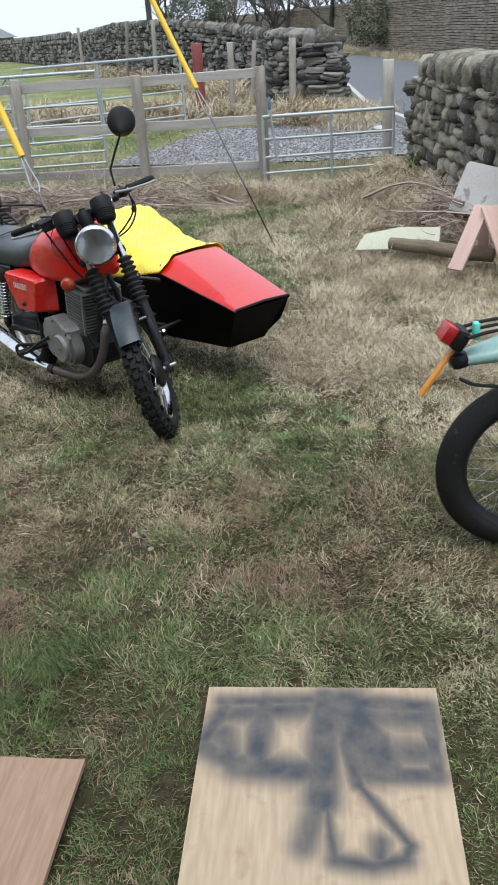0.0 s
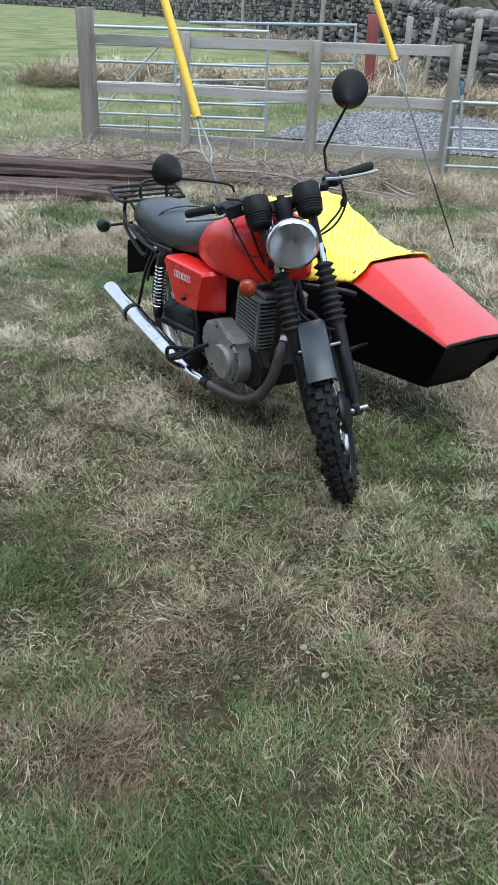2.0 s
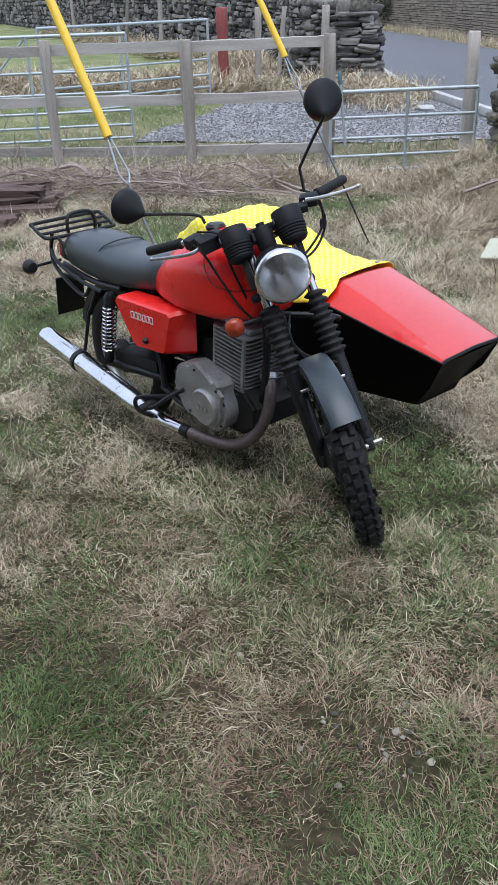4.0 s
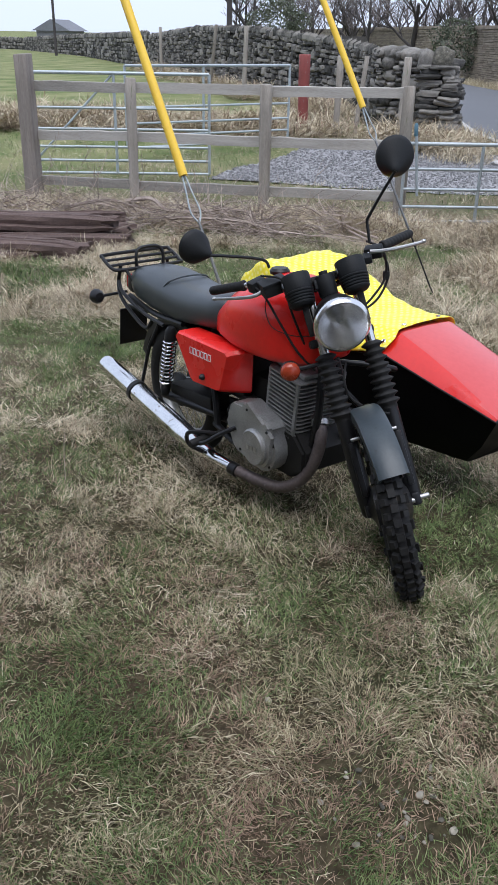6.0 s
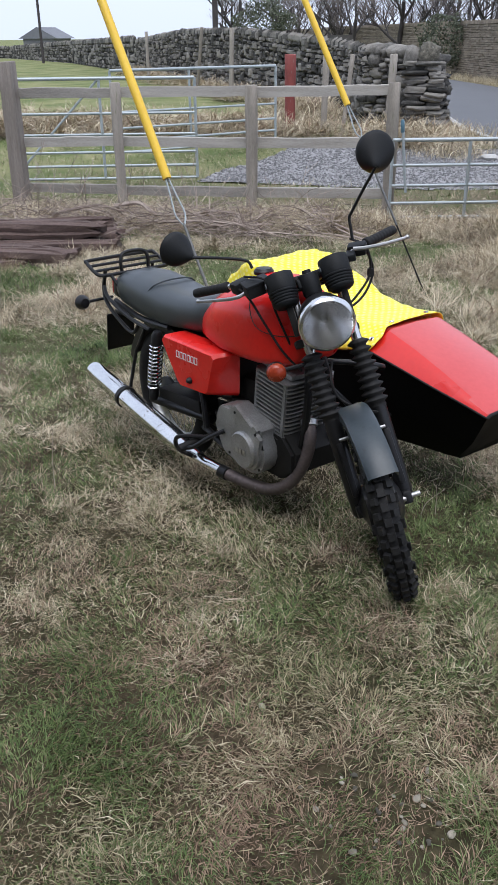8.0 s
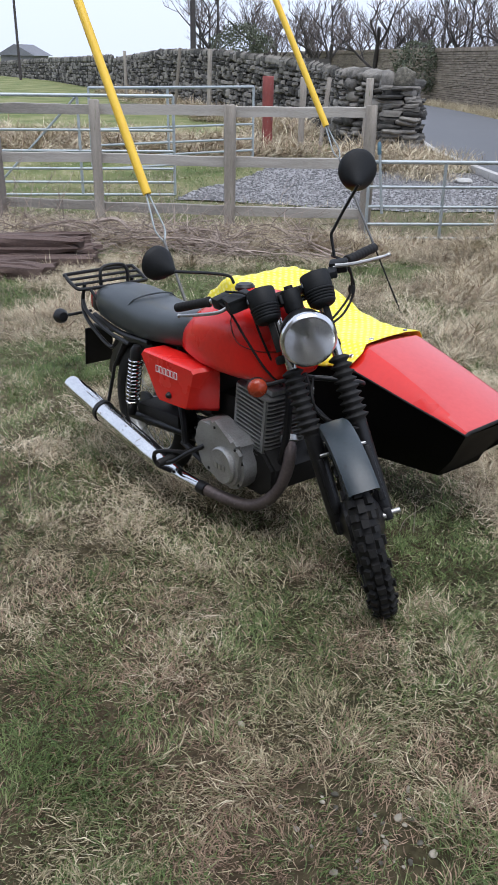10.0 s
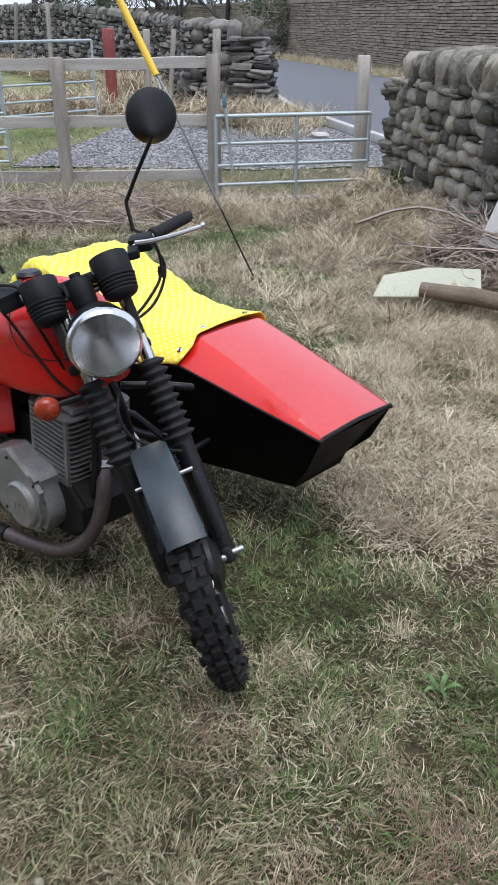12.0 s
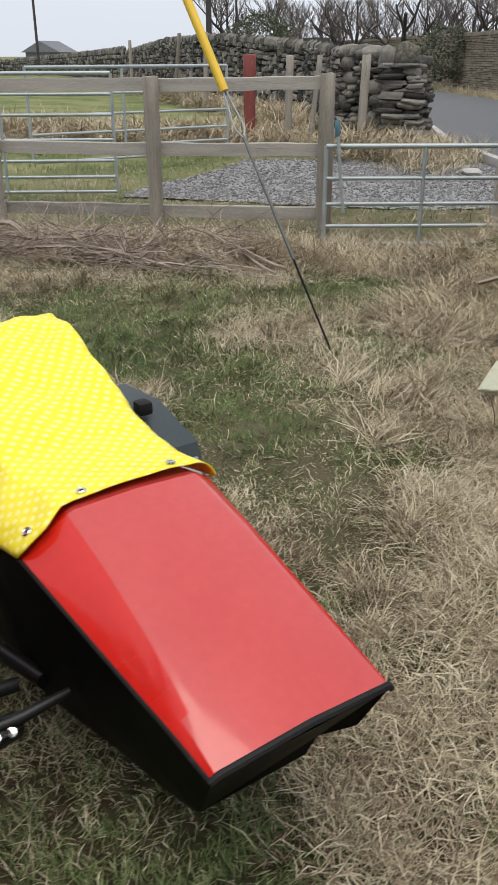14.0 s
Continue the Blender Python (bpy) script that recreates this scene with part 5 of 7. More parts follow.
# front indicator
for s in (-1,):
    bm = bmesh.new()
    c = on_fork(-0.045, 0.05, s * 0.20)
    tube(bm, [on_fork(-0.05, 0.05, s * 0.09), c], 0.008, 8)
    m = Matrix.Translation(c) @ pose(0, 0, 0, 0, 90)
    lathe(bm, [(0.0, -0.04), (0.02, -0.038), (0.033, -0.015), (0.035, 0.0), (0.032, 0.002)], m, 20, False)
    fl = part("indicator", turned(bm), BLACK, bike, "front indicator with an amber lens")
    bm = lathe(bmesh.new(), [(0.034, 0.0), (0.033, 0.012), (0.024, 0.022), (0.0, 0.026)], m, 20, False)
    part("indicator_lens", turned(bm), AMBER, fl, "dull amber lens")

# cables
CABLES = [
    [(0.955, 0.175, 1.09), (1.05, 0.163, 1.075), (1.055, 0.178, 0.985), (1.05, 0.123, 0.915), (1.03, 0.06, 0.86)],
    [(0.97, 0.20, 1.08), (1.04, 0.18, 1.05), (1.05, 0.195, 0.98), (1.05, 0.14, 0.90), (1.03, 0.03, 0.85)],
    [(0.84, -0.20, 1.0), (0.95, -0.189, 1.0), (0.95, -0.158, 0.901), (0.96, -0.115, 0.792), (0.97, -0.07, 0.69)],
    [(0.80, -0.22, 0.97), (0.86, -0.20, 0.93), (0.90, -0.165, 0.84), (0.95, -0.125, 0.74), (0.98, -0.07, 0.67)],
    [(1.13, -0.06, 0.74), (1.16, -0.09, 0.68), (1.18, -0.07, 0.62), (1.24, -0.03, 0.59), (1.28, 0.01, 0.58)],
]
for c in CABLES:
    part("cable", tube(bmesh.new(), smooth_line(c, 8), 0.0042, 6), RUBBER, bike)
bm = bmesh.new()
lathe(bm, [(0.011, -0.014), (0.013, 0), (0.011, 0.014)], Matrix.Translation((1.05, 0.185, 0.985)), 10)
part("cable_tie", bm, RUBBER, bike)


# ---- the sidecar ----
car = thing("sidecar", pose(-0.502, 3.572, 0.0, 0, 0, -42), "home-built angular sidecar with a red deck and black lower body", "sidecar")
# x, top inner, top outer, top height, inner edge, outer edge, edge height
DECK = [(1.300, 0.530, 0.862, 0.441, 0.512, 0.874, 0.428), (1.20, 0.542, 0.855, 0.477, 0.503, 0.878, 0.448), (1.05, 0.550, 0.848, 0.526, 0.486, 0.884, 0.476), (0.90, 0.553, 0.843, 0.572, 0.468, 0.890, 0.508), (0.74, 0.553, 0.841, 0.614, 0.450, 0.898, 0.540), (0.50, 0.57, 0.840, 0.566, 0.462, 0.894, 0.48), (-0.15, 0.57, 0.83, 0.54, 0.465, 0.89, 0.44), (-0.42, 0.57, 0.83, 0.47, 0.45, 0.89, 0.42)]
bm = bmesh.new()
rings = []
for x, ti, to, zt, ei, eo, ze in DECK:
    arch = 0.006
    pts = [V(x, ei, ze), V(x, ei + (ti - ei) * 0.5, ze + (zt - ze) * 0.5 + 0.004), V(x, ti - 0.004, zt - 0.004), V(x, ti + 0.012, zt + 0.001), V(x, (ti + to) / 2, zt + arch), V(x, to - 0.012, zt + 0.001), V(x, to + 0.004, zt - 0.004), V(x, eo - (eo - to) * 0.45, ze + (zt - ze) * 0.66), V(x, eo, ze)]
    rings.append([bm.verts.new(p) for p in pts])
ring_faces(bm, rings, False, False)
bm.faces.new(rings[-1])
deck = part("deck", bm, RED_DECK, car, "glossy red deck, sky sheen coloured into its flat top", angle=24)
deck.data.materials.append(RED_SKY_SHEEN)
# upward faces take the paler red that stands for reflected sky
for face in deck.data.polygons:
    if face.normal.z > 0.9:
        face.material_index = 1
# black hull
LOW = [(1.150, 0.565, 0.845, 0.186), (1.08, 0.552, 0.850, 0.180), (0.95, 0.53, 0.86, 0.175), (0.82, 0.50, 0.865, 0.172), (0.70, 0.475, 0.87, 0.170), (0.48, 0.465, 0.875, 0.170), (-0.15, 0.46, 0.875, 0.170), (-0.40, 0.48, 0.86, 0.19)]
bm = bmesh.new()
rings = []
for (x, ti, to, zt, ei, eo, ze), (xl, yi, yo, zl) in zip(DECK, LOW):
    k = 0.002
    pts = [V(x, ei + k, ze - 0.001), V(x * 0.55 + xl * 0.45, ei * 0.6 + yi * 0.4, ze * 0.45 + zl * 0.55), V(xl, yi, zl + 0.012), V(xl, yi + 0.012, zl), V(xl, yo - 0.03, zl), V(xl, yo, zl + 0.03), V(x * 0.55 + xl * 0.45, eo * 0.75 + yo * 0.25, ze * 0.45 + zl * 0.55), V(x, eo - k, ze - 0.001)]
    rings.append([bm.verts.new(p) for p in pts])
ring_faces(bm, rings, False, False)
bm.faces.new(rings[0])
bm.faces.new(rings[-1])
hull = part("hull", bm, BLACK_BODY, car, "black-painted lower body", angle=35)
bm = bmesh.new()
tube(bm, [V(1.301, 0.511, 0.428), V(1.304, 0.524, 0.438), V(1.304, 0.70, 0.446), V(1.304, 0.866, 0.438), V(1.301, 0.873, 0.428)], 0.007, 8)
part("nose_edging", bm, RUBBER, deck, "black rubber edging")
bm = bmesh.new()
tube(bm, [V(x, ei, ze) for x, ti, to, zt, ei, eo, ze in DECK[:6]], 0.004, 6)
part("side_edging", bm, RUBBER, deck, "thin black edge strip")

# chassis: tubes between sidecar and motorcycle
bm = bmesh.new()
tube(bm, [(0.72, 0.47, 0.235), (0.55, 0.42, 0.235), (-0.3, 0.42, 0.235), (-0.4, 0.45, 0.25)], 0.018, 10)
tube(bm, [(0.70, 0.09, 0.26), (0.70, 0.42, 0.235)], 0.016, 10)
tube(bm, [(0.02, 0.15, 0.27), (0.0, 0.45, 0.235)], 0.016, 10)
tube(bm, smooth_line([(0.88, 0.10, 0.62), (0.95, 0.20, 0.61), (0.985, 0.25, 0.60), (0.98, 0.285, 0.585)]), [0.010, 0.015, 0.016, 0.012], 10)
chassis = part("chassis", bm, BLACK, car)
bm = bmesh.new()
tube(bm, [(0.838, 0.285, 0.272), (0.852, 0.38, 0.285), (0.850, 0.475, 0.296)], [0.015, 0.013, 0.009], 10)
tube(bm, [(0.80, 0.325, 0.335), (0.74, 0.25, 0.43), (0.68, 0.14, 0.50)], 0.012, 8)
lathe(bm, [(0.016, 0), (0.016, 0.06), (0.021, 0.062), (0.021, 0.088), (0.012, 0.094)], pose(0.812, 0.328, 0.275), 12)
box(bm, (0.045, 0.085, 0.040), pose(0.845, 0.334, 0.262, 0, 20, 12), 0.009)
box(bm, (0.030, 0.050, 0.060), pose(0.815, 0.295, 0.262, 0, 10, 12), 0.009)
part("mount_clamp", bm, BLACK, chassis)
for y in (0.322, 0.352):
    part("bolt", lathe(bmesh.new(), [(0.0095, 0), (0.0095, 0.008), (0.0, 0.010)], pose(0.866, y, 0.272, 0, 40, -25), 12, False), CHROME, chassis, "bright bolt head")

# sidecar wheel and its angular guard
sw = wheel("sidecar_wheel", car, None, pose(0.02, 1.06, 0.20), 0.255, 0.085, STEEL, RUBBER, False)
bm = bmesh.new()
prof = [(0.30, 0.28), (0.235, 0.415), (0.02, 0.47), (-0.20, 0.455), (-0.31, 0.28)]
rings = []
for x, z in prof:
    rings.append([V(x, 0.985, z - 0.012), V(x, 0.985, z), V(x, 1.145, z), V(x, 1.150, z - 0.05), V(x, 1.142, z - 0.05), V(x, 1.138, z - 0.012)])
loft(bm, rings)
guard = part("wheel_guard", bm, GUARD, car, "angular black sidecar mudguard", angle=20)
bm = bmesh.new()
box(bm, (0.012, 0.13, 0.10), pose(0.285, 1.06, 0.34, 0, -24), 0.003)
part("guard_plate", bm, GALV, guard, "pale grey end plate")
part("side_lamp", box(bmesh.new(), (0.05, 0.045, 0.04), pose(0.08, 1.06, 0.487), 0.012), SOOT, guard, "small dark lamp housing")

# yellow cover
cover_root = thing("sidecar_cover", pose(-0.502, 3.572, 0.0, 0, 0, -42), "bright yellow oilcloth cover with pale dots, snapped over the sidecar", "cover")


def lerp_table(x, table):
    return float(np.interp(x, [a for a, _ in table], [b for _, b in table]))


CREST = [(-0.46, 0.48), (-0.36, 0.55), (-0.25, 0.66), (-0.19, 0.712), (-0.14, 0.728), (-0.05, 0.72), (0.15, 0.672), (0.33, 0.626), (0.47, 0.604), (0.62, 0.604), (0.74, 0.620)]
HEM_IN = [(-0.46, 0.34), (-0.18, 0.365), (0.20, 0.412), (0.52, 0.482), (0.75, 0.545)]
HEM_OUT = [(-0.46, 0.40), (0.0, 0.45), (0.4, 0.50), (0.65, 0.555), (0.75, 0.575)]
bm = bmesh.new()
NX, NS = 62, 44
grid = []
for i in range(NX + 1):
    u = i / NX
    row = []
    for j in range(NS + 1):
        s = j / NS
        x = -0.46 + u * 1.2
        top = lerp_table(x, CREST)
        # how far the front hem reaches, from the inner flap to the outer corner
        front = float(np.interp(s, [0, 0.06, 0.20, 0.30, 0.36, 0.85, 1.0], [0.735, 0.752, 0.757, 0.735, 0.724, 0.724, 0.714]))
        x = -0.46 + u * (front + 0.46)
        back_up = max(0.0, min(1.0, (0.62 - x) / 0.6))
        inner, outer = 0.545 - 0.075 * back_up, 0.850 + 0.060 * back_up
        if s < 0.32:
            k = s / 0.32
            y = 0.446 + (inner - 0.446) * k ** 1.3 - 0.012 * math.sin(math.pi * k) * back_up
            z = lerp_table(x, HEM_IN) + (top - lerp_table(x, HEM_IN)) * (k ** 0.82)
        elif s < 0.84:
            k = (s - 0.32) / 0.52
            y = inner + (outer - inner) * k
            z = top + 0.006 * math.sin(math.pi * k) - 0.018 * math.sin(math.pi * k) * back_up
        else:
            k = (s - 0.84) / 0.16
            y = outer + 0.035 * math.sin(math.pi * 0.5 * k) + 0.015 * k
            z = top + (lerp_table(x, HEM_OUT) - top) * k ** 1.4
        fold = (0.022 if s < 0.32 else 0.015) * (noise.noise((x * 5, y * 5, z * 5)) + 0.9 * noise.noise((x * 13, y * 13, 2.2)) + 0.42 * noise.noise((x * 30, y * 24, 5.0 + z * 24))) * (0.35 + 0.65 * back_up)
        ripple = 0.007 * math.sin(26 * x + 9 * y) * (1 - abs(2 * s - 1)) * back_up
        row.append(bm.verts.new((x, y - (fold if s < 0.32 else 0), z + fold + ripple + 0.005)))
    grid.append(row)
ring_faces(bm, grid, False, False)
cloth_grid = [[v.co.copy() for v in row] for row in grid]
cloth = part("cloth", bm, OILCLOTH, cover_root, angle=80)
cloth_mod = cloth.modifiers.new("thickness", "SOLIDIFY")
cloth_mod.thickness, cloth_mod.offset = 0.003, 1

# press studs along the front hem
for tx, ty, tz in ((0.708, 0.795, 0.63), (0.708, 0.592, 0.63), (0.712, 0.488, 0.575), (0.530, 0.452, 0.50)):
    i, j = min(((i, j) for i in range(1, NX + 1) for j in range(NS)), key=lambda q: (cloth_grid[q[0]][q[1]] - V(tx, ty, tz)).length)
    p, q, r = cloth_grid[i][j], cloth_grid[i - 1][j], cloth_grid[i][j + 1]
    out = (p - q).cross(r - p).normalized()
    out = -out if out.z < 0 else out
    m = aim(p + out * 0.005, p + out)
    stud = part("press_stud", lathe(bmesh.new(), [(0.011, -0.002), (0.011, 0.003), (0.0085, 0.005), (0.006, 0.003), (0.0, 0.003)], m, 16, False), CHROME, cover_root, "bright metal press stud")
    part("stud_slot", lathe(bmesh.new(), [(0.0045, 0.003), (0.003, 0.0045), (0.0, 0.0045)], m, 10, False), SOOT, stud)


# ---- grass, straw and clutter on the ground ----
def blade_field(name, rs, x, y, length, width, flat, material, label, lift=0.0, angle=None):
    """Bent blades as one mesh: two slim triangles each, with its own lean."""
    n = len(x)
    a = rs.uniform(0, 2 * np.pi, n) if angle is None else angle
    d = np.stack([np.cos(a), np.sin(a), np.zeros(n)], -1)
    b = a + np.pi / 2 + rs.uniform(-0.5, 0.5, n)
    side = np.stack([np.cos(b), np.sin(b), rs.uniform(-0.3, 0.3, n)], -1) * (width / 2)[:, None]
    z = ground_z(x, y) - 0.004 + lift
    p0 = np.stack([x, y, z], -1)
    up = np.array([0, 0, 1.0])
    lean1 = np.clip(flat + rs.normal(0, 0.30, n), 0.05, 1.42)
    lean2 = np.clip(lean1 + rs.uniform(-0.1, 0.55, n), 0.1, 1.62)
    p1 = p0 + (length * 0.52)[:, None] * (np.sin(lean1)[:, None] * d + np.cos(lean1)[:, None] * up)
    b2 = a + rs.normal(0, 0.8, n)
    d2 = np.stack([np.cos(b2), np.sin(b2), np.zeros(n)], -1)
    p2 = p1 + (length * 0.48)[:, None] * (np.sin(lean2)[:, None] * d2 + np.cos(lean2)[:, None] * up)
    p2[:, 2] = np.maximum(p2[:, 2], z + 0.006)
    co = np.stack([p0, p1 + side, p2, p1 - side], 1).reshape(-1, 3)
    base = (np.arange(n) * 4)[:, None]
    loops = np.concatenate([base + [0, 1, 3], base + [3, 1, 2]], 1).ravel()
    me = bpy.data.meshes.new(name)
    me.vertices.add(n * 4)
    me.vertices.foreach_set("co", co.astype(np.float32).ravel())
    me.loops.add(n * 6)
    me.loops.foreach_set("vertex_index", loops.astype(np.int32))
    me.polygons.add(n * 2)
    me.polygons.foreach_set("loop_start", (np.arange(n * 2) * 3).astype(np.int32))
    me.polygons.foreach_set("loop_total", np.full(n * 2, 3, np.int32))
    me.update(calc_edges=True)
    me.materials.append(material)
    return tagged(new(name, me), label, "grass", kind="stuff")


def clear_of(x, y):
    """Leaves out the boards and what stands flat on the ground."""
    b1 = (np.abs((x - 1.42) * 0.995 + (y - 0.5) * 0.096) < 0.305) & (y < 0.875) & (y > -0.5)
    b2 = (x < 0.86) & (x > 0.2) & (y < 0.52) & (y > -0.3)
    return ~(b1 | b2)


LUSH = [(0.42, 8.09, 0.30), (0.61, 6.66, 0.28), (-0.50, 7.36, 0.40), (0.58, 7.96, 0.30), (-0.35, 6.15, 0.50), (-1.35, 4.75, 0.28), (-1.08, 6.90, 0.45), (0.15, 5.45, 0.35), (-2.6, 6.2, 0.45), (1.25, 2.75, 0.30), (0.55, 3.05, 0.32), (-0.15, 1.85, 0.30), (0.75, 2.75, 0.45), (1.15, 2.45, 0.40), (0.35, 2.35, 0.35), (-1.75, 4.75, 0.45), (-1.5, 4.15, 0.35), (0.60, 3.35, 0.40), (0.85, 3.15, 0.35), (-0.30, 1.62, 0.35), (0.50, 1.42, 0.25), (0.82, 2.3, 0.25)]


def greenness(x, y):
    g = 0.28 * drift(x, y, 0.75, 21) + 0.36 * drift(x, y, 0.24, 22) + 0.18 * drift(x, y, 0.11, 24) + 0.18 * drift(x, y, 2.4, 23)
    near = np.clip((2.8 - y) / 1.6, 0, 1) * 0.08 + np.clip((1.45 - y) / 0.7, 0, 1) * 0.15
    right = np.clip((x - 0.7) / 1.0, 0, 1) * np.clip((y - 2.0) / 1.5, 0, 1) * 0.12
    for lx, ly, lr in LUSH:
        g = g + (0.36 if ly > 4.5 else 0.15) * np.exp(-((x - lx) ** 2 + (y - ly) ** 2) / ((1.15 if ly > 4.5 else 0.7) * lr ** 2))
    return g + near - right


def bare_earth(x, y):
    """Share of blades missing: worn spots where soil and small stones show."""
    spot = 0.35 * np.clip((drift(x, y, 0.12, 55) - 0.76) * 4, 0, 1)
    for sx, sy, r, k in ((0.60, 1.65, 0.17, 0.72), (0.44, 1.72, 0.10, 0.5), (0.72, 1.58, 0.10, 0.6), (0.02, 1.90, 0.08, 1.0), (0.44, 1.36, 0.09, 1.0), (0.12, 2.02, 0.07, 0.7), (0.50, 2.05, 0.07, 0.8), (0.30, 1.62, 0.08, 0.6), (0.95, 1.35, 0.10, 0.7), (0.80, 1.20, 0.09, 0.6)):
        spot = spot + k * np.exp(-(((x - sx) ** 2 + ((y - sy) * 1.2) ** 2) / r ** 2) * (0.6 + 1.2 * drift(x, y, 0.06, 56)))
    return np.clip(spot, 0, 0.93)


rs = np.random.RandomState(3)
AREAS = [(-1.15, 2.4, -0.30, 2.6, 40000, 1.12), (-2.75, 2.6, 2.6, 5.0, 23000, 1.16), (-4.7, 2.8, 5.0, 9.2, 9500, 1.6), (-10.5, 2.5, 9.2, 16.5, 800, 2.3)]
for i, (x0, x1, y0, y1, dens, size) in enumerate(AREAS):
    n = int((x1 - x0) * (y1 - y0) * dens)
    x, y = rs.uniform(x0, x1, n), rs.uniform(y0, y1, n)
    edge = np.minimum(np.minimum(x - x0, x1 - x), (y - y0) if i == 0 else 9.0) / 0.22 + 1.2 * (drift(x, y, 0.4, 77) - 0.5)
    clump = np.clip(0.15 + 1.25 * drift(x, y, 0.050 * size, 91) + 0.25 * (drift(x, y, 0.16, 92) - 0.5), (0.20, 0.28, 0.25, 0.25)[i], 1)
    ok = clear_of(x, y) & (rs.rand(n) > bare_earth(x, y)) & (rs.rand(n) < np.clip(edge, 0, 1)) & (rs.rand(n) < clump)
    if i == 3:
        ok &= ~in_gravel(x, y)
    x, y = x[ok], y[ok]
    g = 0.5 + 1.12 * (greenness(x, y) - 0.5) + rs.normal(0, 0.20, len(x))
    green = g > (0.570, 0.615, 0.595, 0.50)[i]
    brown = ~green & (0.5 * drift(x, y, 0.38, 61) + 0.22 * drift(x, y, 0.11, 62) + 0.28 * rs.rand(len(x)) > (0.54, 0.66, 0.75, 0.64)[i])
    worn = rs.rand(len(x)) < np.clip((3.3 - y) / 1.5, 0, 0.80) * (0.4 + 1.2 * drift(x, y, 0.33, 63))
    tuft = np.clip(drift(x, y, 0.17, 31) * 1.5 + 0.05, 0.72, 1.35) * (0.75 + 0.5 * drift(x, y, 1.3, 32))
    sweep = 4 * np.pi * drift(x, y, 0.19, 41) + rs.normal(0, 1.15, len(x))
    for mask, nm, mat, lo, hi, w, flat, lab in ((green, "green_grass", GREEN_BLADE, 0.022, 0.062, 0.0022, 0.90, "short green pasture grass"), (~green & ~brown & ~worn, "dry_grass", STRAW_BLADE, 0.022, 0.072, 0.0021, 1.12, "matted dead straw-coloured grass"), (~green & ~brown & worn, "trodden_grass", TRODDEN_BLADE, 0.024, 0.080, 0.0024, 1.18, "trodden olive and ochre dead grass"), (brown, "brown_thatch", BROWN_BLADE, 0.022, 0.070, 0.0023, 1.15, "brown rotting grass close to the soil")):
        m = int(mask.sum())
        if m == 0:
            continue
        L_ = rs.uniform(lo, hi, m) * tuft[mask] * size
        W_ = rs.uniform(0.7, 1.3, m) * w * (size ** 1.15)
        blade_field(nm, rs, x[mask], y[mask], L_, W_, flat, mat, lab, 0.0, sweep[mask])

# thinner growth round about
n = 66000
x, y = rs.uniform(-9, 8, n), rs.uniform(-2.6, 9.5, n)
ok = ~((x > -0.9) & (x < 2.2) & (y > -0.1) & (y < 9.5)) & ~((x > -2.4) & (x < 2.7) & (y > 2.6) & (y < 9.5)) & ~((x > 1.6) & (y > 5.0))
x, y = x[ok], y[ok]
green = greenness(x, y) + rs.normal(0, 0.17, len(x)) > 0.55
for mask, nm, mat, lab in ((green, "green_grass", GREEN_BLADE, "short green pasture grass"), (~green, "dry_grass", STRAW_BLADE, "matted dead straw-coloured grass")):
    m = int(mask.sum())
    blade_field(nm, rs, x[mask], y[mask], rs.uniform(0.06, 0.16, m), rs.uniform(0.006, 0.011, m), 1.05, mat, lab)

# combed mats of dead grass, each lying its own way
mats = [(rs.uniform(-1.0, 2.2), rs.uniform(1.0, 3.0), rs.uniform(0.35, 0.7)) for _ in range(40)] + [(rs.uniform(-2.3, 0.4), rs.uniform(3.2, 5.2), rs.uniform(0.6, 1.1)) for _ in range(60)] + [(rs.uniform(0.95, 2.5), rs.uniform(3.3, 5.8), rs.uniform(0.8, 1.3)) for _ in range(230)] + [(rs.uniform(-3.8, 1.8), rs.uniform(5.2, 8.8), rs.uniform(1.0, 1.8)) for _ in range(330)]
mats += [(-0.12, 2.41, 1.3), (-0.02, 2.36, 1.0), (-0.05, 2.02, 1.0), (0.43, 2.34, 1.2), (0.56, 2.27, 1.0), (-0.60, 2.95, 1.5), (-0.45, 3.05, 1.3), (0.36, 2.85, 1.1), (1.55, 2.0, 1.3), (1.68, 1.92, 1.2), (1.45, 2.1, 1.1)]
hx, hy, ha, hl, hz_, hb = [], [], [], [], [], []
for cx, cy, k in mats:
    if float(greenness(np.float64(cx), np.float64(cy))) > (0.66 if cy < 3.1 else 0.60):
        continue
    n = int(190 * k)
    hb.append((rs.rand(n) < 0.09) if cy > 3.1 or rs.rand() < 0.5 else (rs.rand(n) < 0.75))
    a = rs.uniform(0, 6.28) + rs.normal(0, 0.8, n)
    hx.append(cx + rs.normal(0, 0.075 * k, n))
    hy.append(cy + rs.normal(0, 0.075 * k, n))
    ha.append(a + 2.5 * (drift(hx[-1], hy[-1], 0.09, 47) - 0.5))
    hl.append(rs.uniform(0.05, 0.125, n) * k)
    hz_.append(rs.uniform(0, 0.032, n) * k)
hx, hy, ha, hl, hz_ = (np.concatenate(v) for v in (hx, hy, ha, hl, hz_))
hb = np.concatenate(hb)
for tone, mat, label in ((False, STRAW_BLADE, "combed mats of bleached dead grass"), (True, BROWN_BLADE, "curled tufts of brown dead grass")):
    ok = clear_of(hx, hy) & (hb == tone)
    blade_field("straw_mat", rs, hx[ok], hy[ok], hl[ok], np.where(hy[ok] < 3.1, 0.62, 1.0) * rs.uniform(0.0020, 0.0042, int(ok.sum())), 1.22, mat, label, hz_[ok], ha[ok])


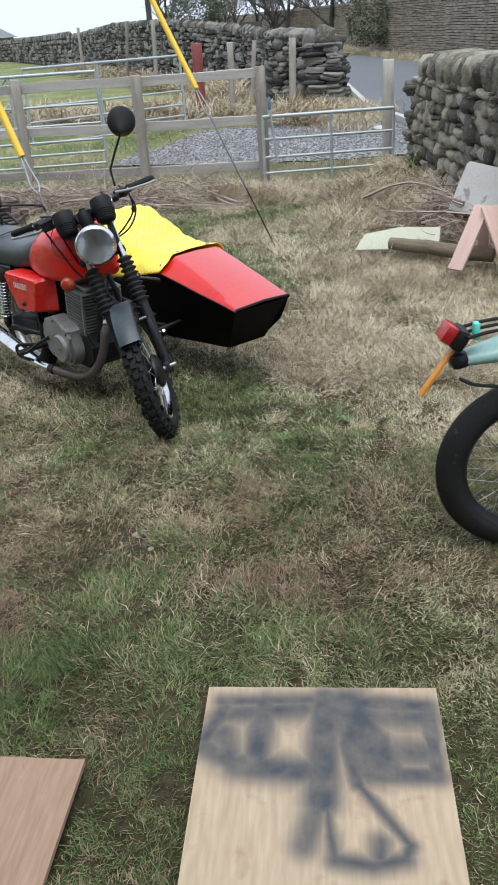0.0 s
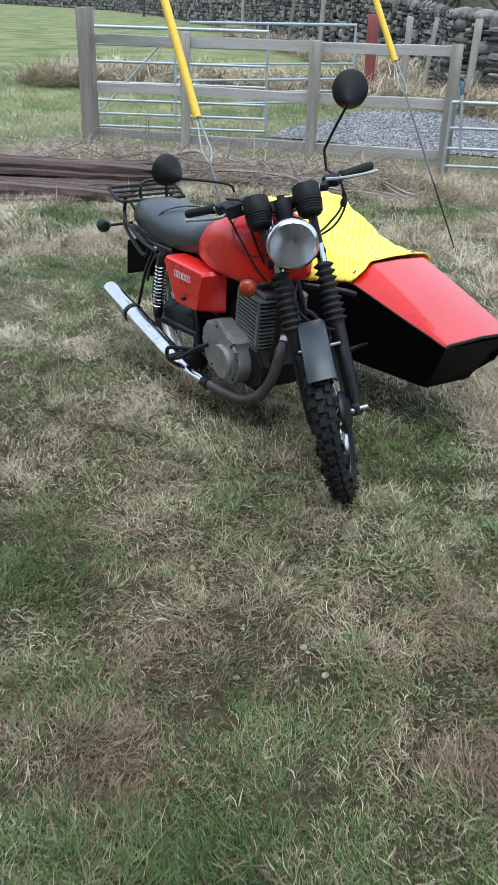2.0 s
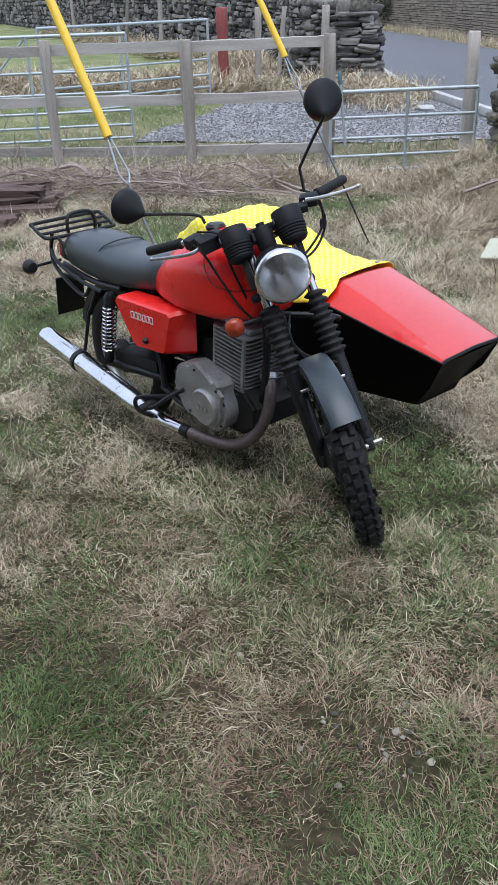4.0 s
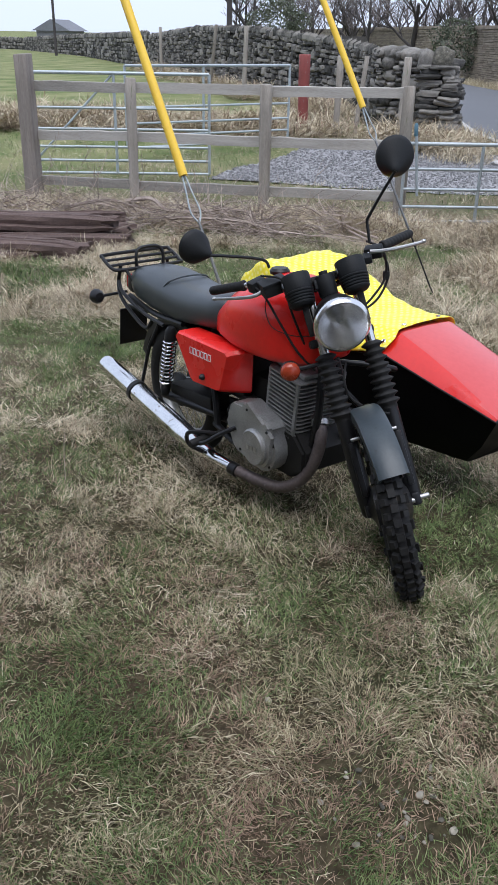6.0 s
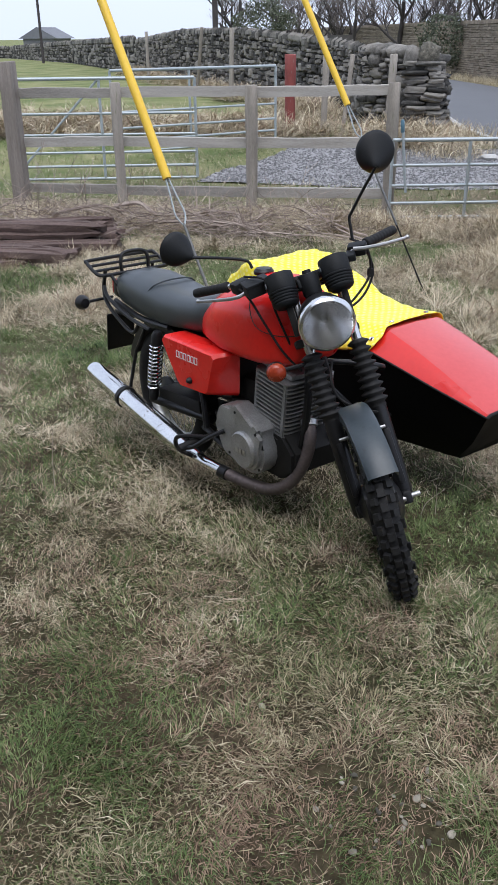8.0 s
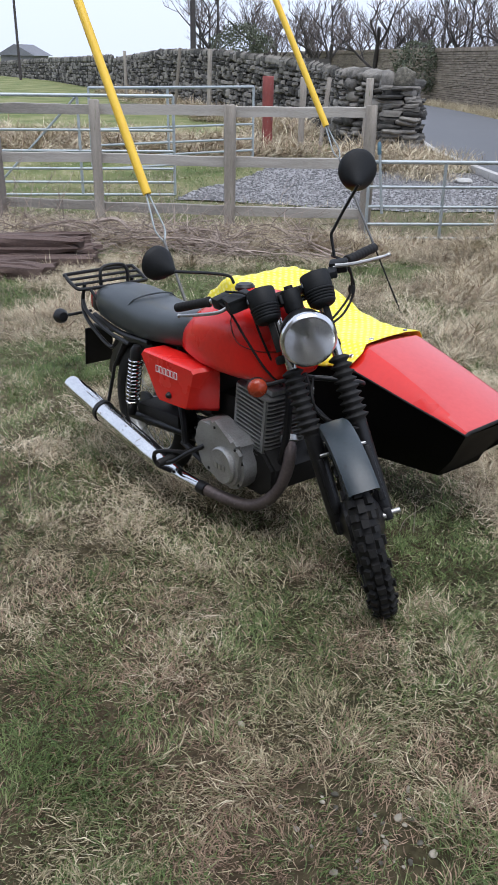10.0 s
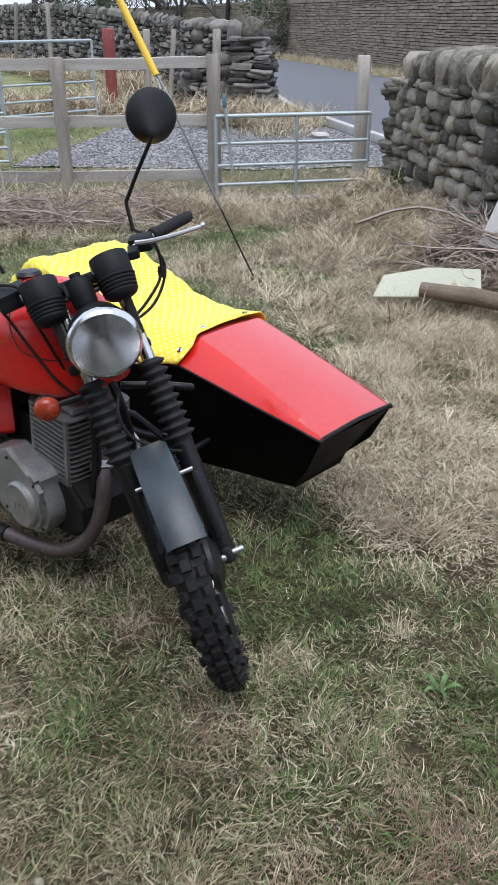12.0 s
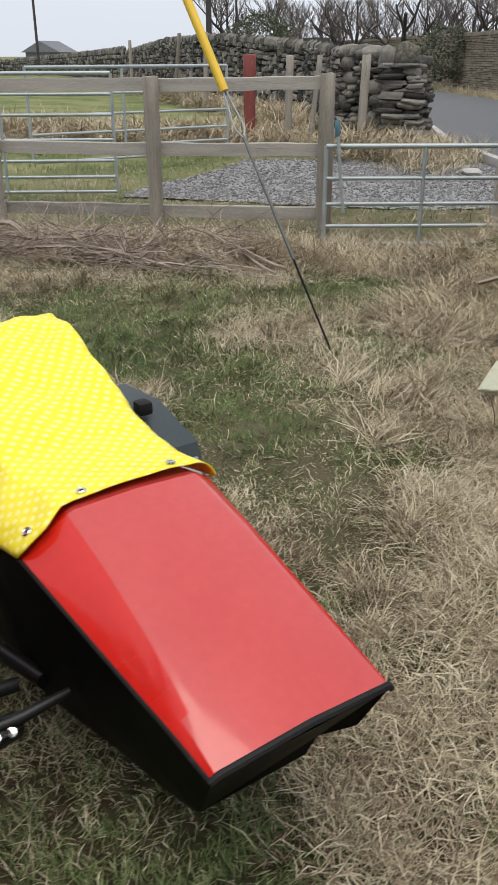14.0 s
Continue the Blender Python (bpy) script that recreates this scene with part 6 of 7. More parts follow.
# tussocks: arching dead blades thrown out from one root, heaped higher than the sward
spots = [(rs.uniform(0.9, 2.5), rs.uniform(3.3, 5.6), 0.8) for _ in range(110)] + [(rs.uniform(-2.4, 0.0), rs.uniform(3.6, 5.6), 0.75) for _ in range(60)] + [(rs.uniform(-4.0, 2.1), rs.uniform(5.2, 8.9), rs.uniform(0.9, 1.3)) for _ in range(330)] + [(rs.uniform(-0.9, 2.0), rs.uniform(2.2, 3.1), 0.5) for _ in range(18)]
tx, ty, ta, tl, tw, tb = [], [], [], [], [], []
for cx, cy, k in spots:
    if float(greenness(np.float64(cx), np.float64(cy))) > 0.60:
        continue
    n = 95
    lay = rs.uniform(0, 6.28)
    a = np.where(rs.rand(n) < 0.6, lay + rs.normal(0, 0.55, n), rs.uniform(0, 6.28, n))
    tx.append(cx + rs.normal(0, 0.03 * k, n))
    ty.append(cy + rs.normal(0, 0.03 * k, n))
    ta.append(a)
    tl.append(rs.uniform(0.10, 0.24, n) * k)
    tw.append(rs.uniform(0.0032, 0.0062, n) * k)
    tb.append(rs.rand(n) < (0.55 if rs.rand() < 0.25 else 0.12))
tx, ty, ta, tl, tw, tb = (np.concatenate(v) for v in (tx, ty, ta, tl, tw, tb))
for tone, mat, label in ((False, STRAW_BLADE, "arching tussocks of bleached dead grass"), (True, BROWN_BLADE, "brown dead blades in the tussocks")):
    ok = tb == tone
    blade_field("tussock_grass", rs, tx[ok], ty[ok], tl[ok], tw[ok] * 0.85, 1.10, mat, label, 0.0, ta[ok])


# ---- loose things on the field ----
def board(name, m, size, mat, label, category, group="", warp=0.0):
    """A thin board with a slightly bowed face and softened edges, its middle at m."""
    sx, sy, sz = size
    bm = bmesh.new()
    nx, ny = 10, 10
    top = [[bm.verts.new((sx * (i / nx - 0.5), sy * (j / ny - 0.5), sz / 2 + warp * math.sin(math.pi * j / ny) + 0.0015 * noise.noise((i * 0.7, j * 0.7, sx)))) for i in range(nx + 1)] for j in range(ny + 1)]
    low = [[bm.verts.new((v.co.x, v.co.y, v.co.z - sz)) for v in row] for row in top]
    ring_faces(bm, top, False, False)
    ring_faces(bm, [r[::-1] for r in low], False, False)
    rim = lambda g: [*g[0], *[r[-1] for r in g[1:]], *g[-1][-2::-1], *[r[0] for r in g[-2:0:-1]]]
    ring_faces(bm, [rim(low), rim(top)], True, False)
    ob = part(name, bm, mat, None, angle=40)
    ob.matrix_world = m
    return tagged(ob, label, category, group)


PLY_PAINTED = plywood("sprayed_plywood", [(-0.27, 0.285, 0.01, 0.295, 0.018, 0.02), (-0.26, 0.26, -0.305, 0.15, 0.022, 0.022), (-0.30, 0.12, -0.21, 0.065, 0.024, 0.022), (-0.21, 0.065, -0.02, 0.045, 0.032, 0.026), (-0.155, 0.28, -0.165, 0.08, 0.028, 0.024), (0.012, 0.295, 0.0, -0.04, 0.034, 0.022), (-0.005, -0.04, -0.04, -0.16, 0.026, 0.022), (0.07, 0.27, 0.13, 0.08, 0.055, 0.03), (0.03, 0.29, 0.28, 0.27, 0.024, 0.02), (0.285, 0.26, 0.283, 0.05, 0.016, 0.010), (0.14, 0.04, 0.28, 0.04, 0.022, 0.018), (0.15, 0.15, 0.17, 0.06, 0.03, 0.024), (0.06, 0.14, 0.09, 0.01, 0.016, 0.014), (0.09, 0.01, 0.20, -0.155, 0.014, 0.012), (0.20, -0.155, 0.185, -0.188, 0.016, 0.012), (0.185, -0.19, 0.113, -0.208, 0.02, 0.016), (0.113, -0.208, 0.03, -0.195, 0.02, 0.016), (0.03, -0.195, 0.02, -0.135, 0.015, 0.014), (0.133, -0.15, 0.13, -0.185, 0.022, 0.02), (0.02, -0.135, 0.01, -0.02, 0.012, 0.012), (-0.24, 0.24, -0.05, 0.26, 0.03, 0.035), (0.05, 0.24, 0.27, 0.23, 0.035, 0.04), (0.12, 0.12, 0.26, 0.11, 0.035, 0.04), (-0.26, 0.17, -0.24, 0.1, 0.03, 0.035)], (0.33, 0.242, 0.155), (0.50, 0.39, 0.268))
PLY_BARE = plywood("bare_plywood", [], (0.23, 0.140, 0.088), (0.39, 0.255, 0.17))
board("painted_board", pose(1.445, 0.545, 0.040, 0.6, 0, 5.0), (0.632, 0.685, 0.018), PLY_PAINTED, "weathered plywood board with sprayed dark grey lines, lying on grass", "board", "", 0.004)
bm_m = pose(0.36, 0.268, 0.045, 0, 0.5, 4.0)
board("plain_board", bm_m, (0.98, 0.54, 0.016), PLY_BARE, "bare reddish plywood board lying on the grass", "board", "", 0.003)
board("board_batten", pose(0.30, 0.232, 0.066, 0, 0.5, 4.0), (0.85, 0.035, 0.02), PLY_BARE, "narrow pale batten lying across a plywood board", "batten")

# rotten timbers by the fence
for i, (x, y, z, a, l, w, h) in enumerate(((-3.55, 7.42, 0.02, 14, 2.5, 0.26, 0.13), (-3.45, 7.02, 0.02, 20, 2.6, 0.25, 0.11), (-3.62, 7.28, 0.17, 9, 2.5, 0.22, 0.10), (-3.9, 7.75, 0.02, 5, 2.2, 0.22, 0.12), (-3.35, 7.5, 0.17, 24, 1.9, 0.12, 0.08), (-3.1, 6.72, 0.0, 31, 1.5, 0.14, 0.07), (-3.60, 6.84, 0.0, 6, 2.3, 0.28, 0.13))):
    bm = bmesh.new()
    rnd = random.Random(40 + i)
    rings = []
    outline = [(-0.5, -0.5), (-0.53, -0.2), (-0.46, -0.1), (-0.52, 0.18), (-0.47, 0.44), (-0.30, 0.50), (-0.24, 0.34), (-0.18, 0.52), (0.02, 0.46), (0.08, 0.30), (0.14, 0.50), (0.34, 0.46), (0.5, 0.40), (0.5, -0.5)]
    wander = [rnd.uniform(-0.05, 0.05) for _ in outline]
    for k in range(26):
        u = k / 25
        fray = 0.5 * max(0, (u - 0.90) / 0.10) + 0.35 * max(0, (0.08 - u) / 0.08)
        ring = []
        for q, (yy, zz) in enumerate(outline):
            wander[q] = 0.8 * wander[q] + rnd.uniform(-0.03, 0.03)
            sh = 1 - fray * rnd.uniform(0.2, 1.1)
            h_ = h * 1.45
            ring.append(V((u - 0.5) * l + rnd.uniform(-0.03, 0.03) + fray * rnd.uniform(-0.15, 0.1), yy * w * sh + wander[q] * w, (zz * sh + 0.5 + wander[q] * 0.9) * h_))
        rings.append(ring)
    loft(bm, rings)
    ob = part("timber", bm, OLDWOOD, None, angle=28)
    ob.matrix_world = pose(x, y, z + float(ground_z(x, y)) - 0.03, 0, 0, a)
    tagged(ob, "split and rotten dark brown railway timber lying in dead grass", "timber", "old timbers")


# sticks: bent tapering branches with side twigs
def branch(rnd, start, direction, length, r, twigs=3):
    bm = bmesh.new()
    p, d = V(*start), V(*direction).normalized()
    pts = [p.copy()]
    n = 7
    for k in range(n):
        d = (d + V(rnd.uniform(-0.22, 0.22), rnd.uniform(-0.22, 0.22), rnd.uniform(-0.12, 0.10))).normalized()
        p = p + d * length / n
        p.z = max(p.z, float(ground_z(p.x, p.y)) + r)
        pts.append(p.copy())
    tube(bm, pts, [r * (1 - 0.8 * k / n) for k in range(n + 1)], 6)
    for _ in range(twigs):
        k = rnd.randint(2, n - 1)
        q = pts[k]
        e = (d + V(rnd.uniform(-1, 1), rnd.uniform(-1, 1), rnd.uniform(-0.1, 0.7))).normalized()
        m = q + e * length * 0.16
        m.z = max(m.z, float(ground_z(m.x, m.y)) + 0.01)
        tube(bm, [q, m, m + (e + V(rnd.uniform(-0.4, 0.4), rnd.uniform(-0.4, 0.4), 0.1)) * length * 0.1], [r * 0.5, r * 0.35, r * 0.15], 5)
    return part("branch", bm, STICK)


rnd = random.Random(8)
for k in range(125):
    x, y = rnd.gauss(2.16, 0.17), rnd.gauss(6.65, 0.30)
    z = float(ground_z(x, y)) + rnd.uniform(0.02, 0.40) * max(0.1, 1 - abs(x - 2.1) / 0.7)
    a = rnd.uniform(0, 6.28)
    long = k % 14 == 0
    tagged(branch(rnd, (x, y, z), (-1 if long else math.cos(a), -math.sin(a) * (0.2 if long else 0.8), rnd.uniform(-0.5, 0.3)), rnd.uniform(0.6, 0.85) if long else rnd.uniform(0.2, 0.5), rnd.uniform(0.006, 0.014)), "dead brown branch in a heap of garden cuttings", "branch", "brush heap")
for _ in range(64):
    t = rnd.random()
    x = -4.3 + 4.3 * t
    y = 9.15 - rnd.uniform(0.1, 1.2)
    a = rnd.choice((0, math.pi)) + rnd.gauss(0, 0.35)
    tagged(branch(rnd, (x, y, float(ground_z(x, y)) + rnd.uniform(0.02, 0.12)), (math.cos(a), math.sin(a), rnd.uniform(-0.05, 0.15)), rnd.uniform(0.4, 1.5), rnd.uniform(0.005, 0.014), 4), "pale dead branch lying along the fence foot", "branch", "fallen sticks")
for _ in range(16):
    x = rnd.uniform(-4.2, -0.6)
    y = 9.1 - rnd.uniform(0.05, 0.6)
    tagged(branch(rnd, (x, y, float(ground_z(x, y))), (rnd.uniform(-0.3, 0.3), rnd.uniform(-0.2, 0.2), 1), rnd.uniform(0.4, 0.85), 0.005, 3), "thin dead stem standing by the fence", "stem", "dead stems")

for pts, r in (([(-2.75, 8.70, 0.10), (-2.45, 8.62, 0.16), (-2.25, 8.55, 0.06), (-1.9, 8.55, 0.07), (-1.6, 8.56, 0.10), (-1.25, 8.60, 0.06)], 0.024), ([(-2.1, 8.2, 0.05), (-1.7, 8.15, 0.09), (-1.3, 8.2, 0.06), (-0.95, 8.12, 0.08)], 0.016), ([(-3.3, 8.35, 0.06), (-2.9, 8.5, 0.14), (-2.6, 8.45, 0.10), (-2.3, 8.6, 0.05)], 0.018), ([(1.28, 7.35, 0.16), (1.55, 7.15, 0.30), (1.80, 7.0, 0.34), (2.1, 6.7, 0.26), (2.35, 6.45, 0.12)], 0.016)):
    line = smooth_line(pts, 5)
    bm = tube(bmesh.new(), [p + V(0, 0, 0.012 * noise.noise(p * 6)) for p in line], [r * (1 - 0.6 * k / len(line)) for k in range(len(line))], 8)
    tagged(part("branch", bm, STICK), "thick bleached bough lying among dead stems", "branch", "fallen sticks")

# tangled brushwood too fine to count, along the fence foot and in the heap
def brushwood(name, rnd, spots, per, lo, hi, thick, label):
    vs, fs = [], []
    for cx, cy, spread, high in spots:
        for _ in range(per):
            p = V(rnd.gauss(cx, spread), rnd.gauss(cy, spread * 0.8), 0)
            p.z = float(ground_z(p.x, p.y)) + rnd.uniform(0, high)
            a = rnd.uniform(0, 6.28)
            d = V(math.cos(a), 0.7 * math.sin(a), rnd.uniform(-0.35, 0.6)).normalized()
            n, ln = 5, rnd.uniform(lo, hi)
            r = thick * rnd.uniform(0.6, 1.4)
            b = len(vs)
            for k in range(n + 1):
                side = d.orthogonal().normalized()
                up = d.cross(side)
                w = r * (1 - 0.75 * k / n)
                vs += [p + side * w, p - side * w * 0.5 + up * w * 0.87, p - side * w * 0.5 - up * w * 0.87]
                if k:
                    q = b + 3 * k
                    fs += [(q - 3, q - 2, q + 1, q), (q - 2, q - 1, q + 2, q + 1), (q - 1, q - 3, q, q + 2)]
                d = (d + V(rnd.uniform(-0.4, 0.4), rnd.uniform(-0.4, 0.4), rnd.uniform(-0.35, 0.25))).normalized()
                p = p + d * ln / n
                p.z = max(p.z, float(ground_z(p.x, p.y)) + 0.01)
    me = bpy.data.meshes.new(name)
    me.from_pydata([tuple(v) for v in vs], [], fs)
    me.materials.append(STICK)
    return tagged(new(name, me), label, "brushwood", kind="stuff")


rnd = random.Random(21)
brushwood("brushwood", rnd, [(rnd.uniform(-4.4, -0.6), rnd.uniform(7.9, 9.0), 0.22, 0.20) for _ in range(44)], 26, 0.25, 0.7, 0.0042, "tangled dead bramble stems along the fence foot")
brushwood("brushwood", rnd, [(rnd.uniform(-0.6, 1.5), rnd.uniform(8.6, 9.1), 0.20, 0.12) for _ in range(12)], 14, 0.2, 0.5, 0.0036, "tangled dead stems by the gate")
brushwood("brushwood", rnd, [(rnd.gauss(2.15, 0.15), rnd.gauss(6.7, 0.3), 0.14, 0.34) for _ in range(16)], 26, 0.15, 0.45, 0.0042, "tangled thin twigs in the heap of cuttings")

# boards, log and panel by the wall
bm = bmesh.new()
prism(bm, [(-0.33, -0.10), (0.33, -0.11), (0.34, 0.11), (0.02, 0.13), (-0.26, 0.07)], 0.018, None, 0.003)
ob = part("pale_board", bm, PALEBOARD, None)
ob.matrix_world = pose(1.60, 5.98, 0.075, 34, -2, -4)
tagged(ob, "pale green painted board lying on the brush heap", "board", "scrap boards")
bm = bmesh.new()
rr_ = random.Random(4)
pts = [V(-0.42 + 0.84 * k / 8, rr_.uniform(-0.006, 0.006), rr_.uniform(-0.006, 0.006)) for k in range(9)]
tube(bm, pts, [0.046, 0.050, 0.051, 0.052, 0.053, 0.054, 0.054, 0.056, 0.052], 14)
ob = part("log", bm, LOGWOOD, None)
ob.matrix_world = pose(1.93, 5.68, 0.075, 10, 2, -25)
tagged(ob, "weathered round fence log lying on dead grass", "log")
bm = bmesh.new()
prism(bm, [(-0.30, -0.20), (0.34, -0.20), (0.31, 0.19), (0.28, 0.21), (-0.22, 0.20), (-0.25, 0.18)], 0.03, None, 0.008)
panel = part("white_panel", bm, WHITEPANEL, None)
panel.matrix_world = look((2.33, 6.36, 0.36), (1.33, 5.3, 0.95)) @ pose(0, 0, 0, 0, 0, 4)
tagged(panel, "dirty white metal panel propped against the stone wall", "panel")
bm = bmesh.new()
box(bm, (0.13, 0.022, 0.02), pose(0.06, 0.13, 0.042), 0.006)
for dx_ in (-0.05, 0.0, 0.05):
    box(bm, (0.016, 0.026, 0.03), pose(0.06 + dx_, 0.13, 0.038), 0.003)
part("handle", bm, BLACK, panel, "black clip handle")
for p, q, w in (((2.02, 5.24, 0.03), (2.21, 5.50, 0.43), 0.12), ((2.42, 5.12, 0.0), (2.25, 5.46, 0.43), 0.13), ((2.25, 5.62, 0.0), (2.22, 5.56, 0.34), 0.08)):
    p, q = V(*p), V(*q)
    bm = bmesh.new()
    box(bm, (w, 0.022, (q - p).length), Matrix(), 0.003)
    ob = part("plank", bm, PINKWOOD, None)
    ob.matrix_world = Matrix.Translation((p + q) / 2) @ (q - p).to_track_quat("Z", "Y").to_matrix().to_4x4()
    tagged(ob, "short pink-stained plank leaning in the scrap heap", "plank", "scrap boards")

# small stones and bare earth near the camera
for i, (x, y) in enumerate(((0.20, 1.92), (0.64, 1.69), (0.55, 1.62), (0.48, 1.72), (0.72, 1.60), (0.60, 1.55), (0.40, 1.60), (0.50, 1.50), (0.66, 1.78), (0.35, 1.66), (0.78, 1.72), (0.44, 1.56), *[(random.Random(90 + k).gauss(0.60, 0.10), random.Random(60 + k).gauss(1.64, 0.07)) for k in range(26)])):
    r = 0.75 * (0.012, 0.013, 0.008, 0.009, 0.012, 0.007, 0.008, 0.010, 0.009, 0.007, 0.008, 0.006)[i] if i < 12 else 0.003 + 0.004 * ((i * 7) % 5) / 5
    bm = bmesh.new()
    bmesh.ops.create_icosphere(bm, subdivisions=2, radius=r)
    for v in bm.verts:
        v.co *= 1 + 0.7 * noise.noise(v.co * 70 + V(i, 0, 0)) + 0.3 * noise.noise(v.co * 200 + V(0, i, 0))
        v.co.z *= 0.7
        v.co.x *= 1.3
    ob = part("pebble", bm, STONE, None)
    ob.location = (x, y, float(ground_z(x, y)) + 0.006)
    ob.rotation_euler = (0.3 * math.sin(i), 0.3 * math.cos(2 * i), i)
    tagged(ob, "small pale stone lying in the grass", "stone", "pebbles")

# ---- the second motorcycle, its tail end ----
second = thing("teal_motorcycle", pose(2.06, 1.74, 0.0, 0, 0, 11), "teal motorcycle with a wire-spoked rear wheel, tail end showing", "motorcycle")
wheel("rear_wheel", second, None, pose(0, 0, 0.318), 0.320, 0.088, BLACK, RUBBER, False, 0.085)
bm = bmesh.new()
rings = []
for k in range(10):
    u = k / 9
    x, z = -0.29 + 0.62 * u, 0.715 + 0.07 * math.sin(u * 1.9)
    hw = 0.030 + 0.07 * min(1, u * 2.2)
    hh = 0.020 + 0.022 * min(1, u * 3)
    rings.append([V(x, hw * math.cos(a), z + hh * math.sin(a)) for a in (2 * math.pi * j / 16 for j in range(16))])
loft(bm, rings)
tail2 = part("tail_cowl", bm, TEAL, second, "teal tail cowl")
part("cowl_tip", box(bmesh.new(), (0.06, 0.07, 0.05), pose(-0.265, -0.01, 0.725, 0, -14), 0.02), BLACK, tail2)
bm = bmesh.new()
box(bm, (0.045, 0.09, 0.07), pose(-0.268, 0, 0.795, 0, 32), 0.012)
lampb = part("tail_lamp", bm, BLACK, second)
part("tail_lens", box(bmesh.new(), (0.042, 0.08, 0.062), pose(-0.302, 0, 0.815, 0, 32), 0.014), REDLENS, lampb, "red lens")
bm = bmesh.new()
box(bm, (0.012, 0.035, 0.185), pose(-0.33, 0, 0.682, 0, 33), 0.005)
part("reflector_strip", bm, ORANGE, second, "orange plastic strip hanging from the tail")
part("clip", box(bmesh.new(), (0.020, 0.03, 0.055), pose(-0.22, -0.03, 0.825), 0.007), MINT, second, "mint green plastic clip")
bm = bmesh.new()
for yy in (-0.05, 0.0, 0.05):
    tube(bm, smooth_line([(-0.25, yy, 0.81), (-0.12, yy, 0.832), (0.25, yy, 0.85)]), 0.006, 8)
tube(bm, [(-0.25, -0.05, 0.81), (-0.25, 0.05, 0.81)], 0.006, 8)
part("rack", bm, BLACK, second)
bm = bmesh.new()
tube(bm, smooth_line([(-0.27, -0.05, 0.675), (-0.20, -0.055, 0.648), (0.0, -0.06, 0.638), (0.30, -0.06, 0.66)]), 0.006, 8)
for s in (-1, 1):
    tube(bm, [(0, s * 0.09, 0.318), (0.48, s * 0.10, 0.36)], 0.02, 8)
    tube(bm, [(0.05, s * 0.11, 0.35), (0.18, s * 0.11, 0.70)], 0.02, 8)
    tube(bm, [(0.28, s * 0.08, 0.74), (0.48, s * 0.10, 0.36)], 0.016, 8)
tube(bm, [(0.48, 0.1, 0.36), (0.50, 0.1, 0.0)], 0.012, 8)
part("frame", bm, BLACK, second)


# ---- stone walls, their stones laid one by one ----
def stone_meshes(count, seed, mat, box_like=3.6, name="stone"):
    """Rounded, uneven boulders of unit size."""
    out = []
    for i in range(count):
        bm = bmesh.new()
        bmesh.ops.create_cube(bm, size=1)
        bmesh.ops.subdivide_edges(bm, edges=bm.edges[:], cuts=2, use_grid_fill=True)
        for v in bm.verts:
            c = v.co * 2
            c = c + V(0.16 * noise.noise(c + V(i * 3.3, seed, 0)), 0.1 * noise.noise(c + V(0, i * 2.7, seed)), 0.16 * noise.noise(c + V(seed, 5, i * 4.1)))
            n = (abs(c.x) ** box_like + abs(c.y) ** box_like + abs(c.z) ** box_like) ** (1 / box_like)
            c = c / n
            k = 1 + 0.24 * noise.noise(c * 1.1 + V(seed + i * 7.1, 2, 3)) + 0.11 * noise.noise(c * 2.6 + V(i, seed, 1))
            v.co = c * 0.5 * k
        bmesh.ops.recalc_face_normals(bm, faces=bm.faces[:])
        me = bpy.data.meshes.new(name)
        for f in bm.faces:
            f.smooth = True
        for e in bm.edges:
            e.smooth = e.calc_face_angle(0) < radians(68)
        bm.to_mesh(me)
        bm.free()
        me.materials.append(mat)
        out.append(me)
    return out


def lay_wall(rnd, length, height, wide, tall, coping=0.0, through_stones=0.16):
    """Stones of a rough course wall: along, up, width, height, lean."""
    z = 0.0
    while z < height - 0.02:
        h = min(rnd.uniform(*tall), height - z + 0.03)
        s = rnd.uniform(-wide[0], 0)
        while s < length:
            w = rnd.uniform(*wide)
            hh = h * rnd.uniform(0.72, 1.08)
            if rnd.random() < through_stones:
                hh, w = h * 1.85, w * 1.15
            yield s + w / 2, z + hh / 2 + rnd.uniform(-0.012, 0.012), w, hh, rnd.uniform(-7, 7)
            if hh < h * 0.8 and rnd.random() < 0.7:
                yield s + w / 2, z + hh + (h - hh) / 2, w * 0.8, (h - hh) * 1.2, rnd.uniform(-10, 10)
            s += w * 0.97
        z += h * 0.93
    if coping:
        s = 0.24 if coping > 0.3 else 0.0
        while s < length:
            w = rnd.uniform(0.10, 0.19)
            k = rnd.uniform(0.86, 1.06) * min(1.12, 0.85 + 0.35 * s)
            yield s + w / 2, height + coping * 0.5 * k - 0.03, w * 1.25, -coping * k, rnd.uniform(10, 24)
            s += w * 0.95


# the near wall beside the gate
NW_A, NW_B = V(1.70, 9.45, -0.08), V(2.82, 4.5, -0.08)
near_wall = tagged(new("wall_near"), "dry-stone field wall of rounded gritstone with upright coping stones", "stone wall", kind="structure")
near_wall.matrix_world = Matrix.Translation(NW_A) @ Matrix.Rotation(math.atan2(NW_B.y - NW_A.y, NW_B.x - NW_A.x), 4, "Z")
NW_L = (NW_B - NW_A).length
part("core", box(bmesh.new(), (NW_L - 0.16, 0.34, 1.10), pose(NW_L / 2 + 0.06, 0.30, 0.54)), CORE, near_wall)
rnd = random.Random(12)
kinds = stone_meshes(16, 3, STONE, 4.6)
copes = stone_meshes(8, 30, STONE, 4.6)


def put_stone(parent, me, m):
    ob = new("stone", me)
    ob.parent = parent
    ob.matrix_local = m
    return ob


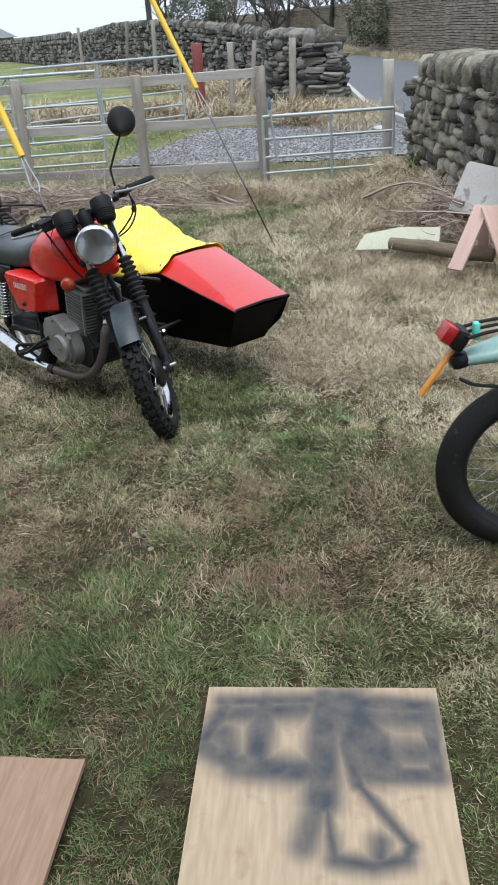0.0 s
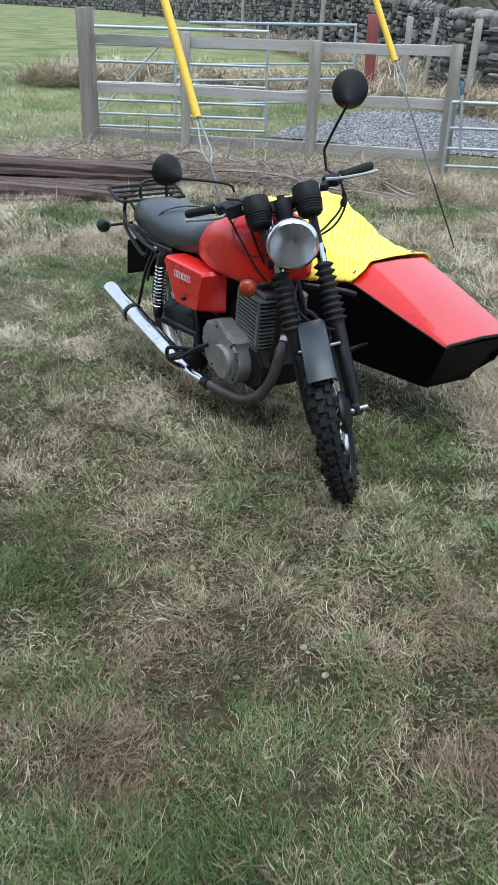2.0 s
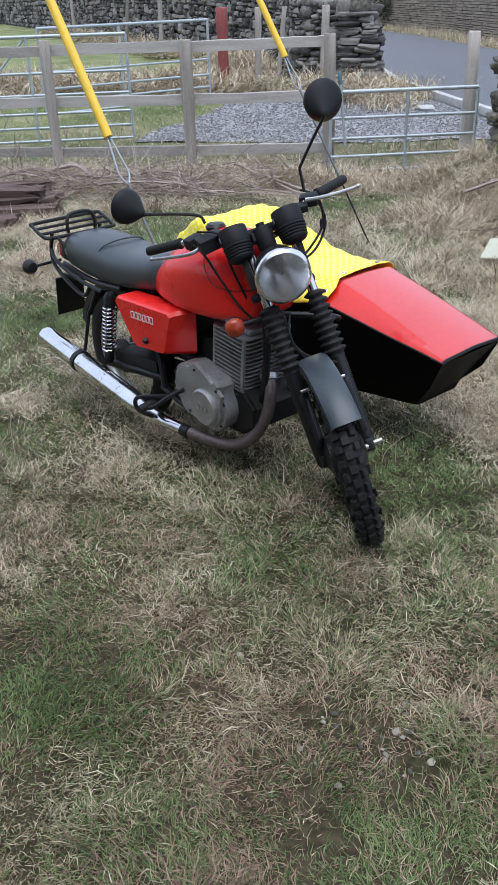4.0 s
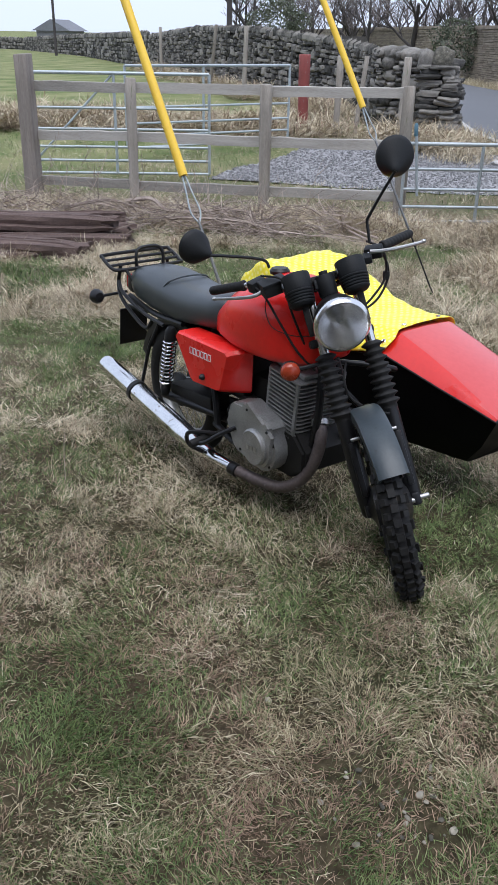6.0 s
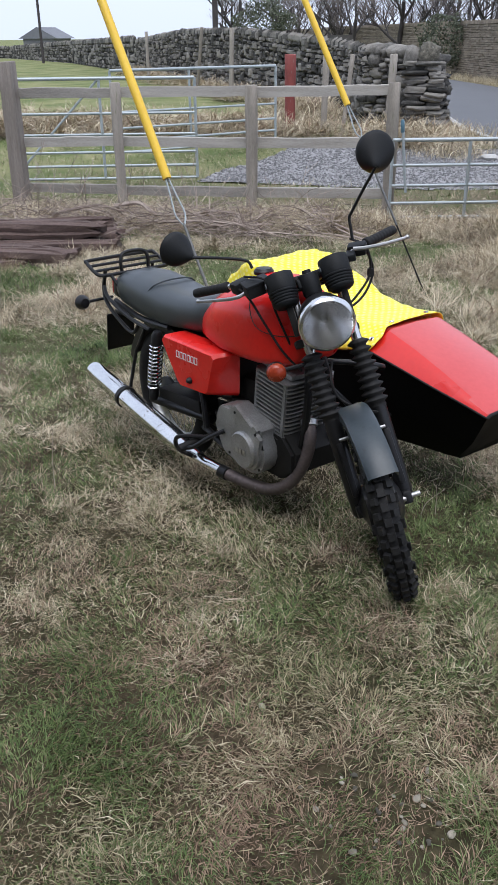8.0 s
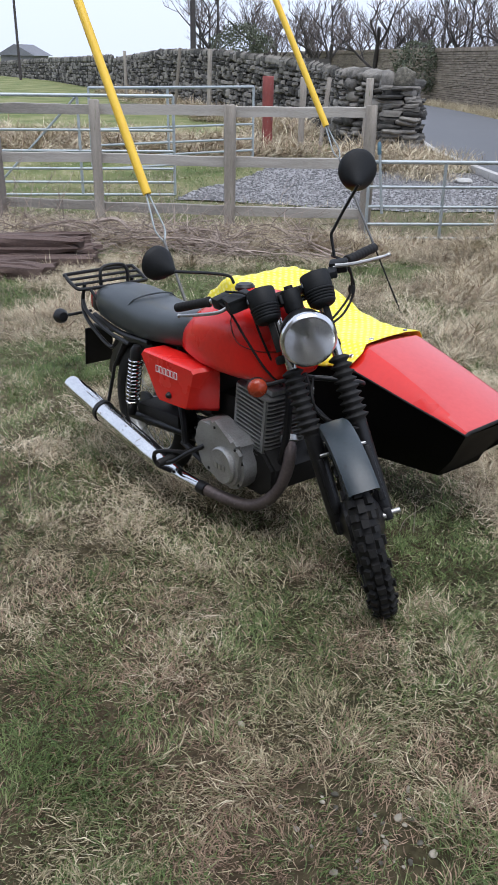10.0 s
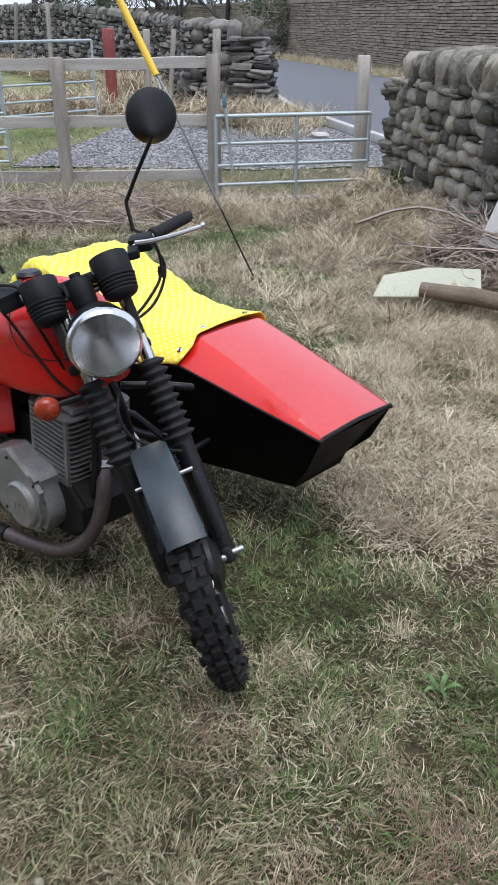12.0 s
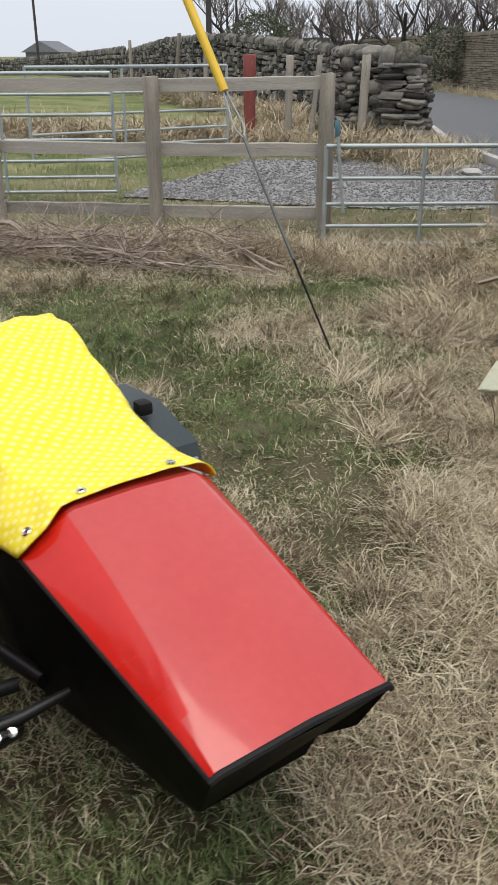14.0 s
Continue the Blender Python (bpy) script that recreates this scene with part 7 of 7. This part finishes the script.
for s, z, w, h, lean in lay_wall(rnd, NW_L, 1.13, (0.10, 0.27), (0.070, 0.150), 0.31, 0.07):
    if h < 0:
        put_stone(near_wall, rnd.choice(copes), pose(s, 0.27 + rnd.uniform(-0.03, 0.03), z, rnd.uniform(-4, 4), lean + 4, rnd.uniform(-10, 10)) @ Matrix.Diagonal((w * 0.98, 0.50, -h * 0.94, 1)))
    else:
        d = rnd.uniform(0.22, 0.34)
        put_stone(near_wall, rnd.choice(kinds), pose(s, 0.02 + d / 2 + rnd.uniform(-0.022, 0.024), z, rnd.uniform(-6, 6), lean * 0.6, rnd.uniform(-6, 6)) @ Matrix.Diagonal((w * 1.10, d, h * 1.15, 1)))
for s, z, w, h, lean in lay_wall(rnd, 0.5, 1.12, (0.12, 0.32), (0.05, 0.10)):
    put_stone(near_wall, rnd.choice(kinds), pose(0.05 + rnd.uniform(-0.03, 0.03), 0.05 + s, z, lean, 0, 90 + rnd.uniform(-6, 6)) @ Matrix.Diagonal((w * 1.05, 0.24, h * 1.1, 1)))

# the far field wall, running away to the skyline
FAR = [(0.30, 16.6, 1.36), (-1.0, 17.6, 1.50), (-1.95, 20.0, 1.60), (-5.3, 26.0, 1.88), (-9.2, 33.0, 1.90), (-14.0, 42.0, 1.58), (-25.0, 60.0, 1.36), (-37.0, 75.0, 0.95), (-60.0, 90.0, 0.8)]
far_wall = tagged(new("wall_far"), "long dark dry-stone wall along the far side of the field", "stone wall", kind="structure")
kinds_far = stone_meshes(10, 50, STONE_FAR)
rnd = random.Random(31)
rest_v, rest_f = [], []
laid = 0
bmc = bmesh.new()
for (x0, y0, h0), (x1, y1, h1) in zip(FAR, FAR[1:]):
    a, b = V(x0, y0, 0), V(x1, y1, 0)
    seg = (b - a).length
    ang = math.atan2(b.y - a.y, b.x - a.x)
    g0 = float(ground_z(x0, y0)) - 0.1
    base = Matrix.Translation(a) @ Matrix.Rotation(ang, 4, "Z")
    hm = (h0 + h1) / 2
    cut = 0.45 if y0 < 17 else 0.0
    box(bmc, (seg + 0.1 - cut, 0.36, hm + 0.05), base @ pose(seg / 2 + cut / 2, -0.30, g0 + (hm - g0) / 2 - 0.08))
    big = 1.0 if y0 < 40 else 1.8
    for s, z, w, h, lean in lay_wall(rnd, seg, hm - g0 - 0.12, (0.11 * big, 0.32 * big), (0.07 * big, 0.16 * big), 0.2 * big):
        zz = g0 + z + (h0 + (h1 - h0) * s / seg - hm) * (z / (hm - g0))
        if h < 0:
            m = base @ pose(s, -0.24, zz, 0, lean) @ Matrix.Diagonal((w * 1.2, 0.5, -h, 1))
        else:
            m = base @ pose(s, -0.14 + rnd.uniform(-0.05, 0.05), zz, rnd.uniform(-6, 6), lean, rnd.uniform(-8, 8)) @ Matrix.Diagonal((w * 1.06, 0.32, h * 1.12, 1))
        if laid < 290 and y0 < 26:
            put_stone(far_wall, rnd.choice(kinds_far), m)
            laid += 1
        elif y0 < 80:
            bb = len(rest_v)
            for dx_, dy_, dz_ in ((-0.5, -0.3, -0.35), (0.5, -0.3, -0.4), (0.5, -0.35, 0.35), (-0.45, -0.3, 0.42), (-0.3, -0.5, -0.2), (0.32, -0.5, -0.25), (0.28, -0.5, 0.25), (-0.3, -0.5, 0.22)):
                rest_v.append(m @ V(dx_, -dy_, dz_))
            rest_f += [(bb + 4, bb + 5, bb + 1, bb), (bb + 5, bb + 6, bb + 2, bb + 1), (bb + 6, bb + 7, bb + 3, bb + 2), (bb + 7, bb + 4, bb, bb + 3), (bb + 7, bb + 6, bb + 5, bb + 4)]
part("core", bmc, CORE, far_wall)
me = bpy.data.meshes.new("wall_stones")
me.from_pydata([tuple(v) for v in rest_v], [], rest_f)
me.materials.append(STONE_FAR)
ob = new("wall_stones", me)
ob.parent = far_wall
tagged(ob, kind="stuff")
# squared end of that wall, of flat stones
rnd = random.Random(77)
slabs = stone_meshes(8, 90, STONE_FAR, 7.0)
z = -0.06
while z < 1.24:
    h = rnd.uniform(0.045, 0.10)
    split = rnd.uniform(0.3, 0.7)
    left, right = -0.12 + rnd.uniform(-0.05, 0.04) - 0.06 * z, 0.62 + rnd.uniform(-0.06, 0.05) - 0.14 * z
    mid = left + (right - left) * split
    for a, b in ((left, mid), (mid, right)):
        put_stone(far_wall, rnd.choice(slabs), pose((a + b) / 2, 16.50 + rnd.uniform(-0.05, 0.04), z + h / 2, rnd.uniform(-4, 4), rnd.uniform(-5, 5), rnd.uniform(-8, 8)) @ Matrix.Diagonal(((b - a) * 1.06, 0.5, h * 1.2, 1)))
        put_stone(far_wall, rnd.choice(slabs), pose((a + b) / 2 + 0.08, 16.85 + rnd.uniform(-0.05, 0.04), z + h / 2, rnd.uniform(-4, 4), rnd.uniform(-5, 5), rnd.uniform(-8, 8)) @ Matrix.Diagonal(((b - a) * 1.06, 0.5, h * 1.2, 1)))
    z += h * 0.95
put_stone(far_wall, rnd.choice(copes), pose(0.22, 16.52, 1.38, 0, 12, 10) @ Matrix.Diagonal((0.36, 0.40, 0.36, 1)))
put_stone(far_wall, rnd.choice(slabs), pose(-0.10, 16.6, 1.36, 0, 14, 6) @ Matrix.Diagonal((0.22, 0.40, 0.34, 1)))

# the tall coursed wall beyond the lane
vs, fs = [], []
COURSED = [(12.5, 5.0), (8.6, 14.6), (6.4, 21.0), (4.9, 26.4), (3.2, 33.9), (0.9, 41.6), (-3.2, 53.0), (-9.0, 68.0), (-18, 88)]
coursed = tagged(new("wall_coursed"), "tall coursed sandstone wall with rounded coping beyond the lane", "stone wall", kind="structure")
rnd = random.Random(5)
bmc = bmesh.new()
CZ = 2.12
for i, ((x0, y0), (x1, y1)) in enumerate(zip(COURSED, COURSED[1:])):
    a, b = V(x0, y0, 0), V(x1, y1, 0)
    seg = (b - a).length
    base = Matrix.Translation(a) @ Matrix.Rotation(math.atan2(b.y - a.y, b.x - a.x), 4, "Z")
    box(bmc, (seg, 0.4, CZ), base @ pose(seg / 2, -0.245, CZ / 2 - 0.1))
    z = -0.1
    while z < CZ + 0.14:
        cope = z > CZ - 0.11
        h = 0.17 if cope else rnd.uniform(0.05, 0.10)
        s = 0.0
        while s < seg:
            w = rnd.uniform(0.10, 0.20) if cope else rnd.uniform(0.16, 0.55)
            pr = 0.05 if cope else rnd.uniform(0.0, 0.030)
            j0, j1 = (0, 0) if cope else (rnd.uniform(-0.009, 0.008), rnd.uniform(-0.010, 0.009))
            w2 = min(w, seg - s + 0.05)
            bb = len(vs)
            e = 0.005
            top = h - e - (rnd.uniform(0, 0.04) if cope else 0)
            for X, Y, Z in ((s + e, -0.05, z + e), (s + w2 - e, -0.05, z + e), (s + w2 - e, -0.05, z + top), (s + e, -0.05, z + top), (s + e * 2, pr + 0.01, z + e * 2 + j0), (s + w2 - e * 2, pr + 0.01, z + e * 2 + j1), (s + w2 - e * 2, pr + 0.008, z + top - e + j0), (s + e * 2, pr + 0.012, z + top - e + j1)):
                vs.append(base @ V(X, Y if not cope or Y > 0 else -0.45, Z))
            fs += [(bb, bb + 1, bb + 5, bb + 4), (bb + 1, bb + 2, bb + 6, bb + 5), (bb + 2, bb + 3, bb + 7, bb + 6), (bb + 3, bb, bb + 4, bb + 7), (bb + 4, bb + 5, bb + 6, bb + 7)]
            s += w
        z += h
        if cope:
            break
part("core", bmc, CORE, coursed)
me = bpy.data.meshes.new("wall_blocks")
me.from_pydata([tuple(v) for v in vs], [], fs)
me.materials.append(BLOCK)
ob = new("wall_blocks", me)
ob.parent = coursed
tagged(ob, kind="stuff")


# ---- winter trees and ivy ----
def bare_tree(rnd, height):
    """Trunk and limbs, and a crown of fine twigs."""
    trunk, crown = bmesh.new(), []

    def grow(p, d, length, r, level):
        pts = [p]
        q, e = p.copy(), d.copy()
        for _ in range(4):
            e = (e + V(rnd.uniform(-0.2, 0.2), rnd.uniform(-0.2, 0.2), rnd.uniform(-0.05, 0.14))).normalized()
            q = q + e * length / 4
            pts.append(q.copy())
        if level < 3:
            tube(trunk, pts, [r, r * 0.9, r * 0.8, r * 0.7, r * 0.6], 6 if level else 9, level == 0)
        else:
            crown.append((pts, r))
        if level < 4:
            for _ in range((4, 4, 4, 4)[level]):
                k = rnd.uniform(0.35, 1.0)
                i = min(int(k * 4), 3)
                at = pts[i].lerp(pts[i + 1], k * 4 - i)
                side = V(rnd.uniform(-1, 1), rnd.uniform(-1, 1), rnd.uniform(-0.1, 0.8)).normalized()
                grow(at, (e * 0.75 + side).normalized(), length * rnd.uniform(0.5, 0.72), r * 0.5, level + 1)

    grow(V(0, 0, 0), V(rnd.uniform(-0.1, 0.1), 0, 1), height * 0.42, height * 0.017, 0)
    tv, tf = [], []
    for pts, r in crown:
        for a, b in zip(pts, pts[1:]):
            s = (b - a).orthogonal().normalized() * max(r * 0.8, 0.008)
            u = (b - a).cross(s).normalized() * max(r * 0.8, 0.008)
            k = len(tv)
            tv += [a + s, a - s * 0.5 + u, a - s * 0.5 - u, b + s * 0.8, b - s * 0.4 + u * 0.8, b - s * 0.4 - u * 0.8]
            tf += [(k, k + 1, k + 4, k + 3), (k + 1, k + 2, k + 5, k + 4), (k + 2, k, k + 3, k + 5)]
    me = bpy.data.meshes.new("crown")
    me.from_pydata([tuple(v) for v in tv], [], tf)
    me.materials.append(TWIG)
    root = tagged(new("tree"), "bare winter tree with dense dark twigs behind the wall", "tree", "bare trees")
    part("trunk", trunk, BARK, root)
    c = new("crown", me)
    c.parent = root
    return root


rnd = random.Random(9)
kinds_t = [bare_tree(rnd, h) for h in (7.0, 6.0, 8.0)]
SPOTS = [(-10.6, 47), (-8.2, 52), (-6.4, 58), (-4.6, 60), (-2.6, 57), (-0.4, 55), (1.6, 50), (3.4, 46), (5.6, 43), (7.6, 39), (9.6, 34), (11.5, 30), (-9.5, 62), (-6, 68), (-2, 66), (2, 62), (5, 55), (8.5, 48), (-12.5, 56), (12.5, 24), (14.5, 19)] + [(-11.5 + 1.15 * k + 0.5 * math.sin(5 * k), 64 - 1.5 * k + 2.2 * math.sin(3 * k)) for k in range(16)]
SCRUB = [(13.0 - 0.86 * k + 0.4 * math.sin(7 * k), 22.0 + 1.75 * k + 0.6 * math.cos(4 * k)) for k in range(16)]
SPOTS += SCRUB
for i, (x, y) in enumerate(SPOTS):
    m = pose(x, y, -0.3, 0, 0, rnd.uniform(0, 360)) @ Matrix.Scale(rnd.uniform(0.8, 1.2) if (x, y) not in SCRUB else rnd.uniform(0.42, 0.6), 4)
    if i < 3:
        kinds_t[i].matrix_world = m
    else:
        t = copy_thing(kinds_t[i % 3], m)
        t.matrix_world = m


def leaf_mass(name, centre, size, count, seed, mat, label):
    rs = np.random.RandomState(seed)
    p = rs.normal(0, 1, (count, 3))
    p = p / np.linalg.norm(p, axis=1)[:, None] * (rs.uniform(0.35, 1.0, count) ** 0.5)[:, None]
    k = 1 + 0.5 * (drift(p[:, 0] * 3, p[:, 2] * 3, 1.0, seed) - 0.5)
    p = p * k[:, None] * np.array(size) + np.array(centre)
    a, b = rs.normal(0, 1, (count, 3)), rs.normal(0, 1, (count, 3))
    a /= np.linalg.norm(a, axis=1)[:, None]
    b = np.cross(a, b)
    b /= np.linalg.norm(b, axis=1)[:, None]
    s = rs.uniform(0.03, 0.07, count)[:, None]
    co = np.stack([p - a * s, p + b * s * 0.7, p + a * s * 1.2, p - b * s * 0.7], 1).reshape(-1, 3)
    me = bpy.data.meshes.new(name)
    me.from_pydata(co.tolist(), [], [(4 * i, 4 * i + 1, 4 * i + 2, 4 * i + 3) for i in range(count)])
    me.materials.append(mat)
    return tagged(new(name, me), label, "ivy", kind="stuff")


leaf_mass("ivy", (0.4, 41.4, 1.5), (1.3, 0.7, 1.2), 3200, 3, IVY, "dark ivy hanging over the corner of the coursed wall")
leaf_mass("ivy", (-8.6, 46.0, 2.3), (1.6, 1.0, 1.0), 4000, 4, IVY, "dark evergreen scrub among the bare trees")

# tall dead grass along walls, verge and fence
def tussocks(name, rs, pts, spread, per, lo, hi, width, flat, label):
    xs, ys, ls = [], [], []
    for x, y, k in pts:
        n = int(per * k)
        xs.append(x + rs.normal(0, spread, n))
        ys.append(y + rs.normal(0, spread, n))
        ls.append(rs.uniform(lo, hi, n) * k)
    x, y, L_ = np.concatenate(xs), np.concatenate(ys), np.concatenate(ls)
    blade_field(name, rs, x, y, L_, np.full(len(x), width) * rs.uniform(0.7, 1.3, len(x)), flat, STRAW_BLADE, label)


def straw_bank(name, rs, mounds, per, lo, hi, width, label, mat):
    """Long dead grass heaped on soft mounds: blades lie over a low hump of thatch."""
    xs, ys, zs, aa, ls = [], [], [], [], []
    for cx, cy, r, h in mounds:
        n = int(per * r * r)
        rad, a = r * np.sqrt(rs.rand(n)), rs.uniform(0, 6.28, n)
        xs.append(cx + rad * np.cos(a))
        ys.append(cy + rad * np.sin(a))
        zs.append(h * np.cos(np.clip(rad / r, 0, 1) * 1.5) * rs.uniform(0.55, 1.0, n))
        aa.append(a + rs.normal(0, 0.9, n) + 4 * drift(xs[-1], ys[-1], 0.3, 71))
        ls.append(rs.uniform(lo, hi, n))
    x, y, z, a, L_ = (np.concatenate(v) for v in (xs, ys, zs, aa, ls))
    blade_field(name, rs, x, y, L_, width * rs.uniform(0.6, 1.4, len(x)), 1.27, mat, label, z, a)


def hump(bm, cx, cy, r, h):
    rings = [[bm.verts.new((cx + r * k / 6 * math.cos(a), cy + r * k / 6 * math.sin(a), float(ground_z(cx, cy)) - 0.03 + 0.8 * h * math.cos(k / 6 * 1.5) * (1 + 0.2 * math.sin(3 * a + k)))) for a in (2 * math.pi * j / 20 for j in range(20))] for k in range(1, 7)]
    ring_faces(bm, rings, True, False)
    bm.faces.new(rings[0])


rs = np.random.RandomState(17)
HEAPS = [(1.50, 8.75, 0.55, 0.34), (1.85, 8.0, 0.60, 0.30), (1.45, 7.75, 0.55, 0.20), (1.25, 8.4, 0.5, 0.18), (1.75, 7.2, 0.5, 0.22), (2.1, 7.0, 0.5, 0.24), (1.2, 7.1, 0.5, 0.10), (2.25, 6.3, 0.45, 0.16)]
bm = bmesh.new()
for heap in HEAPS:
    hump(bm, *heap)
tagged(part("thatch_mound", bm, SOIL, None), "low mound of rotting thatch under dead grass at the wall foot", "mound", kind="stuff")
straw_bank("heaped_straw", rs, HEAPS, 8600, 0.14, 0.36, 0.0044, "long bleached dead grass heaped against the wall foot", STRAW_BLADE)
straw_bank("heaped_straw", rs, HEAPS, 3400, 0.10, 0.26, 0.0046, "brown dead grass heaped against the wall foot", BROWN_BLADE)
rail_y = lambda x: 9.2
FOOT = [(x, rail_y(x) - rs.uniform(0.0, 0.75), rs.uniform(0.28, 0.5), rs.uniform(0.04, 0.13)) for x in rs.uniform(-4.6, 1.0, 60)]
straw_bank("fence_straw", rs, FOOT, 3400, 0.12, 0.34, 0.0048, "bleached dead grass along the fence foot", STRAW_BLADE)
straw_bank("fence_straw", rs, FOOT, 900, 0.12, 0.30, 0.0042, "brown dead stalks along the fence foot", BROWN_BLADE)
BANK = [(x, y, rs.uniform(0.5, 0.9), rs.uniform(0.1, 0.35)) for x, y in zip(rs.uniform(-8.5, 0.2, 70), rs.uniform(15.4, 16.7, 70)) if y < 17.4 - 0.1 * x] + [(0.45 + rs.normal(0, 0.2), 16.1 + rs.normal(0, 0.4), 0.6, 0.25) for _ in range(8)] + [(x0 + (x1 - x0) * u - 0.55, y0 + (y1 - y0) * u - 0.3, 0.8, 0.3) for (x0, y0, _), (x1, y1, _) in zip(FAR[1:5], FAR[2:6]) for u in rs.rand(8)]
straw_bank("bank_straw", rs, BANK, 700, 0.25, 0.6, 0.012, "pale dead grass on the bank below the far wall", STRAW_BLADE)
straw_bank("bank_straw", rs, BANK, 220, 0.25, 0.5, 0.012, "reddish brown dead grass on the bank", BROWN_BLADE)
far_pts = [(0.55 + rs.normal(0, 0.3), 16.6 + rs.normal(0, 0.9), rs.uniform(0.8, 1.3)) for _ in range(40)]
far_pts += [(x0 + (x1 - x0) * u - 0.5, y0 + (y1 - y0) * u - 0.1, rs.uniform(0.8, 1.3)) for (x0, y0), (x1, y1) in zip(COURSED[1:6], COURSED[2:7]) for u in rs.rand(40)]
tussocks("verge_grass", rs, far_pts, 0.26, 110, 0.15, 0.42, 0.011, 0.8, "tall bleached grass on the verges")
# pale stone on the gravel, small weeds, dry stems
bm = bmesh.new()
bmesh.ops.create_icosphere(bm, subdivisions=2, radius=0.15)
for v in bm.verts:
    v.co *= 1 + 0.2 * noise.noise(v.co * 9)
    v.co.z *= 0.35
    v.co.y *= 0.6
ob = part("flat_stone", bm, KERB, None)
ob.location = (1.30, 14.2, float(ground_z(1.3, 14.2)) + 0.06)
tagged(ob, "pale flat stone lying on the gravel by the kerb", "stone")
for x, y in ((1.104, 2.48), (1.38, 2.70)):
    rnd = random.Random(int(x * 1000))
    plant = thing("dock_plant", Matrix.Translation((x, y, float(ground_z(x, y)))), "small green dock plant growing among dead grass", "plant", "weeds")
    for k in range(5):
        a = k * 1.257 + rnd.uniform(-0.3, 0.3)
        ln = rnd.uniform(0.03, 0.055)
        bm = bmesh.new()
        rows = []
        for q in range(6):
            u = q / 5
            c = V(math.cos(a), math.sin(a), 0) * ln * u + V(0, 0, 0.01 + ln * 0.75 * math.sin(u * 2.2))
            sd = V(-math.sin(a), math.cos(a), 0) * (0.0015 + 0.006 * math.sin(math.pi * min(u * 0.95 + 0.05, 1)))
            rows.append([bm.verts.new(c - sd), bm.verts.new(c - V(0, 0, 0.002)), bm.verts.new(c + sd)])
        ring_faces(bm, rows, False, False)
        part("leaf", bm, DOCK, plant)
rnd = random.Random(15)
for x, y in ((0.60, 3.10), (0.66, 3.16), (0.35, 3.3), (1.9, 4.4), (-0.9, 3.0), (1.2, 3.4)):
    a = rnd.uniform(0, 6.28)
    p0 = V(x, y, float(ground_z(x, y)))
    h = rnd.uniform(0.16, 0.3)
    bm = tube(bmesh.new(), smooth_line([p0, p0 + V(0.02 * math.cos(a), 0.02 * math.sin(a), h * 0.5), p0 + V(0.09 * math.cos(a), 0.09 * math.sin(a), h)], 4), [0.0016, 0.0009], 5)
    tagged(part("dry_stem", bm, STICK), "thin pale dry stem standing in the grass", "stem", "dry stems")
bm = bmesh.new()
bmesh.ops.create_icosphere(bm, subdivisions=3, radius=0.07)
for v in bm.verts:
    v.co *= 1 + 0.5 * noise.noise(v.co * 22) + 0.2 * noise.noise(v.co * 60)
    v.co.z *= 0.6
ob = part("plastic_scrap", bm, PLASTIC, None)
ob.location = (1.83, 6.85, float(ground_z(1.83, 6.85)) + 0.13)
tagged(ob, "crumpled black plastic scrap caught in the brush heap", "scrap")
# moss at the wall's corner
leaf_mass("moss", (1.80, 9.05, 0.16), (0.09, 0.07, 0.07), 900, 8, GREEN_BLADE, "yellow-green moss cushion at the wall corner")
